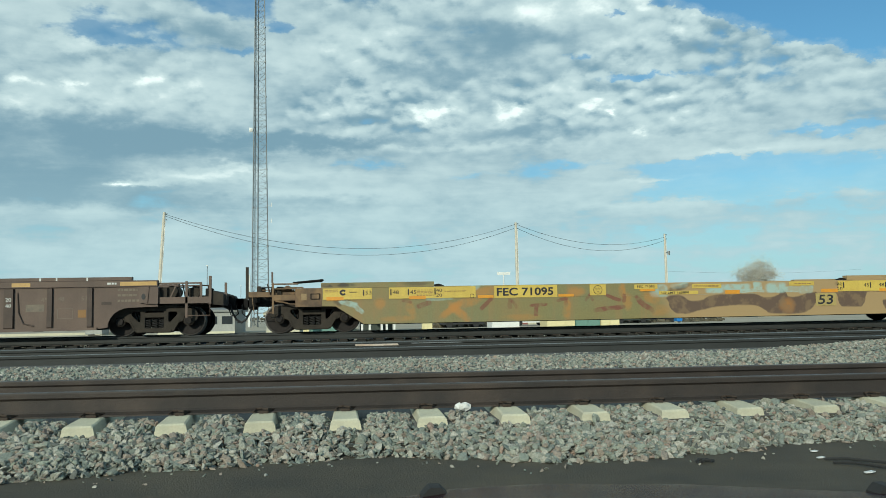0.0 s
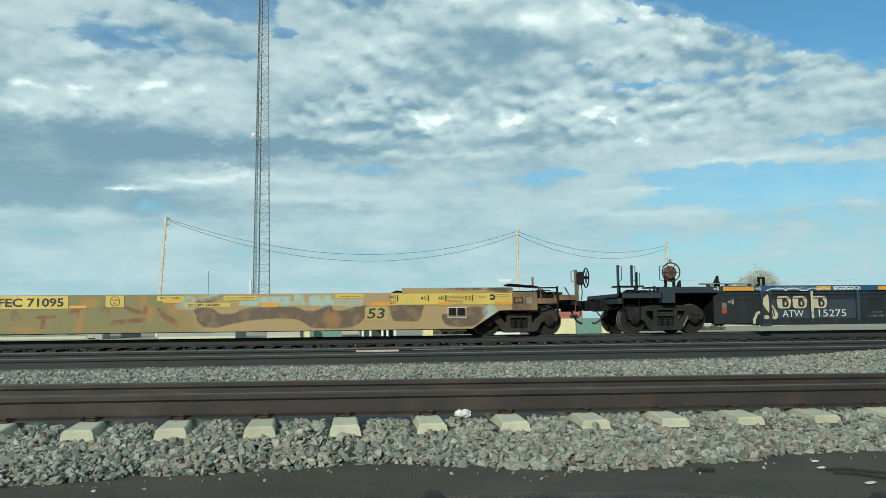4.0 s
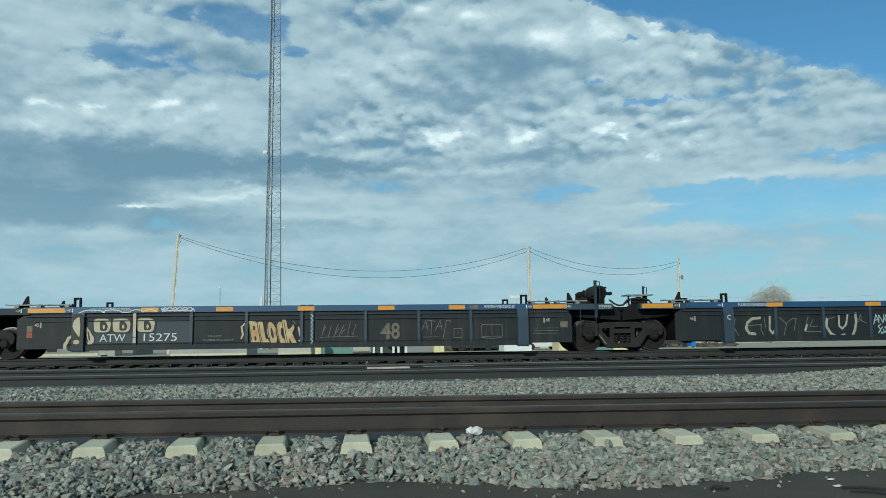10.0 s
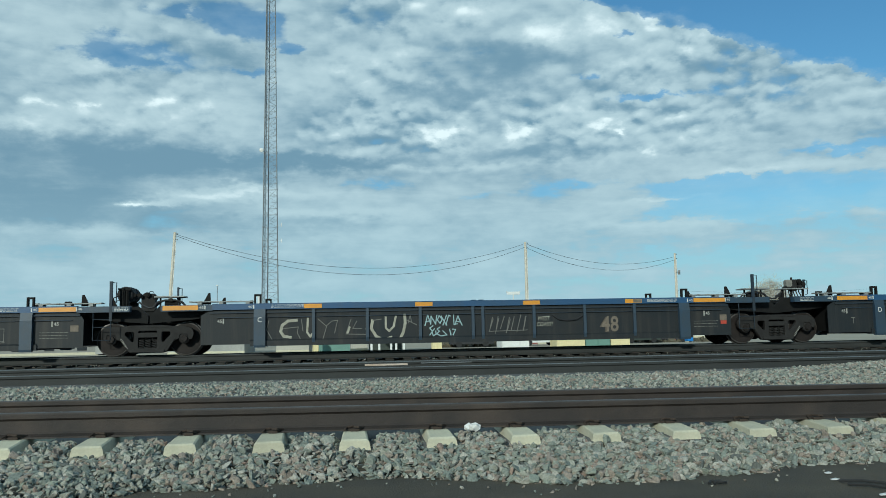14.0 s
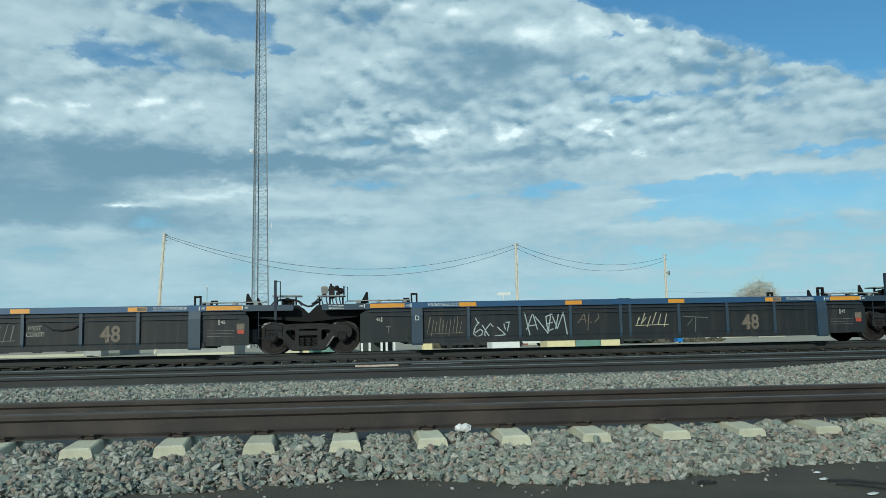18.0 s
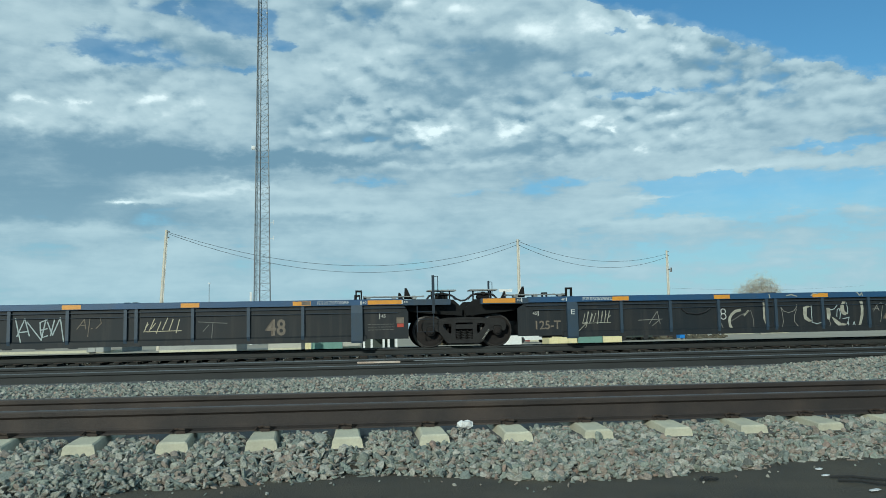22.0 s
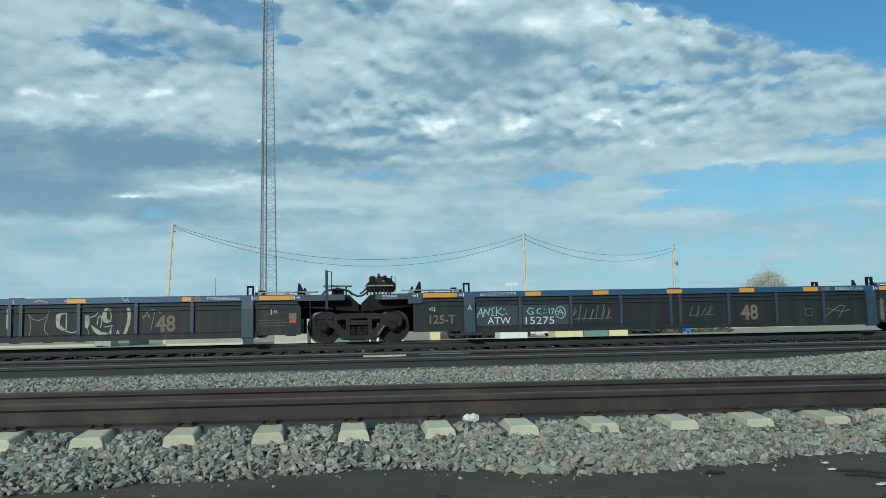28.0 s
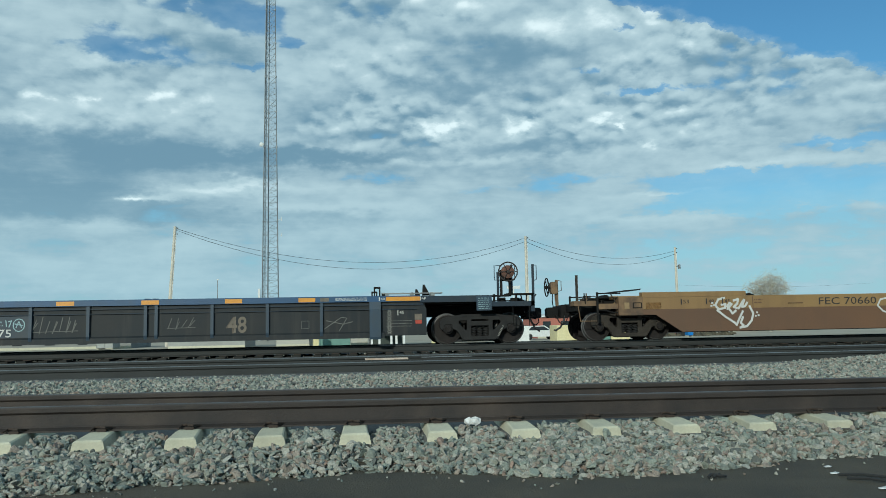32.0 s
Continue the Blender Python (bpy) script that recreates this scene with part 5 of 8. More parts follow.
FIVE = ((-7.05, 0.92), (-4.25, 0.44), (-2.35, 0.44), (-0.24, 0.44), (1.88, 0.44), (3.78, 0.44), (6.09, 0.92))
FOUR_LEFT = ((-4.65, 0.47), (-1.70, 0.47), (1.25, 0.47), (4.12, 0.47), (6.09, 0.92))
FOUR = ((-7.05, 0.92), (-4.65, 0.47), (-1.70, 0.47), (1.25, 0.47), (4.12, 0.47), (6.09, 0.92))
y_sheet, y_post = -1.432, -1.547


def unit_marks(car, name, number_x, seed):
    """Stencils that every unit carries."""
    lettering("lettering", "4", number_x - 0.05, 0.43, 0.24, 0.43, M_ghost, car, y_sheet, "faded ghost of a number")
    lettering("lettering", "48", number_x, 0.44, 0.48, 0.43, M_grey48, car, y_sheet - 0.003, "worn tan number", fat=0.02)
    if name:
        lettering("lettering", name, -5.85, 0.86, 0.11, 0.13, M_white, car, y_post)
    for u, w in ((-6.1, "40"), (5.95, "40"), (7.05, "48"), (-7.35, "48")):
        lettering("lettering", w, u, 1.24, 0.11, 0.06, M_white, car, -SIDE - 0.003)
        k = u + 0.13 if u < 0 else u - 0.05
        patch("tick_mark", rect(k, k + 0.03, 1.22, 1.32), M_white, car, -SIDE)
    for u in (-6.9, 6.45):
        lettering("lettering", "45", u, 0.86, 0.12, 0.09, M_dullwhite, car, y_sheet, fat=0.02)
        k = u + 0.14 if u < 0 else u - 0.06
        patch("tick_mark", rect(k, k + 0.035, 0.83, 0.97), M_dullwhite, car, y_sheet)
    g = patch("reflector", rect(6.86, 7.06, 0.70, 0.86), M_grey48, car, y_sheet, "faded tan label")
    if name:
        patch("reflector", rect(6.88, 7.05, 0.60, 0.695), M_redmark, car, y_sheet, "red reflective label")
    small_words(car, -5.5, -4.5, 1.235, 1.325, 3, -SIDE, M_white, 0.6, seed=seed)
    small_words(car, 4.75, 5.6, 1.235, 1.325, 3, -SIDE, M_white, 0.6, seed=seed + 1)
    small_words(car, 6.1, 6.8, 0.52, 0.74, 3, y_sheet, M_greymark, 0.32, seed=seed + 2)
    patch("panel_mark", rect(4.35, 4.58, 1.225, 1.32), M_grey48, car, -SIDE)


def build_articulated():
    lab = "dark grey ribbed well car, blue top"
    a = well_unit(-30.36, lab + ", graffiti on its side", FIVE)
    outer_end(a, -1, 8.61, 10.1, 8.5, 1.75, 8.92)
    patch("reflector", rect(-7.08, -6.94, 0.72, 0.88), M_grey48, a, y_sheet, "faded tan label")
    patch("reflector", rect(-7.08, -6.94, 0.58, 0.715), M_redmark, a, y_sheet, "red reflective label")
    joint_end(a, 1, "tank")
    add_truck(a, 8.71, 1.86, 0.445, M_truck, -1)
    unit_marks(a, "", 1.98, 11)
    b = well_unit(-12.92, lab + ", white graffiti", FOUR_LEFT)
    joint_end(b, -1, "walk")
    joint_end(b, 1, "walk")
    add_truck(b, 8.70, 1.86, 0.445, M_truck)
    unit_marks(b, "C", 3.45, 21)
    c = well_unit(4.48, lab + ", thin white tags", FOUR)
    joint_end(c, -1, "valve_tank")
    joint_end(c, 1, "walk")
    add_truck(c, 8.74, 1.86, 0.445, M_truck)
    unit_marks(c, "D", 3.45, 31)
    d = well_unit(21.97, lab + ", pale painted letters", FOUR_LEFT)
    joint_end(d, -1, "walk")
    joint_end(d, 1, "walk")
    add_truck(d, 8.71, 1.86, 0.445, M_truck)
    unit_marks(d, "E", 3.47, 41)
    e = well_unit(39.45, lab + ", white reporting marks", FIVE)
    joint_end(e, -1, "valve")
    outer_end(e, 1, 8.68, 10.15, 9.4, 1.97, 8.92)
    unit_marks(e, "A", 1.95, 51)
    return a, b, c, d, e


BLOCK_UNITS = build_articulated()


# --- single 53-foot well cars ---
M_yellow = mat("yellow_paint", (0.62, 0.45, 0.085), 0.55, second=(0.52, 0.36, 0.07), scale=1.5, grain=40, bump=0.05, streak=0.2, dirt=(0.30, 0.20, 0.07))
M_board = mat("dull_yellow_board", (0.43, 0.33, 0.11), 0.6, second=(0.36, 0.27, 0.10), scale=3, grain=30, bump=0.0)
M_dull = mat("dull_amber_strip", (0.50, 0.31, 0.09), 0.55, second=(0.42, 0.25, 0.08), scale=3, grain=40, bump=0.0)
M_tan = mat("tan_camouflage", (0.33, 0.225, 0.105), 0.65, second=(0.27, 0.19, 0.095), scale=0.9, grain=22, bump=0.08, streak=0.45, dirt=(0.19, 0.105, 0.05), dirt_amount=0.4)
M_rust = mat("rust_stain", (0.27, 0.14, 0.05), 0.8, second=(0.22, 0.135, 0.06), scale=2, grain=40, bump=0.1)
M_redpaint = mat("dull_red_paint", (0.18, 0.080, 0.050), 0.7, second=(0.185, 0.13, 0.065), scale=2, grain=40, bump=0.05)
M_rustfilm = mat("rust_film", (0.36, 0.17, 0.045), 0.8, second=(0.25, 0.14, 0.05), scale=2, grain=40, bump=0.05)
thin_coat(M_rustfilm, 0.05, 0.75, 3.0)
thin_coat(M_redpaint, 0.25, 0.9, 5.0)
M_houserust = mat("rusty_tan_steel", (0.22, 0.135, 0.065), 0.75, second=(0.075, 0.05, 0.034), scale=3, grain=50, bump=0.2, streak=0.4, dirt=(0.10, 0.05, 0.03))
M_uptan = mat("mustard_brown_paint", (0.29, 0.18, 0.065), 0.6, second=(0.25, 0.15, 0.06), scale=0.6, grain=40, bump=0.06, streak=0.4, dirt=(0.13, 0.075, 0.035), dirt_amount=0.3)
M_lowbrown = mat("chestnut_brown_paint", (0.15, 0.078, 0.038), 0.6, second=(0.12, 0.066, 0.036), scale=0.6, grain=40, bump=0.06, streak=0.4, dirt=(0.10, 0.06, 0.035), dirt_amount=0.3)
M_boxpost = mat("dark_rusty_brown_paint", (0.060, 0.042, 0.034), 0.75, second=(0.085, 0.058, 0.045), scale=3, grain=40, bump=0.15)
M_boxcar = mat("faded_brown_grey_paint", (0.132, 0.088, 0.066), 0.7, second=(0.085, 0.058, 0.046), scale=0.8, grain=40, bump=0.1, streak=0.3, dirt=(0.15, 0.11, 0.085))


def end_deck(car, e, body, steel, brake, deck_steel):
    """Coupler end of a single well car: house, open deck, rails, posts and hand brake."""
    for s in (-1, 1):
        part("deck_beam", Geo().box(min(e * 9.68, e * 10.25), max(e * 9.68, e * 10.25), min(s * 1.36, s * 1.46), max(s * 1.36, s * 1.46), 0.90, 1.05, 0.012), deck_steel, car)
    part("end_step", Geo().box(min(e * 10.2, e * 10.9), max(e * 10.2, e * 10.9), -1.36, -0.9, 1.0, 1.14, 0.012), deck_steel, car)
    g = Geo().box(min(e * 9.5, e * 10.85), max(e * 9.5, e * 10.85), -0.32, 0.32, 0.76, 1.08)
    g.box(min(e * 10.70, e * 10.85), max(e * 10.70, e * 10.85), -1.3, 1.3, 0.86, 1.06)
    part("centre_sill", g, M_black, car)
    dark = M_black if brake else steel
    for y in (-1.44, 1.44):
        part("hand_rail", Geo().tube((e * 9.6, y, 1.335), (e * 10.28, y, 1.335), 0.02, 6), dark, car)
        part("rail_post", Geo().box(e * 10.26 - 0.025, e * 10.26 + 0.025, y - 0.03, y + 0.03, 0.55, 1.37), dark, car)
    part("walkway", Geo().box(min(e * 9.65, e * 10.25), max(e * 9.65, e * 10.25), -1.40, -1.0, 1.20, 1.225), dark, car)
    part("brake_valve", Geo().box(min(e * 9.7, e * 10.2), max(e * 9.7, e * 10.2), -1.2, -0.5, 1.06, 1.18, 0.03), dark, car)
    part("air_reservoir", Geo().tube((e * 9.9, -1.1, 1.22), (e * 9.9, -0.6, 1.22), 0.09, 12), dark, car)
    part("brake_pipe", Geo().path([(e * 9.4, -1.40, 0.80), (e * 9.8, -1.42, 0.80), (e * 10.0, -1.42, 0.86), (e * 10.2, -1.42, 0.88)], 0.022, 6), dark, car)
    g = Geo().path([(e * 10.26, -1.44, 0.58), (e * 10.75, -1.44, 0.58), (e * 10.80, -1.42, 1.0)], 0.013, 6)
    part("stirrup_step", g, steel, car)
    part("floor_grating", Geo().prism([(e * 9.0, 1.42), (e * 9.75, 1.37), (e * 9.75, 1.39), (e * 8.95, 1.46)], -1.35, -0.4), M_black, car)
    if brake and e > 0:
        mast(car, e * 9.70, 1.35, 1.66, -0.9, loop=False, w=0.05, material=M_rust)
    elif brake:
        mast(car, e * 10.78, 0.95, 1.86, -1.25, loop=False, w=0.06, material=M_truckbrown)
    else:
        mast(car, e * 10.28, 1.37, 1.66, -1.40, loop=False, w=0.045, material=M_boxcar)
        mast(car, e * 10.94, 0.95, 1.80, -1.30, loop=False, w=0.075, material=M_truckbrown)
    deck_clutter(car, e * 9.66, e * 10.7, 1.06, 1.30, 7 if brake else 8, (M_houserust, M_black, M_truckbrown))
    if brake:
        # the hand brake stands on the near corner at one end, on the far corner at the other
        x, y = e * 10.88, -1.16 if e > 0 else 0.60
        part("brake_mast", Geo().box(x - 0.035, x + 0.035, y - 0.04, y + 0.04, 0.95, 1.84).path([(x - e * 0.05, y, 1.82), (x - e * 0.14, y, 1.80), (x - e * 0.14, y, 1.52), (x - e * 0.05, y, 1.50)], 0.012, 6), M_houserust, car)
        part("brake_housing", Geo().box(min(x, x + e * 0.20), max(x, x + e * 0.20), y - 0.12, y + 0.13, 1.42, 1.78, 0.04).path([(x + e * 0.06, y, 1.42), (x + e * 0.05, y, 1.2), (x + e * 0.02, y, 0.95)], 0.016, 5), M_black if e > 0 else M_houserust, car)
        part("brake_chain", Geo().path([(x + e * 0.14, y - 0.05, 1.42), (x + e * 0.16, y - 0.05, 1.2), (x + e * 0.13, y - 0.05, 1.0)], 0.014, 5), M_black, car)
        handwheel(car, x + e * 0.30, y + 0.04, 1.62, 0.27, "x", M_black, "black spoked hand brake wheel")
        part("brake_shaft", Geo().tube((x + e * 0.1, y + 0.04, 1.62), (x + e * 0.3, y + 0.04, 1.62), 0.03, 8), M_black, car)
    coupler(car, e * 10.85, e, 0.36)


def well53(middle, label, upper, lower, house, brake_end):
    """A 53-foot well car with plain sloping-ended sides."""
    car = thing("well_car", label, "well car")
    MOVING.append((car, middle))
    for s in (-1, 1):
        f = s * SIDE
        g = Geo().prism([(-7.88, 0.24), (7.88, 0.24), (8.62, 0.72), (9.36, 0.74), (9.36, 0.87), (-9.36, 0.87), (-9.36, 0.74), (-8.62, 0.72)], f - s * 0.005, f - s * 0.06)
        part("side_lower", g, lower, car)
        g = Geo().prism([(-9.36, 0.874), (9.36, 0.874), (9.36, 1.205), (5.98, 1.205), (5.93, 1.22), (-5.93, 1.22), (-5.98, 1.205), (-9.36, 1.205)], f, f - s * 0.08)
        part("side_upper", g, upper, car)
        for e in (-1, 1):
            g = Geo().section([(f - s * 0.005, 1.21), (f - s * 0.005, 1.335), (f - s * 0.03, 1.35), (f - s * 0.22, 1.35), (f - s * 0.22, 1.21)], e * 5.98, e * 9.0)
            part("top_cap", g, upper if e < 0 else lower, car)
            g = Geo().box(min(e * 8.98, e * 9.68), max(e * 8.98, e * 9.68), min(f + s * 0.01, f - s * 0.3), max(f + s * 0.01, f - s * 0.3), 0.72, 1.215, 0.02)
            part("end_house", g, house, car)
            g = Geo().prism([(e * 6.08, 1.22), (e * 6.0, 1.26), (e * 5.85, 1.29), (e * 5.7, 1.24), (e * 5.7, 1.22)], f - s * 0.06, f - s * 0.16)
            part("corner_guide", g, M_black, car)
    g = Geo().box(-7.9, 7.9, -1.44, 1.44, 0.22, 0.28)
    for e in (-1, 1):
        g.prism([(e * 7.85, 0.25), (e * 8.6, 0.72), (e * 8.6, 1.2), (e * 8.5, 1.2), (e * 7.8, 0.35)], -1.44, 1.44)
        g.box(min(e * 8.5, e * 9.66), max(e * 8.5, e * 9.66), -1.44, 1.44, 0.92, 1.0)
    part("floor", g, M_black, car)
    for e in (-1, 1):
        end_deck(car, e, upper, house, e == brake_end, house)
        add_truck(car, e * 9.25, 1.74, 0.395, M_truckbrown)
        x = e * 9.45
        g = Geo().prism(rect(x - 0.07, x + 0.07, 0.90, 1.07), -1.525, -1.51)
        part("house_hatch", g, M_greymark if e > 0 else M_tan, car, "pale square hatch")
        x = e * 9.15
        part("hatch_frame", Geo().box(x - 0.13, x + 0.13, -1.522, -1.51, 0.91, 1.07, 0.01), M_black, car, "black hatch frame")
        part("hatch_door", Geo().box(x - 0.10, x + 0.10, -1.532, -1.522, 0.935, 1.045, 0.01), house, car)
    return car


yu, yl = -1.5, -1.495


TAN, BROWN, RED, ORANGE, BLUE, GRIME = (0.33, 0.225, 0.105), (0.095, 0.060, 0.042), (0.16, 0.055, 0.034), (0.40, 0.175, 0.035), (0.31, 0.42, 0.38), (0.035, 0.028, 0.022)
# each stroke: middle x, z, half length, half width, tilt in degrees, cover
RED_STROKES = ((-4.55, 0.72, 0.24, 0.05, 42, 0.8), (-3.92, 0.71, 0.14, 0.045, 76, 0.8), (-3.80, 0.70, 0.13, 0.04, 110, 0.6), (-3.10, 0.66, 0.25, 0.035, 3, 0.85), (-3.17, 0.50, 0.14, 0.045, 84, 0.85),
               (-2.44, 0.80, 0.16, 0.035, 10, 0.8), (-2.35, 0.72, 0.10, 0.03, 80, 0.6), (-1.72, 0.86, 0.12, 0.035, 60, 0.8), (-1.63, 0.85, 0.12, 0.03, -55, 0.8), (-1.02, 0.83, 0.25, 0.04, -24, 0.85),
               (-0.68, 0.80, 0.12, 0.05, 80, 0.7), (-1.10, 0.53, 0.42, 0.05, 6, 0.9), (-0.10, 0.62, 0.36, 0.06, -40, 0.85), (-6.72, 0.82, 0.15, 0.035, -12, 0.7), (-6.25, 0.74, 0.20, 0.055, 20, 0.7))
ORANGE_SMEARS = ((-5.30, 0.50, 0.35, 0.09, -42, 0.75), (-5.45, 0.62, 0.42, 0.08, 36, 0.75), (-5.00, 0.78, 0.32, 0.09, 14, 0.55), (-7.45, 0.78, 0.14, 0.10, 60, 0.5), (-2.32, 0.55, 0.10, 0.22, 0, 0.6),
                 (-4.60, 1.06, 0.36, 0.09, 8, 0.6), (-0.72, 1.02, 0.10, 0.16, 0, 0.7), (-0.58, 0.72, 0.14, 0.18, 0, 0.5), (0.10, 0.82, 0.25, 0.12, -30, 0.55), (0.30, 0.45, 0.30, 0.12, 0, 0.4),
                 (-6.95, 0.36, 0.45, 0.06, 0, 0.4), (-2.05, 1.02, 0.24, 0.10, 0, 0.6), (4.12, 0.52, 0.22, 0.16, 0, 0.6), (-3.60, 0.34, 0.50, 0.06, 0, 0.35), (-6.60, 0.62, 0.10, 0.20, 15, 0.45))
BLUE_CLOUDS = ((-8.30, 0.80, 0.26, 0.06, -14, 0.85), (-8.00, 0.64, 0.18, 0.05, -40, 0.7), (-4.95, 1.12, 0.25, 0.07, 25, 0.75), (0.32, 1.00, 0.26, 0.14, 0, 0.7), (1.95, 1.00, 0.26, 0.09, 0, 0.9),
               (2.60, 1.06, 0.40, 0.08, 0, 0.9), (3.25, 1.08, 0.14, 0.09, 0, 0.9), (3.80, 1.03, 0.30, 0.12, 0, 0.9), (4.30, 0.98, 0.24, 0.07, 0, 0.9), (4.70, 0.98, 0.20, 0.10, 0, 0.9),
               (3.00, 0.95, 0.45, 0.04, 0, 0.8), (0.95, 1.13, 0.24, 0.06, 10, 0.8), (8.35, 0.70, 0.20, 0.12, 40, 0.8), (-5.85, 0.88, 0.35, 0.04, 0, 0.5))
DARK_MARKS = ((-8.60, 1.29, 0.45, 0.05, 0, 0.9), (-6.50, 1.30, 0.35, 0.05, 0, 0.5), (7.70, 1.31, 0.50, 0.04, 0, 0.8), (8.70, 1.30, 0.40, 0.06, 0, 0.9), (0.90, 1.05, 0.40, 0.06, 18, 0.7), (5.95, 1.10, 0.30, 0.09, 0, 0.7),
              (-8.60, 0.80, 0.12, 0.04, -35, 0.6))
WAVE_TOP = ((0.0, 0.2), (0.45, 0.60), (0.60, 0.86), (0.88, 0.87), (1.36, 0.71), (1.95, 0.85), (3.02, 0.87), (3.56, 0.76), (3.89, 0.84), (3.99, 1.0), (4.1, 0.84), (4.22, 0.76), (4.99, 0.89), (5.08, 0.6), (5.2, 0.2), (5.45, 0.2),
            (5.5, 0.88), (6.66, 0.88), (6.75, 0.2), (6.95, 0.2), (7.05, 0.62), (7.55, 0.72), (8.0, 0.84), (8.4, 0.62), (8.5, 0.2))
WAVE_FOOT = ((0.45, 0.80), (0.87, 0.35), (1.67, 0.46), (2.21, 0.53), (3.02, 0.55), (3.44, 0.40), (3.66, 0.30), (4.42, 0.29), (4.87, 0.46), (5.08, 0.64), (5.5, 0.9), (5.81, 0.47), (6.37, 0.46), (6.66, 0.9), (7.0, 0.6),
             (7.3, 0.30), (7.86, 0.30), (8.4, 0.66))


def paint_mural(m):
    """Sprays the mural over the car's olive paint: soft strokes in the car's own x and z."""
    nt = m.node_tree
    lk = nt.links
    bsdf = nt.nodes["Principled BSDF"]
    col = bsdf.inputs["Base Color"].links[0].from_socket

    def val(op, a, b=0.0, c=0.0):
        n = nt.nodes.new("ShaderNodeMath")
        n.operation = op
        for i, v in enumerate((a, b, c)):
            if isinstance(v, (int, float)):
                n.inputs[i].default_value = v
            else:
                lk.new(v, n.inputs[i])
        return n.outputs[0]

    def ramp(v, lo, hi, to=1.0):
        n = nt.nodes.new("ShaderNodeMapRange")
        n.interpolation_type = "SMOOTHSTEP"
        lk.new(v, n.inputs[0])
        n.inputs[1].default_value, n.inputs[2].default_value, n.inputs[4].default_value = lo, hi, to
        return n.outputs[0]

    def cloudy(scale, detail, seed):
        mp = nt.nodes.new("ShaderNodeMapping")
        mp.inputs["Location"].default_value = (seed, seed, 0)
        lk.new(tc.outputs["Object"], mp.inputs[0])
        n = nt.nodes.new("ShaderNodeTexNoise")
        n.inputs["Scale"].default_value, n.inputs["Detail"].default_value = scale, detail
        lk.new(mp.outputs[0], n.inputs["Vector"])
        return n.outputs[0]

    def over(mask, colour):
        nonlocal col
        n = nt.nodes.new("ShaderNodeMix")
        n.data_type = "RGBA"
        lk.new(mask, n.inputs[0])
        lk.new(col, n.inputs[6])
        n.inputs[7].default_value = (*colour, 1)
        col = n.outputs[2]

    def curve(pts):
        n = nt.nodes.new("ShaderNodeFloatCurve")
        ps = n.mapping.curves[0].points
        ps[0].location, ps[1].location = (0.0, pts[0][1]), (1.0, pts[-1][1])
        for px, pz in pts:
            if 0 < px < 9:
                ps.new(px / 9.0, pz)
        n.mapping.update()
        lk.new(val("DIVIDE", x, 9.0), n.inputs["Value"])
        return n.outputs[0]
    tc = nt.nodes.new("ShaderNodeTexCoord")
    sep = nt.nodes.new("ShaderNodeSeparateXYZ")
    lk.new(tc.outputs["Object"], sep.inputs[0])
    x = val("ADD", sep.outputs[0], val("MULTIPLY_ADD", cloudy(2.6, 5, 3.0), 0.22, -0.11))
    z = val("ADD", sep.outputs[2], val("MULTIPLY_ADD", cloudy(3.4, 5, 9.0), 0.09, -0.045))
    wear = ramp(cloudy(5.0, 6, 1.0), 0.34, 0.56)
    over(ramp(val("MULTIPLY_ADD", z, 0.5, x), 0.55, 1.15), TAN)
    top, foot = val("SUBTRACT", curve(WAVE_TOP), z), val("SUBTRACT", z, curve(WAVE_FOOT))
    inside = val("MULTIPLY", ramp(top, -0.02, 0.03), ramp(foot, -0.02, 0.03))
    over(val("MULTIPLY", inside, val("MULTIPLY_ADD", wear, 0.25, 0.7)), BROWN)
    for strokes, colour, soft in ((BLUE_CLOUDS, BLUE, 0.4), (ORANGE_SMEARS, ORANGE, 0.98), (RED_STROKES, RED, 0.3), (DARK_MARKS, GRIME, 0.8)):
        for cx, cz, ln, wd, tilt, cover in strokes:
            wd *= 1.25
            ca, sa = math.cos(radians(tilt)), math.sin(radians(tilt))
            u = val("MULTIPLY_ADD", x, ca / ln, val("MULTIPLY_ADD", z, sa / ln, -(cx * ca + cz * sa) / ln))
            v = val("MULTIPLY_ADD", x, -sa / wd, val("MULTIPLY_ADD", z, ca / wd, (cx * sa - cz * ca) / wd))
            u2, v2 = val("MULTIPLY", u, u), val("MULTIPLY", v, v)
            d = val("ADD", u2, v2) if soft > 0.5 else val("SQRT", val("MULTIPLY_ADD", u2, u2, val("MULTIPLY", v2, v2)))
            over(val("MULTIPLY", ramp(d, 1.0 + soft, 1.0 - soft, cover), val("MULTIPLY_ADD", wear, 0.6, 0.4)), colour)
    lk.new(col, bsdf.inputs["Base Color"])


M_camo = mat("olive_camouflage", (0.215, 0.180, 0.068), 0.65, second=(0.185, 0.180, 0.085), scale=0.8, grain=22, bump=0.08, streak=0.45, dirt=(0.27, 0.15, 0.06), dirt_amount=0.35)
paint_mural(M_camo)


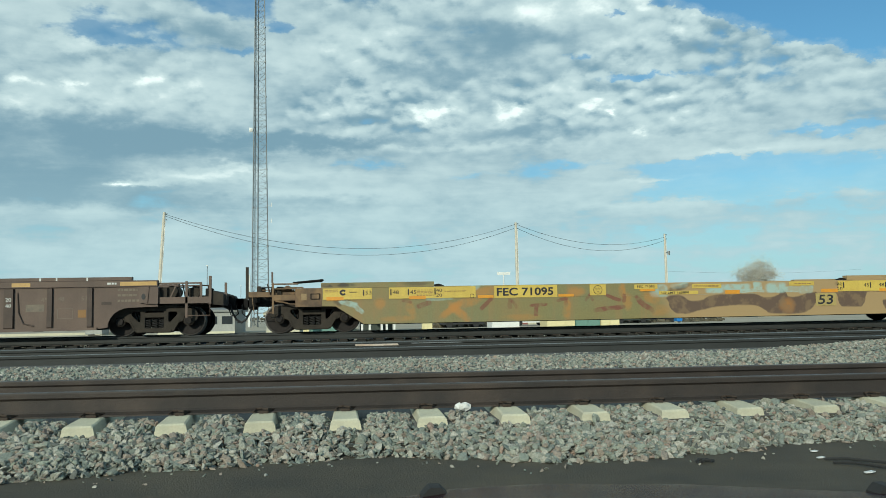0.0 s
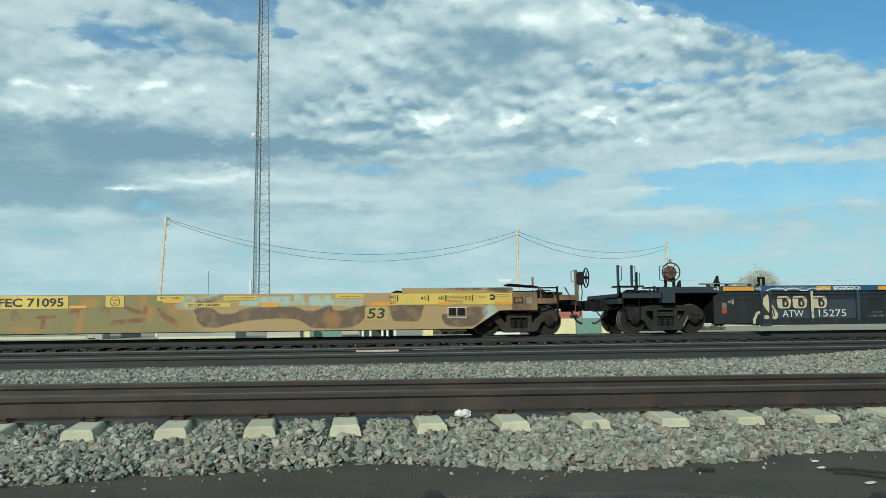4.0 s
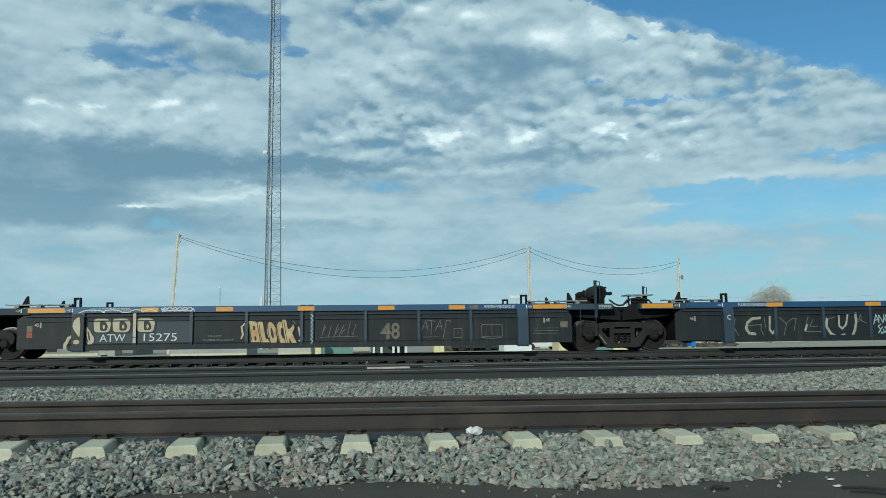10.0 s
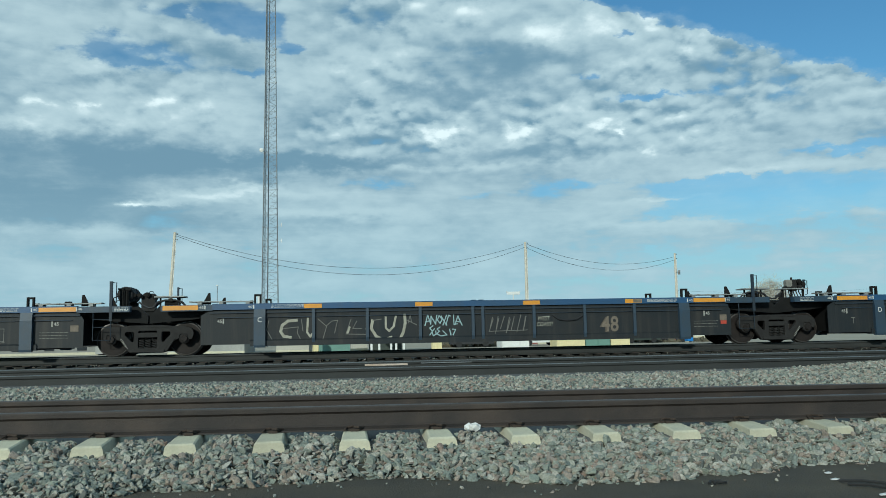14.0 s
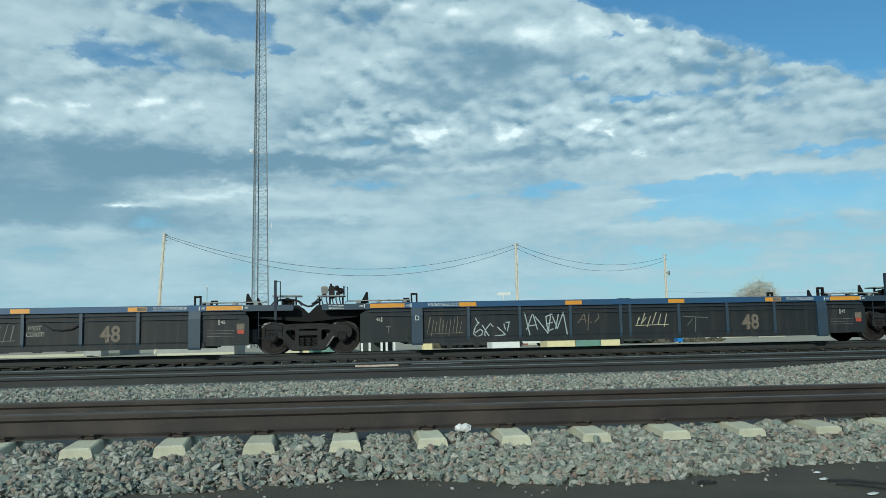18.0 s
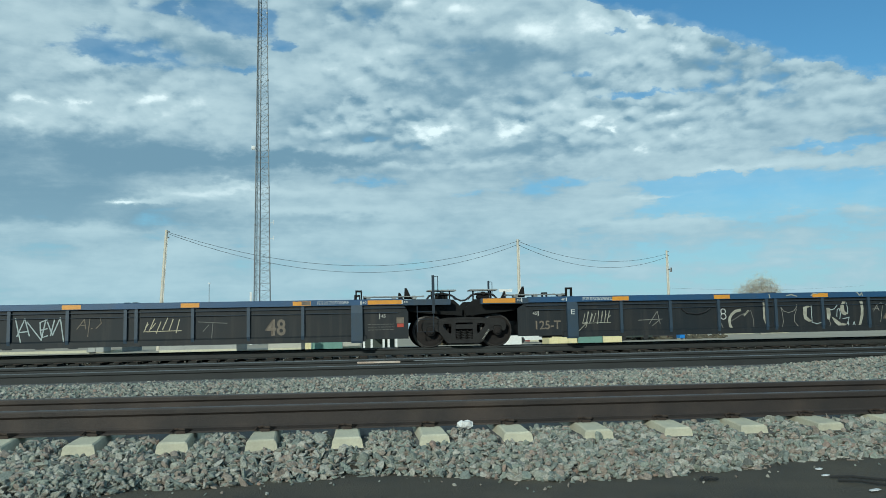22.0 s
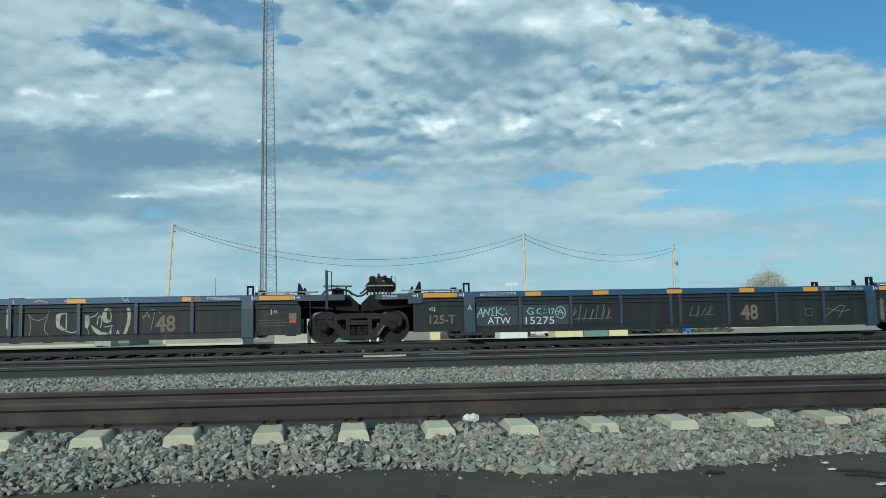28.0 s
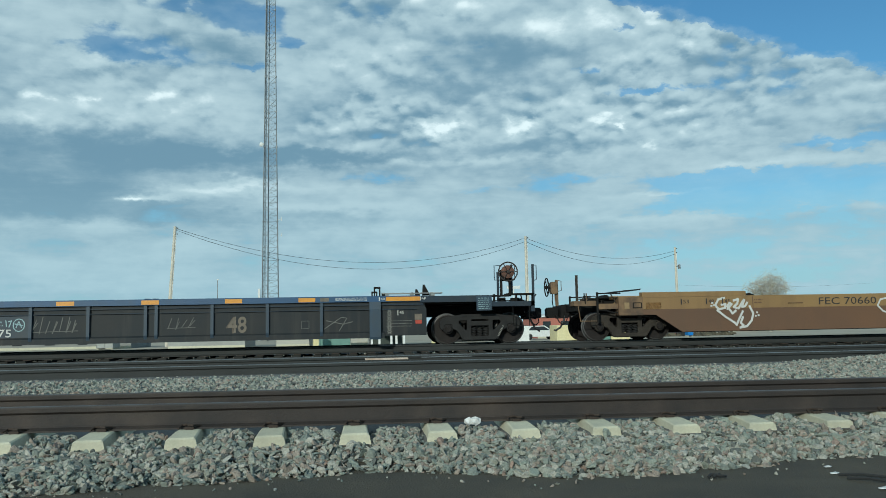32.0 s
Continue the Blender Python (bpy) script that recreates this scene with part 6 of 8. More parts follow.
def camouflage_car():
    c = well53(-52.45, "well car in olive, tan and brown camouflage with yellow panels", M_camo, M_camo, M_houserust, 1)
    # yellow panels with their print
    for x0, x1, z0, z1 in ((-8.95, -7.66, 0.90, 1.20), (-7.20, -4.85, 0.90, 1.20), (-4.34, -2.58, 0.875, 1.205), (-1.66, -1.20, 0.90, 1.20), (-0.38, 0.29, 1.05, 1.18), (0.33, 1.47, 0.89, 0.985),
                           (1.30, 2.16, 1.05, 1.165), (4.20, 4.95, 1.08, 1.20), (5.68, 8.98, 0.90, 1.20)):
        patch("yellow_panel", rect(x0, x1, z0, z1), M_yellow, c, yu - 0.006, "weathered yellow panel")
    patch("number_board", rect(4.98, 5.60, 0.50, 0.85), M_board, c, yl - 0.010, "dull yellow number board")
    y = yu - 0.0165
    lettering("lettering", "FEC 71095", -4.27, 0.925, 1.58, 0.22, M_ink, c, y, "black reporting mark on yellow panel", fat=0.025)
    lettering("lettering", "FEC 71095", -0.30, 1.09, 0.50, 0.065, M_ink, c, y)
    lettering("lettering", "LD LMT 165800", 0.40, 0.905, 0.80, 0.065, M_ink, c, y, fat=0.02)
    lettering("lettering", "53", 5.04, 0.54, 0.47, 0.27, M_ink, c, y, "large black number", fat=0.015, slant=0.12)
    for e in (-1, 1):
        for u, w in ((7.88, "53"), (7.15, "48"), (6.68, "45")):
            lettering("lettering", w, e * u + (0.05 if e < 0 else -0.21), 1.02, 0.16, 0.10, M_ink, c, y)
            patch("tick_mark", rect(e * u - 0.016, e * u + 0.016, 0.99, 1.15), M_ink, c, y)
        u = e * 5.93
        v = u - (0.03 if e < 0 else 0.08)
        patch("tick_mark", rect(v - 0.016, v + 0.016, 0.99, 1.16), M_ink, c, y)
        lettering("lettering", "40", u + (0.02 if e < 0 else -0.26) - 0.02, 1.06, 0.16, 0.09, M_ink, c, y)
        lettering("lettering", "20", u + (0.02 if e < 0 else -0.26) - 0.02, 0.93, 0.16, 0.09, M_ink, c, y)
        g = Geo()
        stroke(g, [(e * 8.42 - e * 0.07 * math.cos(a * 0.45), 1.085 + 0.055 * math.sin(a * 0.45)) for a in range(2, 13)], 0.05, y - 0.001)
        stroke(g, [(e * 8.25, 1.09), (e * 8.05, 1.09)], 0.018, y - 0.001)
        part("hook_symbol", g, M_ink, c)
        small_words(c, e * 7.4 - 0.25 if e > 0 else -6.45, e * 7.4 + 0.25 if e > 0 else -6.0, 0.96, 1.14, 5, y, M_uptan, 0.6, 3)
        small_words(c, min(e * 8.55, e * 8.9), max(e * 8.55, e * 8.9), 1.09, 1.18, 2, y, M_uptan, 0.6, 5)
    lettering("lettering", "L 73-4", 7.25, 0.905, 0.34, 0.06, M_ink, c, y)
    g = Geo().ring((-1.43, y, 1.05), 0.12, 0.007, "y", 20)
    part("plate_circle", g, M_ink, c)
    small_words(c, -1.50, -1.36, 1.06, 1.11, 2, y, M_ink, 0.6, 9)
    lettering("lettering", "H", -1.46, 0.965, 0.06, 0.06, M_ink, c, y)
    g = Geo().ring((-4.95, y, 0.94), 0.055, 0.006, "y", 14)
    part("plate_circle", g, M_ink, c)
    small_words(c, -5.7, -5.1, 1.06, 1.10, 1, y, M_uptan, 0.7, 8)
    small_words(c, 1.35, 2.1, 1.075, 1.145, 2, y, M_uptan, 0.6, 4)
    small_words(c, 4.35, 4.85, 1.115, 1.155, 1, y, M_uptan, 0.7, 6)
    for x0, x1, z0, z1 in ((-8.86, -8.41, 0.855, 0.97), (-6.67, -6.21, 0.862, 0.96), (-4.79, -4.36, 0.875, 0.955), (-2.55, -2.12, 0.875, 0.95), (-0.23, 0.22, 0.99, 1.045), (2.27, 2.70, 0.87, 0.985), (5.15, 5.66, 0.87, 0.975), (6.95, 7.35, 0.865, 0.965), (8.49, 8.94, 0.845, 0.96)):
        patch("reflector", rect(x0, x1, max(z0, 0.878), z1), M_orange, c, yu - 0.011, "orange reflective strip")
    for x in (7.24, 7.47):
        part("data_plate", Geo().prism(rect(x, x + 0.20, 0.60, 0.80), yl - 0.014, yl - 0.008), M_black, c)
    g = Geo()
    for p in (rect(7.20, 7.71, 0.805, 0.82), rect(7.20, 7.71, 0.53, 0.545), rect(7.20, 7.215, 0.545, 0.805), rect(7.695, 7.71, 0.545, 0.805), rect(7.445, 7.46, 0.58, 0.805), rect(7.215, 7.695, 0.575, 0.585)):
        g.prism(p, yl - 0.014, yl - 0.009)
    part("data_frame", g, M_white, c, "white painted frame")
    return c


def brown_car():
    c = well53(61.63, "mustard and chestnut brown well car with white tag", M_uptan, M_lowbrown, M_houserust, -1)
    y = yu - 0.004
    lettering("lettering", "FEC 70660", -3.82, 0.93, 1.74, 0.20, M_ink, c, y, "black reporting mark")
    for u, w in ((-7.88, "53"), (-7.15, "48"), (-6.68, "45"), (7.88, "53")):
        lettering("lettering", w, u + 0.06, 1.02, 0.16, 0.10, M_ink, c, y)
        patch("tick_mark", rect(u - 0.016, u + 0.016, 0.99, 1.15), M_ink, c, y)
    patch("seam_strip", rect(-5.80, -5.775, 0.88, 1.20), M_lowbrown, c, yu)
    small_words(c, -5.75, -5.5, 0.98, 1.14, 2, y, M_lowbrown, 0.7, 2)
    patch("reflector", rect(-8.90, -8.46, 0.89, 1.06), M_rustfilm, c, yu, "faded orange strip")
    patch("painted_stroke", rect(-4.75, -4.3, 0.97, 1.0), M_redpaint, c, yu)
    patch("painted_shape", [(-1.6, 0.9), (-1.35, 1.1), (-0.9, 1.14), (-0.7, 1.0), (-0.8, 0.88)], M_orange, c, yu, "orange painted blob")
    g = Geo()
    stroke(g, [(-1.0, 1.12), (-1.5, 1.14), (-1.95, 1.05), (-2.05, 0.88), (-1.9, 0.72), (-1.5, 0.58), (-1.35, 0.42), (-1.5, 0.32)], 0.05, yu - 0.006)
    part("painted_scrawl", g, M_white, c, "white sprayed line")
    # tag of looping strokes
    g = Geo()
    stroke(g, [(-6.62, 1.16), (-6.80, 1.12), (-6.90, 0.96), (-6.80, 0.84), (-6.62, 0.88), (-6.60, 0.98), (-6.72, 0.97)], 0.06, yu - 0.006)
    stroke(g, [(-6.55, 0.84), (-6.42, 0.98), (-6.48, 1.02), (-6.55, 0.92), (-6.40, 0.72), (-6.30, 0.80)], 0.06, yu - 0.006)
    stroke(g, [(-6.36, 1.08), (-6.22, 1.12), (-6.25, 1.0), (-6.36, 0.90), (-6.22, 0.86), (-6.10, 1.04), (-6.04, 1.10), (-6.12, 0.90), (-6.02, 0.92), (-5.96, 1.02)], 0.06, yu - 0.006)
    stroke(g, [(-6.85, 0.82), (-6.60, 0.62), (-6.35, 0.46), (-6.30, 0.40), (-6.20, 0.60), (-6.10, 0.78)], 0.06, yu - 0.012)
    stroke(g, [(-6.10, 0.62), (-6.18, 0.46), (-6.10, 0.38), (-6.20, 0.32), (-6.0, 0.36), (-5.85, 0.52), (-5.80, 0.72), (-5.90, 0.92)], 0.06, yu - 0.012)
    for p in ((-7.0, 1.02), (-6.96, 0.96), (-7.03, 0.94), (-5.70, 0.74), (-5.66, 0.66), (-5.74, 0.64)):
        stroke(g, [p, (p[0] + 0.03, p[1])], 0.045, yu - 0.012)
    part("painted_scrawl", g, M_white, c, "white looping sprayed tag")
    return c


def ribbed_brown_car():
    """The car ahead: ribbed brown-grey sides, cut out round over its truck."""
    c = thing("well_car", "weathered brown-grey ribbed well car with yellow strips", "well car")
    MOVING.append((c, -75.05))
    for s in (-1, 1):
        f = s * SIDE
        bow = [(8.15 + 0.55 * (1 - math.cos(k * 0.26)), 0.28 + 0.50 * math.sin(k * 0.26)) for k in range(7)]
        out = [(-x, z) for x, z in reversed(bow)]
        side = [(-7.85, 0.24), (7.85, 0.24)] + bow + [(9.4, 0.80), (9.4, 1.32), (-9.4, 1.32), (-9.4, 0.80)] + out
        part("side_sheet", Geo().prism(side, f - s * 0.06, f - s * 0.10), M_boxcar, c)
        part("top_chord", Geo().section([(f, 1.33), (f, 1.475), (f - s * 0.02, 1.485), (f - s * 0.2, 1.485), (f - s * 0.2, 1.33)], -9.4, 9.4), M_boxcar, c)
        for e in (-1, 1):
            part("top_cap", Geo().section([(f - s * 0.02, 1.49), (f - s * 0.02, 1.575), (f - s * 0.2, 1.585), (f - s * 0.2, 1.49)], e * 5.4, e * 8.75), M_boxcar, c)
            part("end_house", Geo().box(min(e * 9.07, e * 9.42), max(e * 9.07, e * 9.42), min(f + s * 0.005, f - s * 0.25), max(f + s * 0.005, f - s * 0.25), 0.87, 1.31, 0.02), M_boxcar, c)
        part("bottom_sill", Geo().section([(f, 0.22), (f, 0.29), (f - s * 0.2, 0.29), (f - s * 0.2, 0.22)], -7.9, 7.9), M_boxcar, c)
        for u in (0.0, 1.4, 2.8, 4.2, 5.75, 6.74, 7.72):
            for e in (-1, 1):
                if u or e > 0:
                    w = 0.11 if u == 5.75 else 0.06
                    part("post", Geo().section([(f - s * 0.06, 0.25), (f + s * 0.01, 0.32), (f + s * 0.01, 1.30), (f - s * 0.06, 1.32)], e * u - w, e * u + w), M_boxpost, c)
    part("floor", Geo().box(-7.9, 7.9, -1.42, 1.42, 0.22, 0.28).box(-9.4, -8.6, -1.4, 1.4, 0.95, 1.0).box(8.6, 9.4, -1.4, 1.4, 0.95, 1.0), M_black, c)
    for e in (-1, 1):
        add_truck(c, e * 9.25, 1.74, 0.395, M_truckbrown)
        g = Geo()
        for s in (-1, 1):
            g.box(min(e * 9.4, e * 10.75), max(e * 9.4, e * 10.75), min(s * 1.34, s * 1.44), max(s * 1.34, s * 1.44), 0.87, 1.04)
        g.box(min(e * 10.0, e * 10.75), max(e * 10.0, e * 10.75), -1.3, 1.3, 0.85, 0.90)
        part("deck_beam", g, M_boxcar, c)
        g = Geo().tube((e * 9.7, -1.2, 1.18), (e * 9.7, -0.5, 1.18), 0.16, 14).box(e * 9.5 - 0.1, e * 9.5 + 0.1, -1.3, -1.1, 1.04, 1.3)
        g.box(e * 10.25 - 0.15, e * 10.25 + 0.15, -1.2, -0.8, 1.04, 1.28, 0.04)
        part("brake_valve", g, M_truckbrown, c)
        part("hand_rail", Geo().box(min(e * 9.4, e * 10.5), max(e * 9.4, e * 10.5), -1.4, -1.34, 1.38, 1.42), M_boxcar, c)
        part("rail_post", Geo().box(e * 10.12 - 0.03, e * 10.12 + 0.03, -1.44, -1.38, 0.5, 1.45), M_boxcar, c)
        part("rail_post", Geo().box(e * 10.48 - 0.03, e * 10.48 + 0.03, -1.4, -1.34, 1.04, 1.38), M_boxcar, c)
        part("stirrup_step", Geo().path([(e * 10.12, -1.44, 0.55), (e * 10.72, -1.44, 0.55), (e * 10.72, -1.44, 0.85)], 0.013, 6), M_boxcar, c)
        deck_clutter(c, e * 9.45, e * 10.7, 1.04, 1.36, 21, (M_truckbrown, M_black, M_boxcar))
        mast(c, e * 10.72, 0.85, 1.58, -1.40, loop=False, w=0.07, material=M_boxcar)
        mast(c, e * 11.05, 0.95, 1.42, -0.9, loop=False, w=0.06, material=M_boxcar)
        part("end_sill", Geo().prism([(e * 10.7, 0.84), (e * 11.05, 0.80), (e * 11.05, 1.1), (e * 10.7, 1.22)], -1.35, 1.35).box(min(e * 8.6, e * 10.9), max(e * 8.6, e * 10.9), -0.3, 0.3, 0.76, 1.05), M_truckbrown, c)
        coupler(c, e * 11.05, e, 0.22)
        patch("reflector", rect(min(e * 8.47, e * 9.38), max(e * 8.47, e * 9.38), 1.35, 1.45), M_dull, c, -SIDE, "dull yellow reflective strip")
        patch("reflector", rect(min(e * 5.82, e * 6.27), max(e * 5.82, e * 6.27), 1.35, 1.45), M_dull, c, -SIDE, "dull yellow reflective strip")
        for u in (6.5, 6.9, 7.65):
            patch("tick_mark", rect(e * u - 0.02, e * u + 0.02, 1.49, 1.575), M_white, c, -1.48)
    for e in (-1, 1):
        x = e * 9.06
        part("end_post", Geo().prism([(x - 0.14, 1.32), (x + 0.14, 1.32), (x + 0.10, 0.90), (x - 0.10, 0.90)], -1.53, -1.46), M_boxcar, c)
        part("hand_hole", Geo().prism(arc(x, 1.06, 0.05, 0.08, 0, 330), -1.536, -1.53), M_ink, c, "dark oval hand hole")
        part("data_frame", Geo().box(e * 8.12 - 0.12, e * 8.12 + 0.12, -1.452, -1.44, 0.86, 0.94, 0.01), M_boxpost, c)
        part("side_hose", Geo().path([(e * 5.95, -1.46, 1.2), (e * 5.98, -1.47, 0.7), (e * 6.1, -1.47, 0.42), (e * 6.35, -1.47, 0.36)], 0.016, 6), M_boxpost, c)
    y = -1.445
    for x, z, w in ((6.52, 0.97, "45"), (6.93, 0.99, "48"), (7.5, 0.99, "53")):
        lettering("lettering", w, x, z, 0.15, 0.10, M_grey48, c, y)
    for z, w in ((0.98, "20"), (0.83, "40")):
        lettering("lettering", w, 5.68, z, 0.14, 0.10, M_white, c, -1.515)
    patch("panel_mark", rect(6.15, 6.6, 0.72, 0.90), M_grey48, c, y + 0.004)
    g = Geo()
    for p in (rect(6.92, 7.30, 0.78, 0.79), rect(6.92, 7.30, 0.53, 0.54), rect(6.92, 6.93, 0.54, 0.78), rect(7.29, 7.30, 0.54, 0.78)):
        g.prism(p, y - 0.002, y + 0.006)
    part("data_frame", g, M_grey48, c)
    patch("panel_mark", rect(7.42, 7.62, 0.55, 0.75), M_rust, c, y + 0.004)
    for z, w in ((1.20, 0.5), (1.06, 0.5), (0.92, 0.6)):
        small_words(c, 8.4, 8.4 + w, z, z + 0.08, 1, y, M_grey48, 0.9, int(z * 100))
    small_words(c, 8.15, 8.42, 1.37, 1.44, 1, -1.5, M_white, 0.9, 77)
    return c


camouflage_car()
brown_car()
ribbed_brown_car()


# --- paint on the articulated cars ---
M_cream = mat("cream_spray_paint", (0.50, 0.45, 0.32), 0.65, second=(0.42, 0.36, 0.23), scale=4, grain=60, bump=0.0)
M_gold = mat("tan_spray_paint", (0.44, 0.26, 0.095), 0.65, second=(0.55, 0.46, 0.27), scale=5, grain=60, bump=0.0)
M_teal = mat("pale_teal_spray_paint", (0.33, 0.46, 0.47), 0.65, second=(0.25, 0.36, 0.38), scale=5, grain=60, bump=0.0)
M_faint = mat("faint_chalk_paint", (0.15, 0.145, 0.13), 0.75, second=(0.12, 0.115, 0.105), scale=5, grain=60, bump=0.0)
yg = -1.437
M_chalk = mat("thin_white_spray_paint", (0.40, 0.45, 0.44), 0.7, second=(0.27, 0.31, 0.31), scale=7, grain=50, bump=0.0)
M_pale = mat("worn_pale_spray_paint", (0.40, 0.385, 0.31), 0.7, second=(0.24, 0.225, 0.175), scale=6, grain=40, bump=0.0)
M_panelblue = mat("dark_blue_panel_paint", (0.022, 0.040, 0.062), 0.6, second=(0.034, 0.042, 0.050), scale=1.4, grain=45, bump=0.05, streak=0.3, dirt=(0.05, 0.045, 0.04))


def lines(car, runs, material, w, label="sprayed paint lines", y=None):
    g = Geo()
    for k, r in enumerate(runs):
        stroke(g, r, w, (yg if y is None else y) - 0.0008 * (k % 4))
    return tagged(part("painted_line", g, material, car, label), kind="stuff")


GLYPH = {}
GLYPH["B"] = ([(0, 0), (0.62, 0.02), (0.92, 0.12), (1, 0.3), (0.86, 0.5), (0.94, 0.66), (0.95, 0.86), (0.75, 0.99), (0.1, 1), (-0.12, 0.86), (0.08, 0.74), (0.1, 0.4)],
          ([(0.4, 0.18), (0.62, 0.24), (0.6, 0.38), (0.42, 0.38)], [(0.44, 0.62), (0.64, 0.66), (0.62, 0.82), (0.44, 0.8)]))
GLYPH["L"] = ([(0.05, 0), (1.1, 0.03), (1.15, 0.24), (0.6, 0.24), (0.58, 0.96), (0.4, 1), (0, 0.98)], ())
GLYPH["O"] = ([(0.5 + 0.5 * math.cos(k * 0.524), 0.5 + 0.5 * math.sin(k * 0.524)) for k in range(12)], ([(0.5 + 0.14 * math.cos(k * 0.785), 0.5 + 0.26 * math.sin(k * 0.785)) for k in range(8)],))
GLYPH["C"] = ([(1.05, 0.03), (1.08, 0.26), (0.7, 0.24), (0.52, 0.5), (0.68, 0.74), (1.05, 0.72), (1.08, 0.97), (0.5, 1), (0.1, 0.8), (0, 0.5), (0.12, 0.16), (0.5, 0)], ())
GLYPH["K"] = ([(0, 0), (0.34, 0), (0.36, 0.3), (0.6, 0.04), (1.08, 0), (0.7, 0.48), (1.02, 0.66), (0.98, 0.84), (0.66, 0.66), (0.4, 0.62), (0.36, 1), (-0.02, 1)], ())
GLYPH["S"] = ([(0.0, 0.1), (0.2, 0), (0.75, 0.1), (1, 0.35), (0.8, 0.55), (0.62, 0.8), (0.35, 1), (0.1, 0.72), (0.2, 0.4)], ([(0.3, 0.2), (0.5, 0.28), (0.5, 0.7), (0.36, 0.74)],))


def fat_letter(car, kind, x0, x1, z0, z1, fill, y, rim=0.028, label=""):
    """One outlined spray letter: dark rim, filled body, dark counters."""
    body, holes = GLYPH[kind]

    def at_size(pts, grow=0.0):
        out = []
        for u, v in pts:
            x, z = x0 + (x1 - x0) * u - 0.11 * (v - 0.5), z0 + (z1 - z0) * v
            d = math.hypot(u - 0.5, v - 0.5) or 1.0
            out.append((x + grow * (u - 0.5) / d, z + grow * (v - 0.5) / d))
        return out
    part("letter_rim", Geo().prism(at_size(body, rim), y - 0.002, y), M_ink, car)
    part("painted_letter", Geo().prism(rounded(at_size(body), 0.04), y - 0.0045, y - 0.0025), fill, car, label)
    g = Geo()
    stroke(g, at_size([(0.16, 0.10), (0.12, 0.5), (0.16, 0.88)]), 0.018, y - 0.0068)
    part("letter_line", g, M_ink, car)
    for hole in holes:
        part("letter_counter", Geo().prism(rounded(at_size(hole), 0.03), y - 0.0065, y - 0.005), M_ink, car)


def paint_units(a, b, c, d, e):
    # lead unit: bubble piece over the first bays, then a word in fat letters
    for u0, u1 in ((-5.42, -5.03), (-4.95, -4.54), (-4.34, -3.93)):
        patch("letter_rim", rounded([(u0 - 0.05, 0.68), (u1 + 0.05, 0.67), (u1 + 0.07, 1.00), (u1 - 0.02, 1.08), (u0 - 0.04, 1.08)], 0.08), M_ink, a, yg)
        patch("painted_letter", rounded([(u0, 0.70), (u1 - 0.01, 0.70), (u1 + 0.03, 0.96), (u1 - 0.06, 1.05), (u0 - 0.02, 1.05)], 0.09), M_cream, a, yg - 0.0075, "cream bubble letter with dark outline", 0.002)
        m = u0 + 0.63 * (u1 - u0)
        part("letter_counter", Geo().prism(rounded([(m - 0.10, 0.74), (m + 0.07, 0.74), (m + 0.10, 0.86), (m + 0.02, 0.99), (m - 0.10, 0.99)], 0.06), yg - 0.0150, yg - 0.0135), M_ink, a)
        part("letter_dot", Geo().prism(arc(m - 0.005, 0.84, 0.028, 0.055, 0, 330), yg - 0.0175, yg - 0.0160), M_cream, a)
    patch("painted_shape", [(-5.95, 0.28), (-5.65, 0.28), (-5.65, 1.1), (-5.74, 1.19), (-5.93, 1.17), (-5.95, 0.8)], M_ink, a, y_post)
    patch("painted_letter", rounded([(-5.76, 1.12), (-5.90, 1.00), (-5.93, 0.84), (-5.84, 0.70), (-5.74, 0.56), (-5.73, 0.90)], 0.06), M_cream, a, y_post - 0.008, "cream bubble letter with dark outline", 0.002)
    patch("painted_letter", arc(-5.82, 0.46, 0.08, 0.06, 0, 330), M_cream, a, y_post - 0.008, "cream bubble letter with dark outline", 0.002)
    fat_letter(a, "S", -5.64, -5.42, 0.38, 0.86, M_cream, yg - 0.001, 0.03, "cream bubble letter with dark outline")
    lines(a, [[(-5.97, 0.60), (-6.05, 0.56), (-6.09, 0.46), (-6.13, 0.40), (-6.13, 0.30)]], M_cream, 0.075)
    bumps = [(-5.84, 1.18)] + [p for c, w in ((-5.45, 0.30), (-4.97, 0.24), (-4.36, 0.17), (-4.03, 0.17)) for p in arc(c, 1.20, w, 0.075, 170, 10, 8)]
    lines(a, [bumps], M_white, 0.026, "white wavy sprayed line", -SIDE - 0.006)
    lines(a, [[(-4.40, 1.16), (-4.40, 0.60)], [(-4.40, 0.53), (-4.40, 0.44)]], M_cream, 0.075, y=-1.503)
    for car in (a, e):
        for u0, u1 in ((-5.64, -4.45), (-4.35, -3.03)):
            patch("repainted_panel", rect(u0, u1, 0.42, 0.98), M_panelblue, car, -1.4295, "dark blue repainted panel", 0.002)
    lettering("lettering", "ATW", -5.28, 0.46, 0.64, 0.19, M_white, a, yg - 0.008, "white reporting mark")
    lettering("lettering", "15275", -4.18, 0.46, 0.84, 0.20, M_white, a, yg - 0.008, "white car number")
    loops = [p for k in range(6) for p in arc(-3.64 + 0.125 * k, 1.275, 0.06, 0.045, 200 - 40 * (k % 2), -140, 9)]
    lines(a, [loops, [(-3.74, 1.31), (-3.70, 1.22), (-3.66, 1.31)], [(-2.98, 1.23), (-2.92, 1.30), (-2.90, 1.22)]], M_white, 0.024, "white sprayed tag on the top rail", -SIDE - 0.003)
    lettering("lettering", "LD LMT", -2.55, 0.545, 0.34, 0.05, M_greymark, a, yg)
    lettering("lettering", "117800 PER UNIT", -2.67, 0.44, 0.78, 0.055, M_greymark, a, yg)
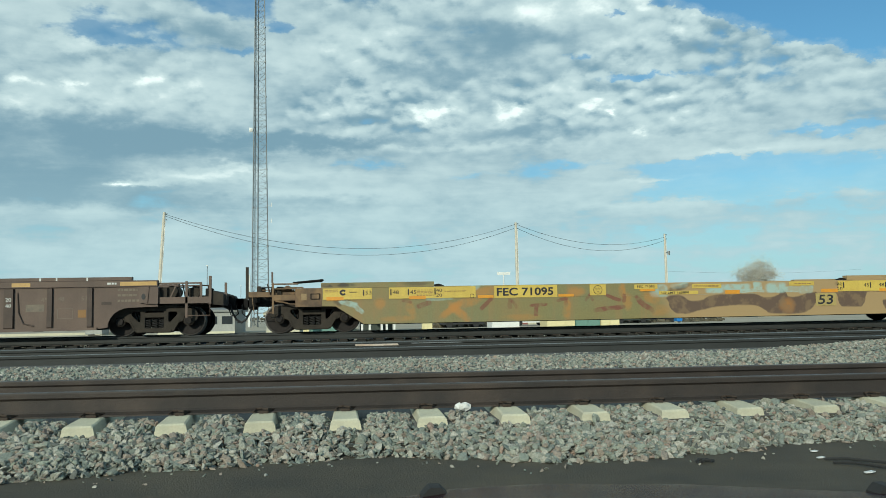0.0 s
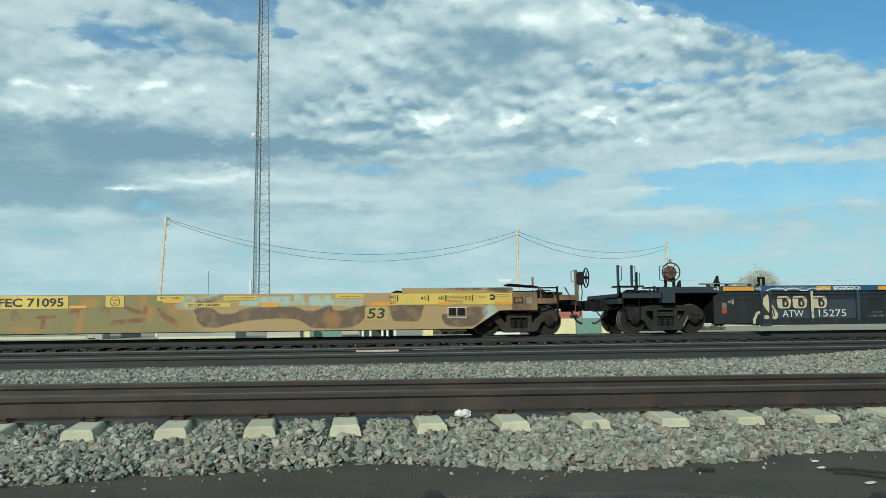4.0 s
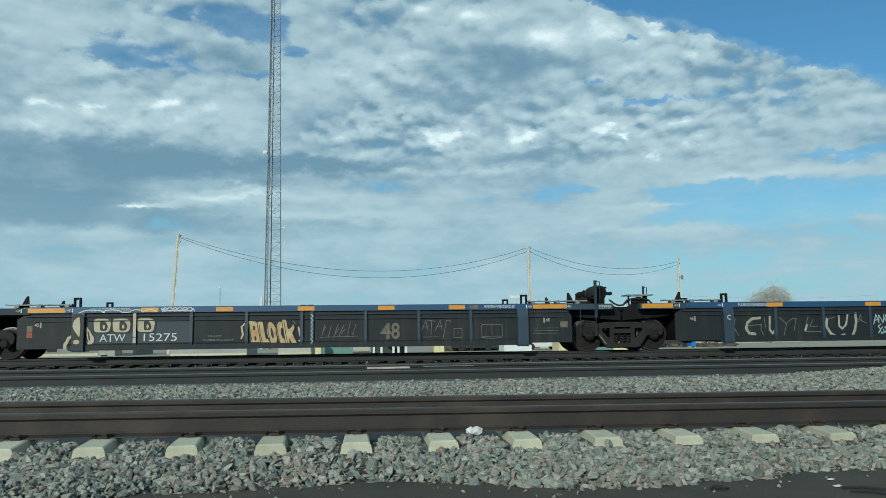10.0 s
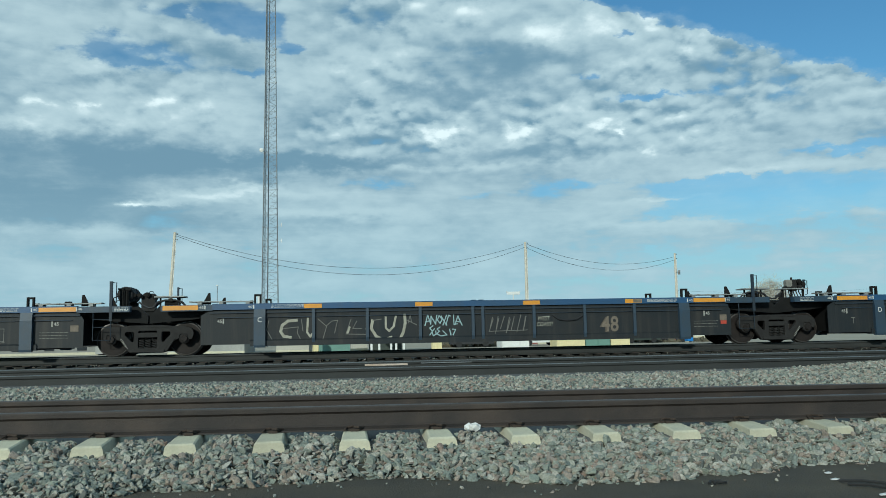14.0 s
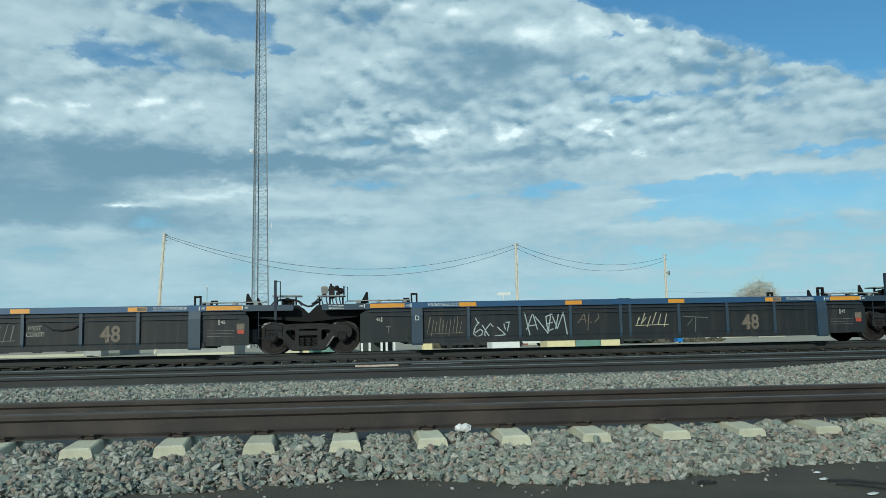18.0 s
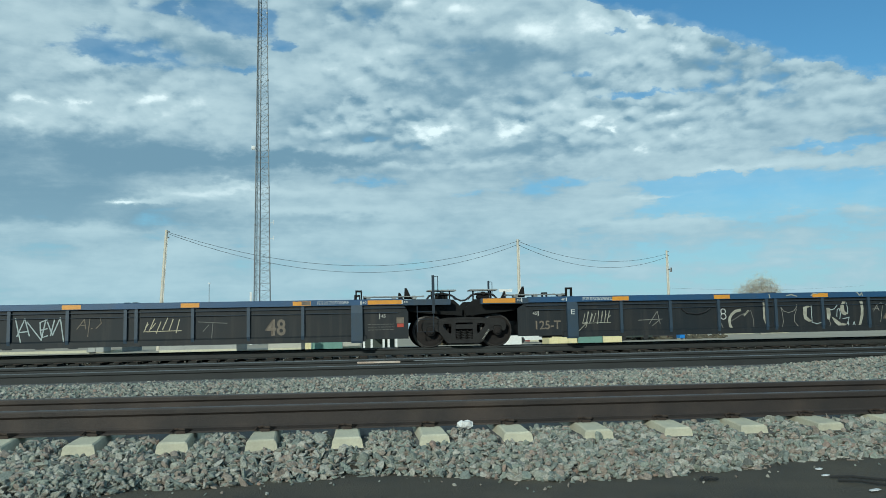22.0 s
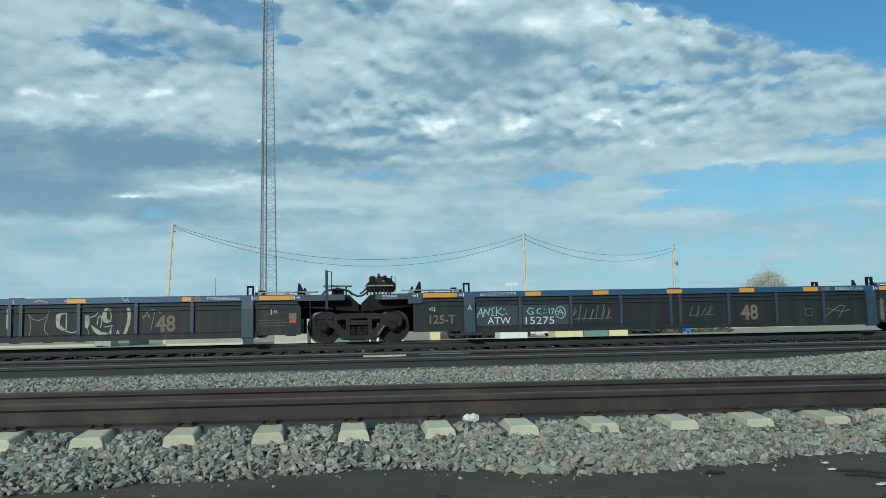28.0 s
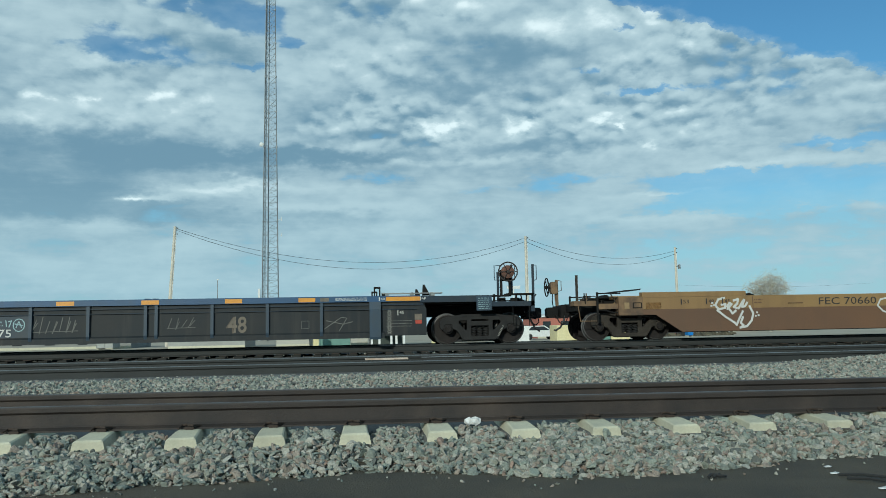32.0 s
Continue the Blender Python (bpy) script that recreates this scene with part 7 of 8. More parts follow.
    for k, (ch, u0, u1, z0, z1) in enumerate((("B", -1.50, -1.22, 0.31, 0.95), ("L", -1.24, -1.00, 0.32, 0.94), ("O", -1.03, -0.78, 0.34, 0.93), ("C", -0.78, -0.59, 0.33, 0.93), ("K", -0.59, -0.31, 0.31, 0.98))):
        fat_letter(a, ch, u0, u1, z0, z1, M_gold, yg - 0.007 * k, 0.03, "tan and cream sprayed letter with black outline")
    lines(a, [[(-1.60, 0.90), (-1.70, 0.80), (-1.66, 0.60), (-1.70, 0.50)], [(-0.22, 0.78), (-0.17, 0.56), (-0.10, 0.48), (-0.2, 0.42)]], M_cream, 0.045)
    lines(a, [[(-1.50, 0.99), (-1.1, 1.0)], [(-1.0, 1.0), (-0.75, 0.99)], [(-0.6, 1.0), (-0.38, 0.98), (-0.3, 0.86)]], M_grey48, 0.018)
    lines(a, [[(0.105 + 0.06 * (k % 2), 1.12 - 0.055 * k) for k in range(15)]], M_teal, 0.022, "pale blue zigzag on a post", -1.503)
    scrawl(a, 0.35, 1.35, 0.45, 0.92, M_faint, 6, 0.018, yg, 5)
    lines(a, [[(3.05, 0.66), (3.16, 0.92), (3.22, 0.66)], [(3.08, 0.75), (3.22, 0.75)], [(3.2, 0.93), (3.42, 0.90)], [(3.32, 0.92), (3.30, 0.55)], [(3.42, 0.66), (3.55, 0.92), (3.60, 0.66)],
              [(3.45, 0.76), (3.60, 0.76)], [(3.62, 0.42), (3.72, 0.92), (3.85, 0.90)]], M_faint, 0.018)
    lines(a, [[(3.92, 0.70), (4.14, 0.70), (4.14, 0.46), (3.92, 0.46), (3.92, 0.70)], [(4.03, 0.62), (4.03, 0.54)], [(3.1, 0.48), (3.5, 0.48)]], M_faint, 0.016)
    lines(a, [[(4.68, 0.80), (5.24, 0.80), (5.24, 0.48), (4.68, 0.48), (4.68, 0.80)], [(4.96, 0.80), (4.96, 0.50)], [(4.66, 0.46), (4.96, 0.41), (5.26, 0.46)]], M_faint, 0.016)
    # second unit: pale broad letters, a teal tag, a hanging hose
    lines(b, [[(-4.84, 0.90), (-5.07, 0.88), (-5.22, 0.77), (-5.26, 0.61), (-5.18, 0.48), (-5.00, 0.45)], [(-2.84, 0.86), (-2.88, 0.65), (-2.75, 0.44), (-2.57, 0.34), (-2.34, 0.40)], [(-1.98, 1.00), (-1.97, 0.77), (-2.02, 0.54), (-2.12, 0.34)]], M_pale, 0.075, "pale broad sprayed strokes")
    lines(b, [[(-4.55, 0.94), (-4.57, 0.58), (-4.49, 0.46)], [(-4.40, 0.94), (-4.40, 0.58), (-4.49, 0.46)], [(-2.49, 0.94), (-2.49, 0.65), (-2.40, 0.57), (-2.28, 0.69), (-2.22, 0.96)], [(-3.45, 0.69), (-3.51, 0.54)]], M_pale, 0.055, "pale broad sprayed strokes")
    lines(b, [[(-5.22, 0.68), (-4.80, 0.72), (-4.83, 0.57), (-4.75, 0.41)], [(-4.72, 0.92), (-4.68, 0.61)], [(-4.28, 0.92), (-4.06, 0.72), (-4.17, 0.35)], [(-4.06, 0.74), (-3.92, 0.86), (-3.77, 0.88), (-3.85, 0.54)], [(-3.42, 0.89), (-3.55, 0.51), (-2.98, 0.49), (-3.03, 0.65)], [(-3.26, 0.85), (-3.37, 0.65), (-3.14, 0.65)], [(-5.57, 0.89), (-5.62, 0.65), (-5.49, 0.41)], [(-1.89, 0.77), (-1.83, 1.00), (-1.80, 0.79)], [(-1.92, 0.85), (-1.66, 0.72)], [(-2.84, 0.86), (-2.61, 0.89)]], M_faint, 0.020)
    lines(b, [[(-1.44, 0.69), (-1.36, 0.98), (-1.28, 0.73)], [(-1.42, 0.80), (-1.30, 0.82)], [(-1.28, 0.75), (-1.27, 0.95), (-1.15, 0.73), (-1.11, 0.99)], [(-1.05, 0.96), (-1.10, 0.84), (-1.03, 0.75), (-0.97, 0.85), (-1.04, 0.95)], [(-1.00, 0.95), (-0.85, 0.70)], [(-0.95, 0.70), (-0.85, 0.97)], [(-0.87, 0.70), (-0.79, 0.98), (-0.75, 0.94)], [(-0.66, 0.99), (-0.65, 0.71), (-0.56, 0.73)], [(-0.63, 0.70), (-0.54, 0.94), (-0.43, 0.69)], [(-0.60, 0.80), (-0.46, 0.77)]], M_teal, 0.028, "pale teal sprayed tag")
    lines(b, [[(-1.22, 0.69), (-1.31, 0.63), (-1.24, 0.54), (-1.31, 0.44)], [(-1.18, 0.61), (-1.25, 0.53), (-1.22, 0.42), (-1.14, 0.46), (-1.15, 0.55)], [(-1.03, 0.65), (-1.11, 0.60), (-1.05, 0.54), (-1.12, 0.47), (-1.01, 0.41), (-0.85, 0.44), (-0.96, 0.55)], [(-0.77, 0.58), (-0.74, 0.43)], [(-0.70, 0.59), (-0.61, 0.58), (-0.68, 0.43)]],
          M_teal, 0.028, "pale teal sprayed tag")
    scrawl(b, 0.3, 1.36, 0.45, 0.95, M_faint, 16, 0.022, yg, 6)
    lettering("lettering", "WEST", 1.66, 0.78, 0.34, 0.12, M_pale, b, yg, "thin pale handwriting", slant=0.15)
    lettering("lettering", "COAST!", 1.63, 0.62, 0.44, 0.12, M_pale, b, yg, "thin pale handwriting", slant=0.15)
    part("hanging_hose", Geo().path([(2.05, -1.46, 0.93), (2.25, -1.47, 0.80), (2.5, -1.47, 0.77), (2.75, -1.47, 0.80), (2.95, -1.46, 0.92)], 0.022, 6), M_ink, b, "black hanging air hose")
    # third unit: thin white tags
    scrawl(c, -5.52, -4.55, 0.42, 0.98, M_grey48, 24, 0.016, yg, 9)
    lines(c, [[(-4.20, 0.89), (-4.14, 0.78)], [(-4.10, 0.78), (-4.21, 0.66), (-4.26, 0.48), (-4.18, 0.38), (-4.04, 0.44), (-4.01, 0.54), (-4.08, 0.59), (-4.21, 0.50)], [(-4.02, 0.70), (-3.84, 0.40)], [(-3.72, 0.65), (-3.79, 0.74), (-3.93, 0.58), (-3.96, 0.44), (-3.89, 0.32), (-3.66, 0.40), (-3.38, 0.43), (-3.60, 0.64)], [(-3.42, 0.72), (-3.38, 0.57)], [(-3.36, 0.76), (-3.27, 0.77), (-3.33, 0.53)]],
          M_chalk, 0.028, "white sprayed tag")
    lines(c, [[(-2.84, 1.01), (-2.69, 0.35)], [(-2.79, 0.56), (-2.61, 1.00), (-2.49, 0.56)], [(-2.76, 0.65), (-2.51, 0.68)], [(-2.55, 0.91), (-2.20, 0.45), (-2.10, 0.98)], [(-2.06, 0.97), (-2.24, 0.90), (-2.23, 0.70), (-2.06, 0.74)], [(-2.23, 0.70), (-2.19, 0.51), (-2.05, 0.56)], [(-2.06, 0.91), (-1.93, 0.57), (-1.75, 1.01), (-1.65, 0.36)], [(-1.89, 0.96), (-1.98, 0.56)]],
          M_chalk, 0.030, "white sprayed capital letters")
    lines(c, [[(-1.34, 0.71), (-1.16, 0.96), (-1.12, 0.71)], [(-1.26, 0.80), (-1.13, 0.81)], [(-1.02, 0.99), (-1.07, 0.52)], [(-0.99, 0.72), (-0.96, 0.72)], [(-0.77, 0.99), (-0.74, 0.85), (-0.87, 0.72)]], M_grey48, 0.022)
    scrawl(c, 0.30, 1.26, 0.56, 0.96, M_cream, 27, 0.022, yg, 5, "thin cream sprayed scrawl")
    lines(c, [[(1.68, 0.84), (2.42, 0.79)], [(2.06, 0.81), (2.03, 0.41)], [(1.96, 0.76), (1.81, 0.59)]], M_faint, 0.02)
    lettering("lettering", "T", -6.62, 0.54, 0.12, 0.18, M_faint, c, yg)
    # fourth unit
    lettering("lettering", "125-T", -6.82, 0.46, 0.70, 0.24, M_grey48, d, yg, "worn grey stencil", fat=0.02)
    scrawl(d, -5.50, -4.70, 0.55, 0.98, M_pale, 34, 0.018, yg, 7)
    lines(d, [[(-5.72, 0.30), (-5.38, 0.62)], [(-5.50, 0.60), (-5.36, 0.64), (-5.42, 0.48)]], M_pale, 0.018)
    lines(d, [[(-3.6, 0.55), (-3.35, 0.90), (-3.28, 0.55)], [(-3.9, 0.66), (-3.2, 0.68)], [(-3.5, 0.5), (-3.3, 0.66)]], M_greymark, 0.018)
    part("hanging_hose", Geo().path([(-2.65, -1.46, 0.96), (-2.5, -1.47, 0.84), (-2.2, -1.47, 0.80), (-1.95, -1.47, 0.86), (-1.8, -1.46, 0.96)], 0.022, 6), M_ink, d, "black hanging air hose")
    lines(d, [arc(-1.42, 0.86, 0.07, 0.07, 0, 360), arc(-1.42, 0.72, 0.08, 0.08, 0, 360)], M_white, 0.022)
    lines(d, [[(-0.91, 0.89), (-1.05, 0.86), (-1.16, 0.78), (-1.23, 0.68), (-1.25, 0.58), (-1.23, 0.46), (-1.17, 0.36), (-1.06, 0.29), (-0.92, 0.28), (-0.80, 0.34)]], M_pale, 0.075, "pale broad sprayed strokes")
    for pts in ([(-0.23, 1.13), (-0.11, 1.17), (-0.08, 0.85), (-0.10, 0.48), (-0.17, 0.46), (-0.23, 0.63)],
                [(0.98, 0.93), (1.10, 0.98), (1.25, 0.97), (1.10, 0.91), (1.07, 0.68), (1.23, 0.54), (1.13, 0.52), (1.00, 0.60), (0.97, 0.77)],
                [(1.69, 0.91), (1.79, 0.90), (1.81, 0.72), (1.76, 0.55), (1.69, 0.60)],
                [(1.83, 0.66), (1.97, 0.57), (2.10, 0.47), (2.30, 0.44), (2.19, 0.37), (2.03, 0.39), (1.91, 0.49)],
                [(2.19, 1.08), (2.28, 1.08), (2.22, 0.95), (2.24, 0.81), (2.33, 0.73), (2.24, 0.69), (2.15, 0.72), (2.11, 0.84), (2.13, 0.98)],
                [(2.72, 1.08), (2.81, 1.08), (2.83, 0.88), (2.81, 0.66), (2.72, 0.40), (2.65, 0.28), (2.60, 0.29), (2.68, 0.50), (2.73, 0.69), (2.75, 0.88)]):
        patch("painted_shape", pts, M_pale, d, yg, "pale worn sprayed letter stroke", 0.003)
    lines(d, [[(-0.67, 0.87), (-0.80, 0.74)]], M_pale, 0.05, "pale broad sprayed strokes")
    lines(d, [[(1.23, 0.98), (1.23, 0.51)], [(1.22, 0.51), (1.37, 0.46), (1.53, 0.50)], [(1.81, 0.85), (1.92, 0.87), (2.02, 0.97)], [(2.30, 1.06), (2.34, 0.89), (2.33, 0.73)], [(1.99, 0.66), (2.02, 0.85), (2.08, 0.89), (2.11, 0.74), (2.08, 0.59)], [(2.17, 0.59), (2.29, 0.61), (2.37, 0.63), (2.30, 0.44)], [(2.34, 0.50), (2.33, 0.33), (2.42, 0.35)], [(2.44, 0.32), (2.51, 0.50), (2.56, 0.32)], [(2.45, 0.39), (2.55, 0.39)]], M_chalk, 0.022, "thin white sprayed lines")
    lines(d, [[(0.31, 0.95), (0.40, 0.83), (0.54, 0.79), (0.70, 0.84), (0.78, 0.94), (0.79, 1.02)], [(0.31, 0.95), (0.35, 0.76), (0.36, 0.54), (0.31, 0.35)], [(0.78, 0.88), (0.71, 0.72), (0.70, 0.53), (0.81, 0.39), (0.90, 0.37)], [(0.90, 0.37), (0.82, 0.28)], [(1.76, 0.54), (1.79, 0.46), (1.73, 0.30)], [(3.11, 0.85), (3.30, 0.86)], [(3.14, 0.79), (3.24, 0.96), (3.31, 0.79)], [(3.42, 0.94), (3.37, 0.67), (3.33, 0.48)], [(3.26, 0.97), (3.37, 1.02), (3.51, 0.98), (3.60, 0.90)]], M_greymark, 0.018, "thin grey sprayed lines")
    lines(d, [[(0.46, 1.27), (0.60, 1.30), (0.78, 1.25)], [(2.62, 1.33), (2.70, 1.24), (2.76, 1.32), (2.78, 1.23)], [(-0.06, 1.32), (-0.04, 1.22)], [(1.2, 1.26), (1.28, 1.32), (1.42, 1.31)]], M_pale, 0.03, "pale sprayed marks on the top rail", -SIDE - 0.003)
    lines(d, [[(-1.20, 0.58), (-0.92, 0.74), (-0.60, 0.87), (-0.53, 0.62), (-0.53, 0.39), (-0.73, 0.29)], [(-1.46, 0.87), (-1.53, 0.61), (-1.40, 0.29)]], M_faint, 0.022)
    # last unit
    lettering("lettering", "125-T", -6.88, 0.50, 0.70, 0.24, M_grey48, e, yg, "worn grey stencil", fat=0.02)
    lines(e, [[(-5.59, 0.64), (-5.47, 0.90), (-5.43, 0.67)], [(-5.56, 0.75), (-5.41, 0.78)], [(-5.41, 0.66), (-5.37, 0.88), (-5.27, 0.71), (-5.24, 0.90)], [(-5.11, 0.92), (-5.20, 0.87), (-5.14, 0.79), (-5.20, 0.70), (-5.11, 0.70)], [(-5.04, 0.92), (-5.06, 0.68)], [(-4.90, 0.90), (-5.04, 0.79), (-4.88, 0.69)], [(-4.85, 0.86), (-4.82, 0.86)], [(-4.87, 0.72), (-4.85, 0.72)], [(-4.79, 0.74), (-4.76, 0.74)]], M_teal, 0.026, "pale teal sprayed tag")
    lettering("lettering", "ATW", -5.30, 0.46, 0.64, 0.19, M_white, e, yg - 0.004, "white reporting mark")
    lettering("lettering", "15275", -4.25, 0.44, 0.80, 0.20, M_white, e, yg - 0.004, "white car number")
    lines(e, [[(-4.01, 0.87), (-4.14, 0.88), (-4.20, 0.79), (-4.12, 0.70), (-4.01, 0.74), (-4.08, 0.79)], [(-3.81, 0.87), (-3.91, 0.84), (-3.93, 0.75), (-3.81, 0.71)], [(-3.72, 0.83), (-3.70, 0.83)], [(-3.75, 0.74), (-3.73, 0.74)], [(-3.68, 0.74), (-3.66, 0.74)], [(-3.59, 0.87), (-3.57, 0.72)], [(-3.53, 0.84), (-3.45, 0.86), (-3.51, 0.70)], [(-3.34, 0.68), (-3.27, 0.84), (-3.20, 0.68)], [(-3.37, 0.78), (-3.17, 0.73)]] + [arc(-3.27, 0.745, 0.14, 0.16, 0, 360)], M_teal, 0.024, "pale teal sprayed tag")
    scrawl(e, -2.98, -1.82, 0.50, 0.95, M_faint, 46, 0.022, yg, 6)
    scrawl(e, 0.4, 1.12, 0.55, 0.90, M_faint, 47, 0.018, yg, 3)
    lines(e, [[(3.85, 0.72), (4.05, 0.72), (4.05, 0.52), (3.85, 0.52), (3.85, 0.72)]], M_faint, 0.010)
    lines(e, [[(4.45, 0.5), (4.9, 0.8), (5.05, 0.78), (4.85, 0.45)], [(4.5, 0.72), (4.95, 0.62), (5.2, 0.68)]], M_faint, 0.02)
    lines(e, [[(6.12 + 0.10 * (k % 2), 1.0 - 0.05 * k) for k in range(14)], [(6.24 - 0.10 * (k % 2), 1.0 - 0.05 * k) for k in range(14)]], M_greymark, 0.014)
    small_words(e, 8.59, 8.91, 0.96, 1.29, 6, -1.512, M_teal, 0.5, 12)


paint_units(*BLOCK_UNITS)


# ---- beyond the tracks: tower, poles, buildings, trees ----
M_galv = mat("galvanised_steel", (0.24, 0.25, 0.25), 0.5, metal=0.6, scale=2, grain=20, bump=0.05)
M_pole = mat("weathered_pole_wood", (0.64, 0.59, 0.49), 0.9, second=(0.47, 0.43, 0.35), scale=1.2, grain=20, bump=0.3)
M_wire = mat("dark_cable", (0.03, 0.03, 0.035), 0.6, scale=3, bump=0.0)
M_beige = mat("beige_wall_panel", (0.46, 0.445, 0.38), 0.8, second=(0.40, 0.38, 0.33), scale=0.3, grain=6, bump=0.1)
M_greywall = mat("grey_concrete_wall", (0.27, 0.27, 0.25), 0.85, second=(0.20, 0.20, 0.19), scale=0.4, grain=6, bump=0.1)
M_palewall = mat("pale_grey_wall", (0.38, 0.38, 0.35), 0.85, second=(0.30, 0.30, 0.28), scale=0.4, grain=6, bump=0.1)
M_bright = mat("white_wall_panel", (0.74, 0.74, 0.71), 0.7, second=(0.66, 0.66, 0.63), scale=0.3, grain=6, bump=0.05)
M_paleyellow = mat("pale_yellow_block", (0.72, 0.64, 0.36), 0.8, second=(0.64, 0.56, 0.32), scale=0.5, grain=6, bump=0.1)
M_seagreen = mat("sea_green_panel", (0.15, 0.27, 0.22), 0.7, second=(0.12, 0.22, 0.19), scale=0.3, grain=6, bump=0.05)
M_darkglass = mat("dark_window", (0.03, 0.035, 0.04), 0.15, scale=1, bump=0.0)
M_bluebin = mat("blue_plastic", (0.03, 0.22, 0.62), 0.5, scale=2, bump=0.0)
M_redwall = mat("red_brick_wall", (0.42, 0.15, 0.11), 0.85, second=(0.36, 0.14, 0.10), scale=0.5, grain=8, bump=0.1)
M_redcar = mat("red_car_paint", (0.55, 0.05, 0.04), 0.3, scale=2, bump=0.0)
M_tyre = mat("tyre_rubber", (0.025, 0.025, 0.025), 0.9, scale=4)
M_bark = mat("grey_brown_bark", (0.50, 0.45, 0.37), 0.95, scale=2, grain=30, bump=0.4)
M_leaf = mat("budding_leaf", (0.66, 0.60, 0.40), 0.8, second=(0.56, 0.51, 0.34), scale=0.8, grain=8, bump=0.0, island=0.35)
M_scrub = mat("dry_scrub", (0.10, 0.085, 0.055), 0.95, second=(0.07, 0.065, 0.045), scale=0.6, grain=8, bump=0.3, island=0.4)


def lattice_tower(x, y, top):
    """Tall tapering lattice tower on three legs, with ladder and antennas."""
    base = bed_height(y)
    t = thing("lattice_tower", "tall grey steel lattice tower with antennas", "radio tower", pose(x, y, base))
    dirs = [(-1.0, -0.35), (-0.42, 0.95), (1.0, -0.30)]

    def leg(k, z):
        w = (2.42 - 0.0225 * z) / 2
        return (dirs[k][0] * w, dirs[k][1] * w, z)
    for k in range(3):
        part("leg", Geo().tube(leg(k, 0), leg(k, top), 0.085, 8, 0.05), M_galv, t)
    g = Geo()
    z, n = 0.0, 0
    while z < top - 1.0:
        h = 0.98 - 0.003 * z
        for k in range(3):
            q = (k + 1) % 3
            lo, hi = (k, q) if n % 2 else (q, k)
            g.tube(leg(k, z), leg(q, z), 0.018, 4)
            g.tube(leg(lo, z), leg(hi, min(z + h, top)), 0.022, 4)
            if n % 6 == 0:
                p = leg(k, z)
                g.tube((p[0], p[1], z - 0.10), (p[0], p[1], z + 0.10), 0.13, 6)
        z, n = z + h, n + 1
    tagged(part("bracing", g, M_galv, t), kind="stuff")
    g = Geo()
    for s in (-0.16, 0.16):
        g.tube((-0.62 + s, -0.1, 0.2), (-0.30 + s, -0.1, top - 1), 0.03, 4)
    for k in range(int(top / 0.6)):
        f = k * 0.6 / top
        g.tube((-0.78 + 0.32 * f, -0.1, 0.2 + k * 0.6), (-0.46 + 0.32 * f, -0.1, 0.2 + k * 0.6), 0.016, 4)
    part("ladder", g, M_galv, t)
    for z, s in ((17.5, 1), (15.2, 1), (28.5, -1), (53.5, 1)):
        w = (2.42 - 0.0225 * z) / 2
        g = Geo().tube((s * w * 0.9, -0.3, z), (s * (w + 0.6), -0.4, z), 0.035, 5).tube((s * (w + 0.6), -0.4, z - 0.25), (s * (w + 0.6), -0.4, z + (2.6 if z > 50 else 0.35)), 0.05, 6)
        part("antenna", g, M_bright if z < 50 else M_galv, t)
    for z in (28.5,):
        part("dish", Geo().lathe([(0.0, 0.05), (0.10, 0.30), (0.22, 0.32)], 14, (-1.25, -0.7, z)), M_bright, t, "small white dish")
    for k in range(3):
        f0, f1 = -1.02 + 0.11 * k, -0.22 + 0.045 * k
        part("feed_cable", Geo().tube((f0, -0.42 + 0.02 * k, 0.2), (f1 - 0.14, -0.18, top - 2), 0.025, 5), M_galv, t)
    part("cabinet", Geo().box(-1.75, -1.45, -0.3, 0.3, 0, 7.5, 0.04), M_bright, t, "white cable duct")
    return t


def utility_pole(x, y, height, r, label, can=False, lean=0.0):
    base = bed_height(y)
    p = thing("utility_pole", label, "utility pole", pose(x, y, base, 0, lean, 0))
    part("shaft", Geo().tube((0, 0, 0), (0, 0, height), r, 10, r * 0.72), M_pole, p, smooth=True)
    part("conduit", Geo().tube((r * 1.05, -r * 0.4, 0), (r * 0.85, -r * 0.3, height * 0.93), 0.04, 6), M_bright, p)
    for z in (height - 0.15, height - 0.75):
        part("insulator", Geo().tube((r, 0, z), (r + 0.12, 0, z), 0.06, 8), M_galv, p)
    if can:
        part("transformer", Geo().tube((r + 0.28, -0.15, height - 3.1), (r + 0.28, -0.15, height - 2.5), 0.17, 12).box(0, r + 0.2, -0.2, -0.1, height - 2.8, height - 2.7), M_galv, p)
    return p


def cable(a, b, sag, r=0.024):
    pts = []
    for k in range(25):
        f = k / 24
        p = Vector(a).lerp(Vector(b), f)
        pts.append((p.x, p.y, p.z - 4 * sag * f * (1 - f)))
    g = Geo()
    g.path(pts, r, 4)
    ob = part("overhead_cable", g, M_wire)
    return tagged(ob, "thin dark cable sagging between wooden poles", "cable", "overhead cables")


def low_building(x0, x1, y, height, wall, roof, label, openings=3, depth=8.0):
    b = thing("low_building", label, "building", pose(x0, y, bed_height(y)))
    w = x1 - x0
    part("wall", Geo().box(0, w, 0, depth, 0, height), wall, b)
    part("roof", Geo().section([(-0.3, height), (depth + 0.3, height), (depth + 0.3, height + 0.18), (depth / 2, height + 0.45), (-0.3, height + 0.18)], -0.25, w + 0.25), roof, b)
    for k in range(openings):
        u = w * (k + 0.5) / openings
        part("window", Geo().box(u - 0.45, u + 0.45, -0.04, 0.02, height * 0.45, height * 0.8), M_darkglass, b)
    part("base_course", Geo().box(-0.02, w + 0.02, -0.05, 0.0, 0, 0.25), M_concrete, b)
    return b


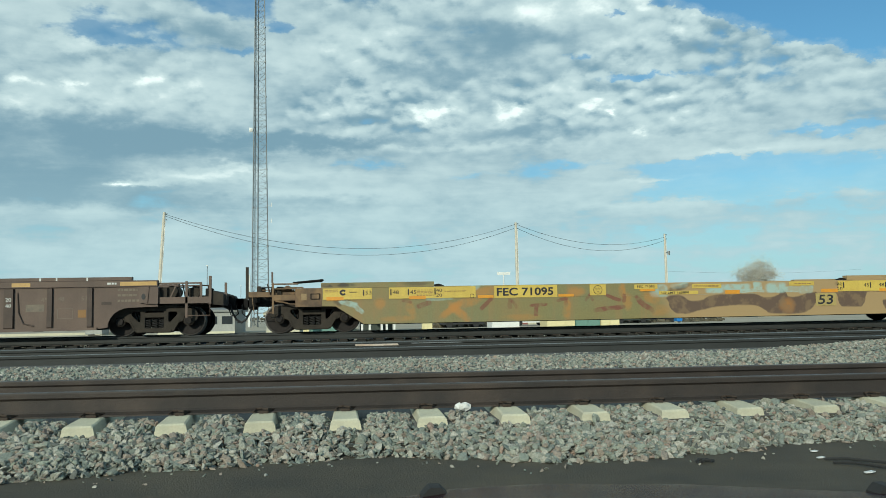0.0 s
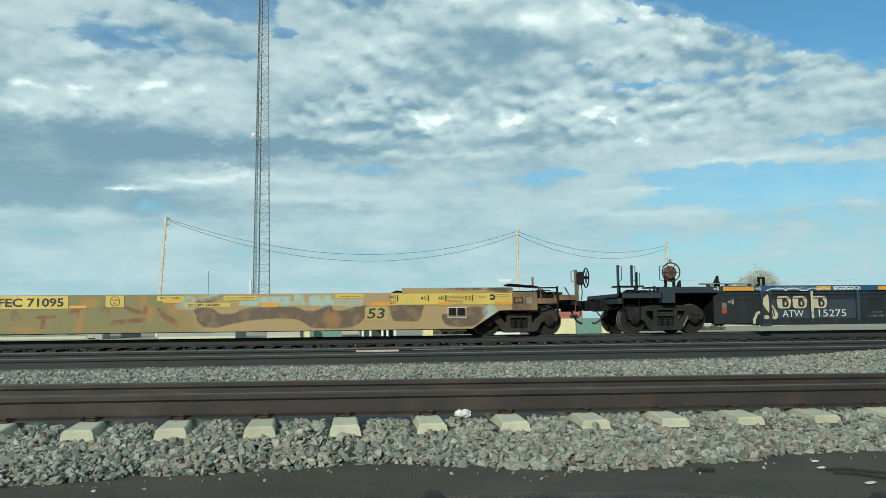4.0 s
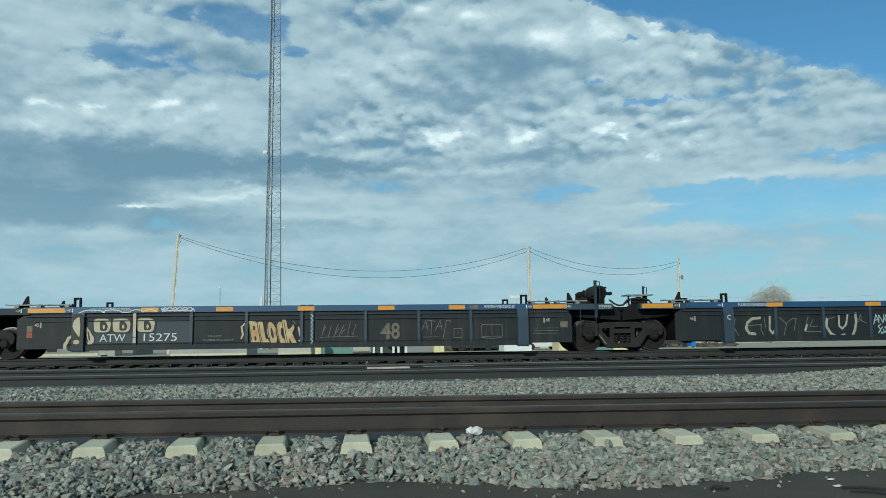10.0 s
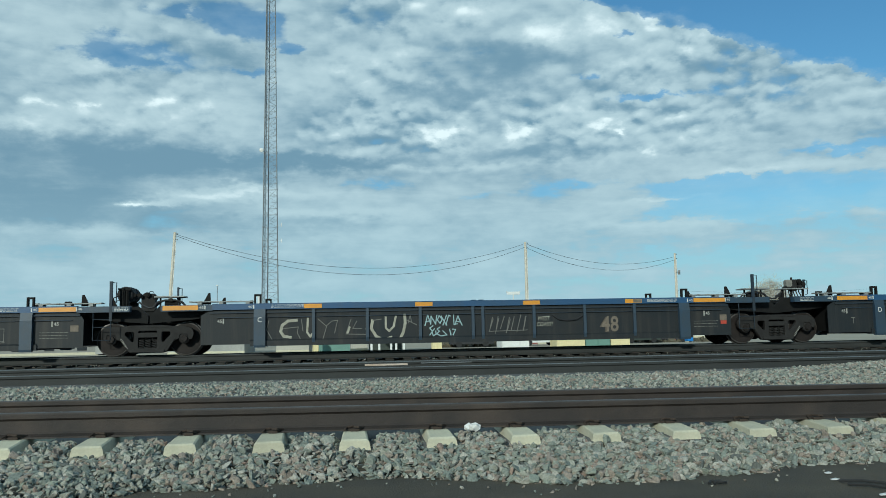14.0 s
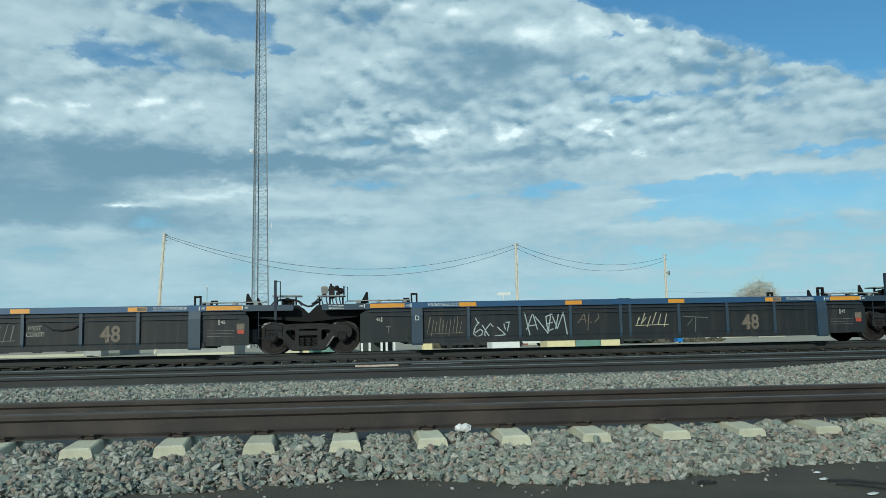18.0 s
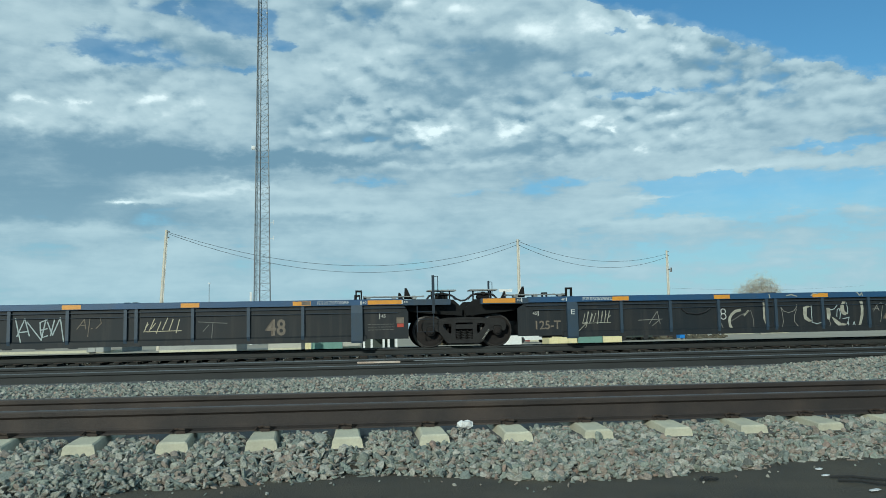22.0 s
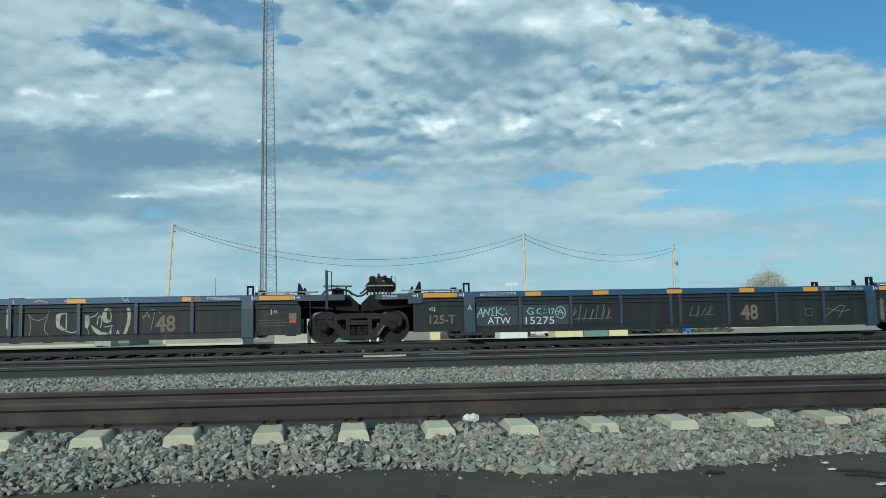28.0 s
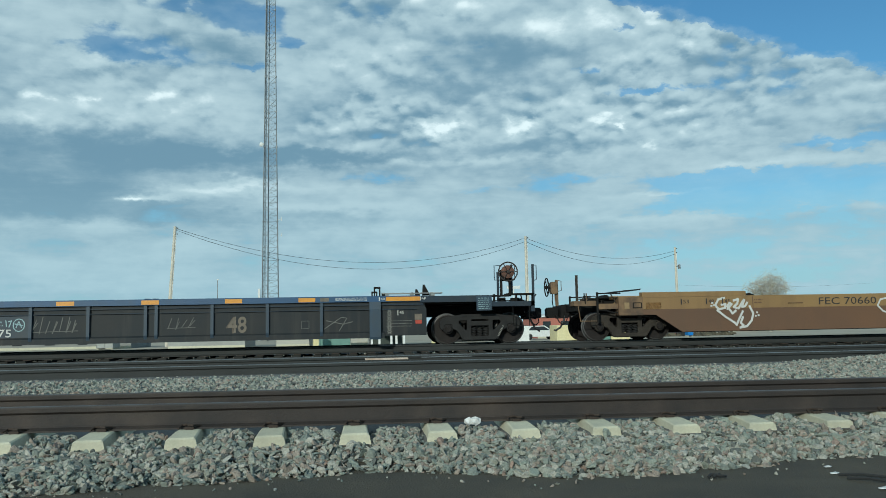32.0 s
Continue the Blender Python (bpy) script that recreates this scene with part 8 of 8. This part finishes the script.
def block(x0, x1, y, height, material, label, name="crate", depth=2.4):
    b = thing(name, label, name.replace("_", " "), pose(x0, y, bed_height(y)))
    w = x1 - x0
    part("body", Geo().box(0, w, 0, depth, 0.12, height, 0.03), material, b)
    for s in (0.08, 0.92):
        part("foot", Geo().box(w * s - 0.08, w * s + 0.08, 0.1, depth - 0.1, 0, 0.12), M_concrete, b)
    n = max(2, int(w / 0.7))
    rib = Geo().box(-0.03, 0.03, -0.04, 0.0, 0.16, height - 0.04).mesh("rib")
    rib.materials.append(material)
    for k in range(n + 1):
        part("rib", rib, material, b, at=pose(0.03 + (w - 0.06) * k / n, 0, 0))
    return b


def canopy(x0, x1, y, height):
    c = thing("canopy", "white flat canopy on slim white posts", "canopy", pose(x0, y, bed_height(y)))
    w = x1 - x0
    part("roof", Geo().box(-0.3, w + 0.3, -0.3, 5.0, height, height + 0.45, 0.03), M_bright, c)
    for u in (0.1, 0.75, w * 0.6, w - 0.75, w - 0.1):
        part("post", Geo().box(u - 0.09, u + 0.09, 0, 0.18, 0, height), M_bright, c)
    part("back_wall", Geo().box(0, w, 4.6, 4.8, 0, height), M_darkwall, c)
    return c


M_darkwall = mat("dark_green_wall", (0.05, 0.065, 0.055), 0.8, scale=0.5, grain=6)


def parked_car(x, y, paint, label, turn=0.0):
    c = thing("parked_car", label, "car", pose(x, y, bed_height(y), 0, 0, turn))
    body = [(-2.15, 0.32), (2.15, 0.32), (2.2, 0.62), (2.0, 0.82), (1.1, 0.92), (-1.95, 0.95), (-2.2, 0.7)]
    part("body", Geo().prism(body, -0.85, 0.85), paint, c)
    part("cabin", Geo().prism([(-1.75, 0.94), (-1.2, 1.42), (0.35, 1.45), (1.15, 0.92)], -0.72, 0.72), paint, c)
    part("side_glass", Geo().prism([(-1.45, 0.98), (-1.08, 1.34), (0.28, 1.37), (0.88, 0.97)], -0.735, -0.72), M_darkglass, c)
    for u in (-1.35, 1.35):
        for s in (-1, 1):
            part("wheel", Geo().lathe([(-0.1, 0.2), (-0.1, 0.32), (0.1, 0.32), (0.1, 0.2)], 14, (u, s * 0.76, 0.33)), M_tyre, c)
    return c


def bare_tree(x, y, height, spread, seed, label, leaves=1500, wild=0.72):
    rng = random.Random(seed)
    t = thing("tree", label, "tree", pose(x, y, bed_height(y)))
    tips = []
    trunk, limbs = Geo(), Geo()

    def grow(p, d, length, r, depth, g):
        q = p + d * length
        g.tube(p, q, r, 5, r * 0.72)
        if depth == 0 or r < 0.012:
            tips.append(q)
            return
        if depth < 3:
            tips.append(q)
        for _ in range(rng.choice((2, 3, 3))):
            nd = (d + Vector((rng.uniform(-1, 1), rng.uniform(-1, 1), rng.uniform(-0.35, 0.7))) * wild).normalized()
            grow(q, nd, length * rng.uniform(0.66, 0.86), r * rng.uniform(0.55, 0.7), depth - 1, limbs)
    h0 = height * 0.18
    trunk.tube((0, 0, 0), (0, 0, h0), height * 0.032, 8, height * 0.026)
    for k in range(6):
        a = k * math.tau / 6 + rng.uniform(-0.4, 0.4)
        grow(Vector((0, 0, h0 * 0.95)), Vector((math.cos(a) * spread, math.sin(a) * spread, rng.uniform(0.7, 1.2))).normalized(), height * 0.22, height * 0.012, 5, limbs)
    part("trunk", trunk, M_bark, t)
    tagged(part("branchwork", limbs, M_bark, t), kind="stuff")
    g = Geo()
    for _ in range(leaves):
        p = rng.choice(tips) + Vector((rng.gauss(0, 0.16), rng.gauss(0, 0.16), rng.gauss(0, 0.16)))
        s = rng.uniform(0.05, 0.11)
        a, b = Vector((rng.gauss(0, 1), rng.gauss(0, 1), rng.gauss(0, 1))).normalized(), Vector((rng.gauss(0, 1), rng.gauss(0, 1), rng.gauss(0, 1))).normalized()
        g.add([p - a * s, p + b * s * 0.6, p + a * s, p - b * s * 0.6], [(0, 1, 2, 3)])
    tagged(part("crown", g, M_leaf, t), kind="stuff")
    return t


def domed_tree(x, y, height, width, seed, label):
    """A bare tree with a rounded crown of fine twigs and sparse buds."""
    rng = random.Random(seed)
    t = thing("tree", label, "tree", pose(x, y, bed_height(y)))
    low = height * 0.30
    rz, rx = (height - low) * 0.52, width / 2
    mid = Vector((0, 0, low + rz * 0.92))

    def spot(k, flat=0.0):
        while True:
            v = Vector((rng.uniform(-1, 1), rng.uniform(-1, 1), rng.uniform(-0.8 + flat, 1)))
            if 0.25 < v.length < 1.0:
                v = v.normalized() * k * rng.uniform(0.80, 1.08) * (1.0 + 0.16 * math.sin(5.0 * v.x + seed) * math.cos(4.0 * v.z))
                return mid + Vector((v.x * rx, v.y * rx, v.z * rz))
    trunk = Geo().tube((0, 0, 0), (0, 0, low), 0.24, 8, 0.19)
    g, tips = Geo(), []
    for _ in range(11):
        a = Vector((0, 0, low * rng.uniform(0.8, 1.0)))
        b = spot(0.45)
        g.tube(a, b, 0.07, 5, 0.04)
        for _ in range(7):
            c = b.lerp(spot(0.80), 0.75)
            g.tube(b, c, 0.028, 4, 0.016)
            for _ in range(8):
                e = c.lerp(spot(1.0), rng.uniform(0.35, 0.75))
                g.tube(c, e, 0.013, 3, 0.006)
                tips.append(e)
    part("trunk", trunk, M_bark, t)
    tagged(part("branchwork", g, M_bark, t), kind="stuff")
    g = Geo()
    for _ in range(5200):
        p = rng.choice(tips) + Vector((rng.gauss(0, 0.24), rng.gauss(0, 0.24), rng.gauss(0, 0.22)))
        q = rng.uniform(0.025, 0.06)
        a, b = Vector((rng.gauss(0, 1), rng.gauss(0, 1), rng.gauss(0, 1))).normalized(), Vector((rng.gauss(0, 1), rng.gauss(0, 1), rng.gauss(0, 1))).normalized()
        g.add([p - a * q, p + b * q * 0.6, p + a * q, p - b * q * 0.6], [(0, 1, 2, 3)])
    tagged(part("crown", g, M_leaf, t), kind="stuff")
    return t


def scrub_line(x0, x1, y, height, n, seed, label):
    """A far line of scrub: many small clumps."""
    rng = np.random.default_rng(seed)
    xs = rng.uniform(x0, x1, n)
    pl = [(x, y + rng.uniform(-3, 3), bed_height(y) + abs(rng.normal(0, height * 0.35))) for x in xs]
    ob = rubble("scrub", label, pl, rng.uniform(0.15, 0.5, n), seed, M_scrub)
    return tagged(ob, category="shrubs")


def at(az, y):
    return y * math.tan(radians(az))


def build_beyond():
    lattice_tower(at(-5.6, 120), 120, 76)
    pl = utility_pole(at(-12.3, 86), 86, 12.3, 0.20, "pale wooden utility pole with white conduit", lean=3.2)
    pm = utility_pole(at(12.13, 100), 100, 12.6, 0.21, "weathered yellowish wooden utility pole")
    pr = utility_pole(at(22.2, 113), 113, 12.3, 0.19, "weathered wooden utility pole with grey transformer", True)
    tops = [(at(-12.3, 86) + 0.70, 86, bed_height(86) + 12.1), (at(12.13, 100), 100, bed_height(100) + 12.4), (at(22.2, 113), 113, bed_height(113) + 11.8)]
    for dz, s1, s2 in ((0.0, 3.30, 1.75), (-0.45, 3.75, 2.15)):
        a, b, c = [Vector(p) + Vector((0, 0, dz * k)) for p, k in zip(tops, (0.35, 1.0, 1.0))]
        cable(a, b, s1)
        cable(b, c, s2)
    cable(Vector(tops[2]) - Vector((0, 0, 4.9)), Vector((at(34, 140), 140, 7.6)), 0.5, 0.010)
    for az, y, h in ((-9.1, 110, 8.2), (-6.9, 150, 7.0)):
        lamp = thing("yard_lamp", "slim grey yard lamp post", "street lamp", pose(at(az, y), y, bed_height(y)))
        part("pole", Geo().tube((0, 0, 0), (0, 0, h), 0.045, 6), M_galv, lamp)
        part("lamp_head", Geo().box(-0.14, 0.14, -0.10, 0.10, h, h + 0.12, 0.03), M_bright, lamp)
    s = thing("roof_sign", "white flat sign board on a white post", "sign", pose(at(11.2, 130), 130, bed_height(130)))
    part("post", Geo().tube((0, 0, 0), (0, 0, 7.6), 0.09, 6), M_bright, s)
    part("board", Geo().prism([(-1.05, 7.45), (1.05, 7.45), (1.12, 8.05), (0.98, 7.92), (-0.98, 7.92), (-1.12, 8.05)], -0.1, 0.1), M_bright, s)
    for az, y, h in ((36.2, 160, 8.5), (27.7, 220, 9.0)):
        p = thing("utility_pole", "distant wooden utility pole with cross arm", "utility pole", pose(at(az, y), y, bed_height(y)))
        part("shaft", Geo().tube((0, 0, 0), (0, 0, h), 0.14, 6), M_pole, p)
        part("cross_arm", Geo().box(-1.1, 1.1, -0.06, 0.06, h - 0.5, h - 0.35), M_pole, p)
    domed_tree(at(27.95, 110), 110, 9.3, 8.8, 4, "bare budding tree with tan twigs")
    bare_tree(at(33.2, 150), 150, 5.6, 1.1, 8, "small bare budding tree beyond the yard", 900)
    # low things that show under and between the cars
    low_building(at(-12.2, 74), at(-7.3, 74), 74, 1.95, M_palewall, M_greywall, "long low pale building with grey roof", 5)
    low_building(at(-22, 84), at(-14.5, 84), 84, 0.95, M_greywall, M_greywall, "low grey loading platform", 4)
    block(at(-16.6, 80), at(-15.6, 80), 80, 0.85, M_palewall, "low grey flat trailer", "trailer")
    low_building(at(-5.2, 72), at(-3.0, 72), 72, 1.60, M_beige, M_concrete, "small pale shed with flat roof", 1)
    block(at(-2.75, 66), at(-2.35, 66), 66, 1.25, M_paleyellow, "pale yellow concrete barrier", "barrier", 0.5)
    block(at(-2.3, 68), at(-0.2, 68), 68, 1.60, M_seagreen, "sea green steel skip", "skip")
    low_building(at(-0.15, 74), at(1.0, 74), 74, 2.00, M_beige, M_beige, "small beige hut in a yard", 1)
    canopy(at(1.2, 70), at(3.6, 70), 70, 1.95)
    block(at(5.45, 64), at(6.15, 64), 64, 1.25, M_paleyellow, "pale yellow concrete barrier", "barrier", 0.5)
    block(at(10.3, 68), at(12.2, 68), 68, 1.45, M_bright, "pale grey storage box", "storage_box")
    block(at(14.1, 66), at(16.0, 66), 66, 1.45, M_paleyellow, "pale yellow storage container", "container")
    block(at(16.05, 66), at(17.7, 66), 66, 1.45, M_seagreen, "sea green storage container", "container")
    block(at(17.75, 66), at(19.0, 66), 66, 1.40, M_paleyellow, "pale yellow storage container", "container")
    low_building(at(12.8, 92), at(16.5, 92), 92, 2.40, M_redwall, M_bright, "low red brick building with pale roof", 3)
    block(at(22.8, 84), at(23.12, 84), 84, 1.15, M_bluebin, "bright blue plastic bin", "bin", 0.9)
    block(at(18.6, 98), at(22.6, 98), 98, 2.80, M_redwall, "long red freight trailer", "trailer")
    low_building(at(25.6, 120), at(29.5, 120), 120, 2.70, M_bright, M_seagreen, "white building with sea green roof", 4)
    low_building(at(21.5, 130), at(25.2, 130), 130, 2.90, M_bright, M_bright, "white low warehouse in a yard", 4)
    for az, y, m, lab, tn in ((-18.2, 92, M_redcar, "red car parked in the yard", 0), (19.6, 86, M_darkwall, "dark green car parked in the yard", 10), (21.6, 88, M_ink, "black car parked in the yard", -8), 
                              (8.2, 82, M_ink, "black car parked in the yard", 0),
                              (12.9, 84, M_bright, "white car parked in the yard", 6)):
        parked_car(at(az, y), y, m, lab, tn)
    scrub_line(at(19.2, 90), at(25, 90), 90, 0.22, 150, 61, "dark dry scrub beside a yard")
    scrub_line(at(6.2, 86), at(10.2, 86), 86, 0.5, 160, 62, "dark clutter of dry scrub")
    scrub_line(at(-26, 260), at(42, 260), 260, 2.2, 1500, 63, "distant dark line of bare trees")


build_beyond()


# ---- small things by the near track, and the car in front of the camera ----
def build_near():
    rng = np.random.default_rng(9)
    g = Geo()
    for k in range(5):
        o = rng.uniform(-0.045, 0.045, 3) * np.array([1, 0.6, 0.25])
        v = np.array(ICO) * rng.uniform(0.6, 1.2, (12, 1)) * np.array([0.045, 0.035, 0.032])
        g.add([tuple(p + o) for p in v], ICOF)
    lit = part("litter", g, M_litter, None, "", pose(0.885, 6.27, 0.285))
    tagged(lit, "crumpled white plastic litter on grey ballast", "litter")
    for x, y, w, lab in ((2.95, 4.88, 0.035, "flattened pale litter on dirt"), (2.95, 4.40, 0.045, "flattened white litter on dirt"), (3.04, 5.1, 0.03, "flattened white litter on dirt")):
        top = [(-w, -0.008, 0.003), (-w * 0.2, -0.022, 0.007), (w, -0.006, 0.003), (w * 0.7, 0.014, 0.006), (0, 0.022, 0.003), (-w * 0.8, 0.012, 0.005)]
        g = Geo().add(top + [(px, py, 0.0) for px, py, _ in top], [(0, 1, 2, 3, 4, 5), (11, 10, 9, 8, 7, 6)] + [(k, (k + 1) % 6, (k + 1) % 6 + 6, k + 6) for k in range(6)])
        tagged(part("litter", g, M_litter, None, "", pose(x, y, 0.056, 0, 0, 20)), lab, "litter")
    for x, y, ln, tn in ((3.1, 4.70, 0.40, -35), (3.05, 4.55, 0.40, -50), (2.20, 4.93, 0.12, 28), (2.22, 4.90, 0.09, 8)):
        g = Geo().path([(-ln / 2, 0, 0.008), (-ln / 5, 0.012, 0.016), (ln / 6, -0.006, 0.012), (ln / 2, 0.01, 0.007)], 0.009, 6)
        tagged(part("rubber_strip", g, M_tyre, None, "", pose(x, y, 0.052, 0, 0, tn)), "torn black rubber strip lying on dirt", "debris")
    plank = Geo().box(-0.37, 0.37, -0.06, 0.06, 0, 0.028, 0.008)
    tagged(part("plank", plank, M_plank, None, "", pose(0.57, 14.3, 0.462, 0, 0, 0.6)), "weathered orange-brown plank lying between rails", "plank")
    bar = Geo().box(-0.45, 0.45, -0.03, 0.03, 0, 0.012, 0.003)
    tagged(part("steel_bar", bar, M_galv, None, "", pose(1.64, 14.5, 0.475)), "pale steel bar lying between rails", "bar")


def car_front():
    """The glossy bonnet of the car that the view looks out over."""
    c = thing("car_front", "glossy dark maroon car bonnet with black nozzles", "car", pose(0, 0, 0.05))
    xs = [-0.75, -0.55, -0.3, -0.05, 0.068, 0.2, 0.372, 0.64, 0.968, 1.072, 1.2, 1.3]
    zs = [0.44, 0.52, 0.565, 0.595, 0.611, 0.626, 0.628, 0.616, 0.588, 0.581, 0.55, 0.48]
    rows = ((0.55, 0.10), (0.8, 0.085), (1.1, 0.055), (1.35, 0.025), (1.5, 0.005), (1.56, -0.006), (1.60, -0.03), (1.62, -0.07))
    vs = [(x, y, z + dz) for y, dz in rows for x, z in zip(xs, zs)]
    n = len(xs)
    fs = [(j * n + i, j * n + i + 1, (j + 1) * n + i + 1, (j + 1) * n + i) for j in range(len(rows) - 1) for i in range(n - 1)]
    part("bonnet", Geo().add(vs, fs), M_bonnet, c, smooth=True)
    part("front_body", Geo().section([(0.6, 0.0), (1.6, 0.0), (1.66, 0.2), (1.61, 0.40), (0.6, 0.40)], -0.70, 1.25), M_bonnet, c)
    for x, z in ((0.158, 0.612), (1.02, 0.578)):
        part("washer_nozzle", Geo().box(x - 0.024, x + 0.024, 1.46, 1.50, z - 0.03, z + 0.032, 0.014), M_tyre, c, "small black nozzle")


M_litter = mat("white_plastic", (0.78, 0.77, 0.74), 0.6, second=(0.66, 0.65, 0.62), scale=20, grain=90, bump=0.2)
M_plank = mat("weathered_plank", (0.40, 0.28, 0.20), 0.9, second=(0.62, 0.54, 0.46), scale=3, grain=40, bump=0.3)
M_bonnet = mat("dark_maroon_car_paint", (0.022, 0.006, 0.010), 0.22, second=(0.030, 0.008, 0.012), scale=2, grain=60, bump=0.0)
M_bonnet.node_tree.nodes["Principled BSDF"].inputs["Specular IOR Level"].default_value = 0.03
build_near()
car_front()


# ---- the rolling train ----
RUN = ((0, 60.87), (1, 57.61), (2, 54.39), (3, 51.20), (3.5, 49.60), (5.5, 43.32), (6, 41.72), (7, 38.56), (8, 35.41), (9, 32.37), (10, 29.09), (11, 26.01), (12, 22.73), (13, 19.52),
       (14, 16.29), (14.5, 14.68), (16.5, 8.20), (17, 6.58), (18, 3.29), (19, 0.00), (20, -3.30), (21, -6.64), (22, -9.97), (23, -13.26), (24, -16.76), (25, -20.17), (25.5, -21.88),
       (27.5, -28.78), (28, -30.47), (29, -33.94), (30, -37.40), (31, -41.11), (32, -44.66))


def motions():
    """The train rolls past to the left; every wheelset turns with it."""
    for car, middle in MOVING:
        walk(car, [(t, pose(middle + s, TRAIN_Y, TRAIN_Z - RIDE)) for t, s in RUN])
    ts, ss = [t for t, _ in RUN], [s for _, s in RUN]
    steps = [k * 0.2 for k in range(161)]
    way = [float(np.interp(t, ts, ss)) - ss[0] for t in steps]
    for w, x, r in WHEELS:
        walk(w, [(t, pose(x, 0, r + RIDE, 0, math.degrees(d / r), 0)) for t, d in zip(steps, way)])


motions()
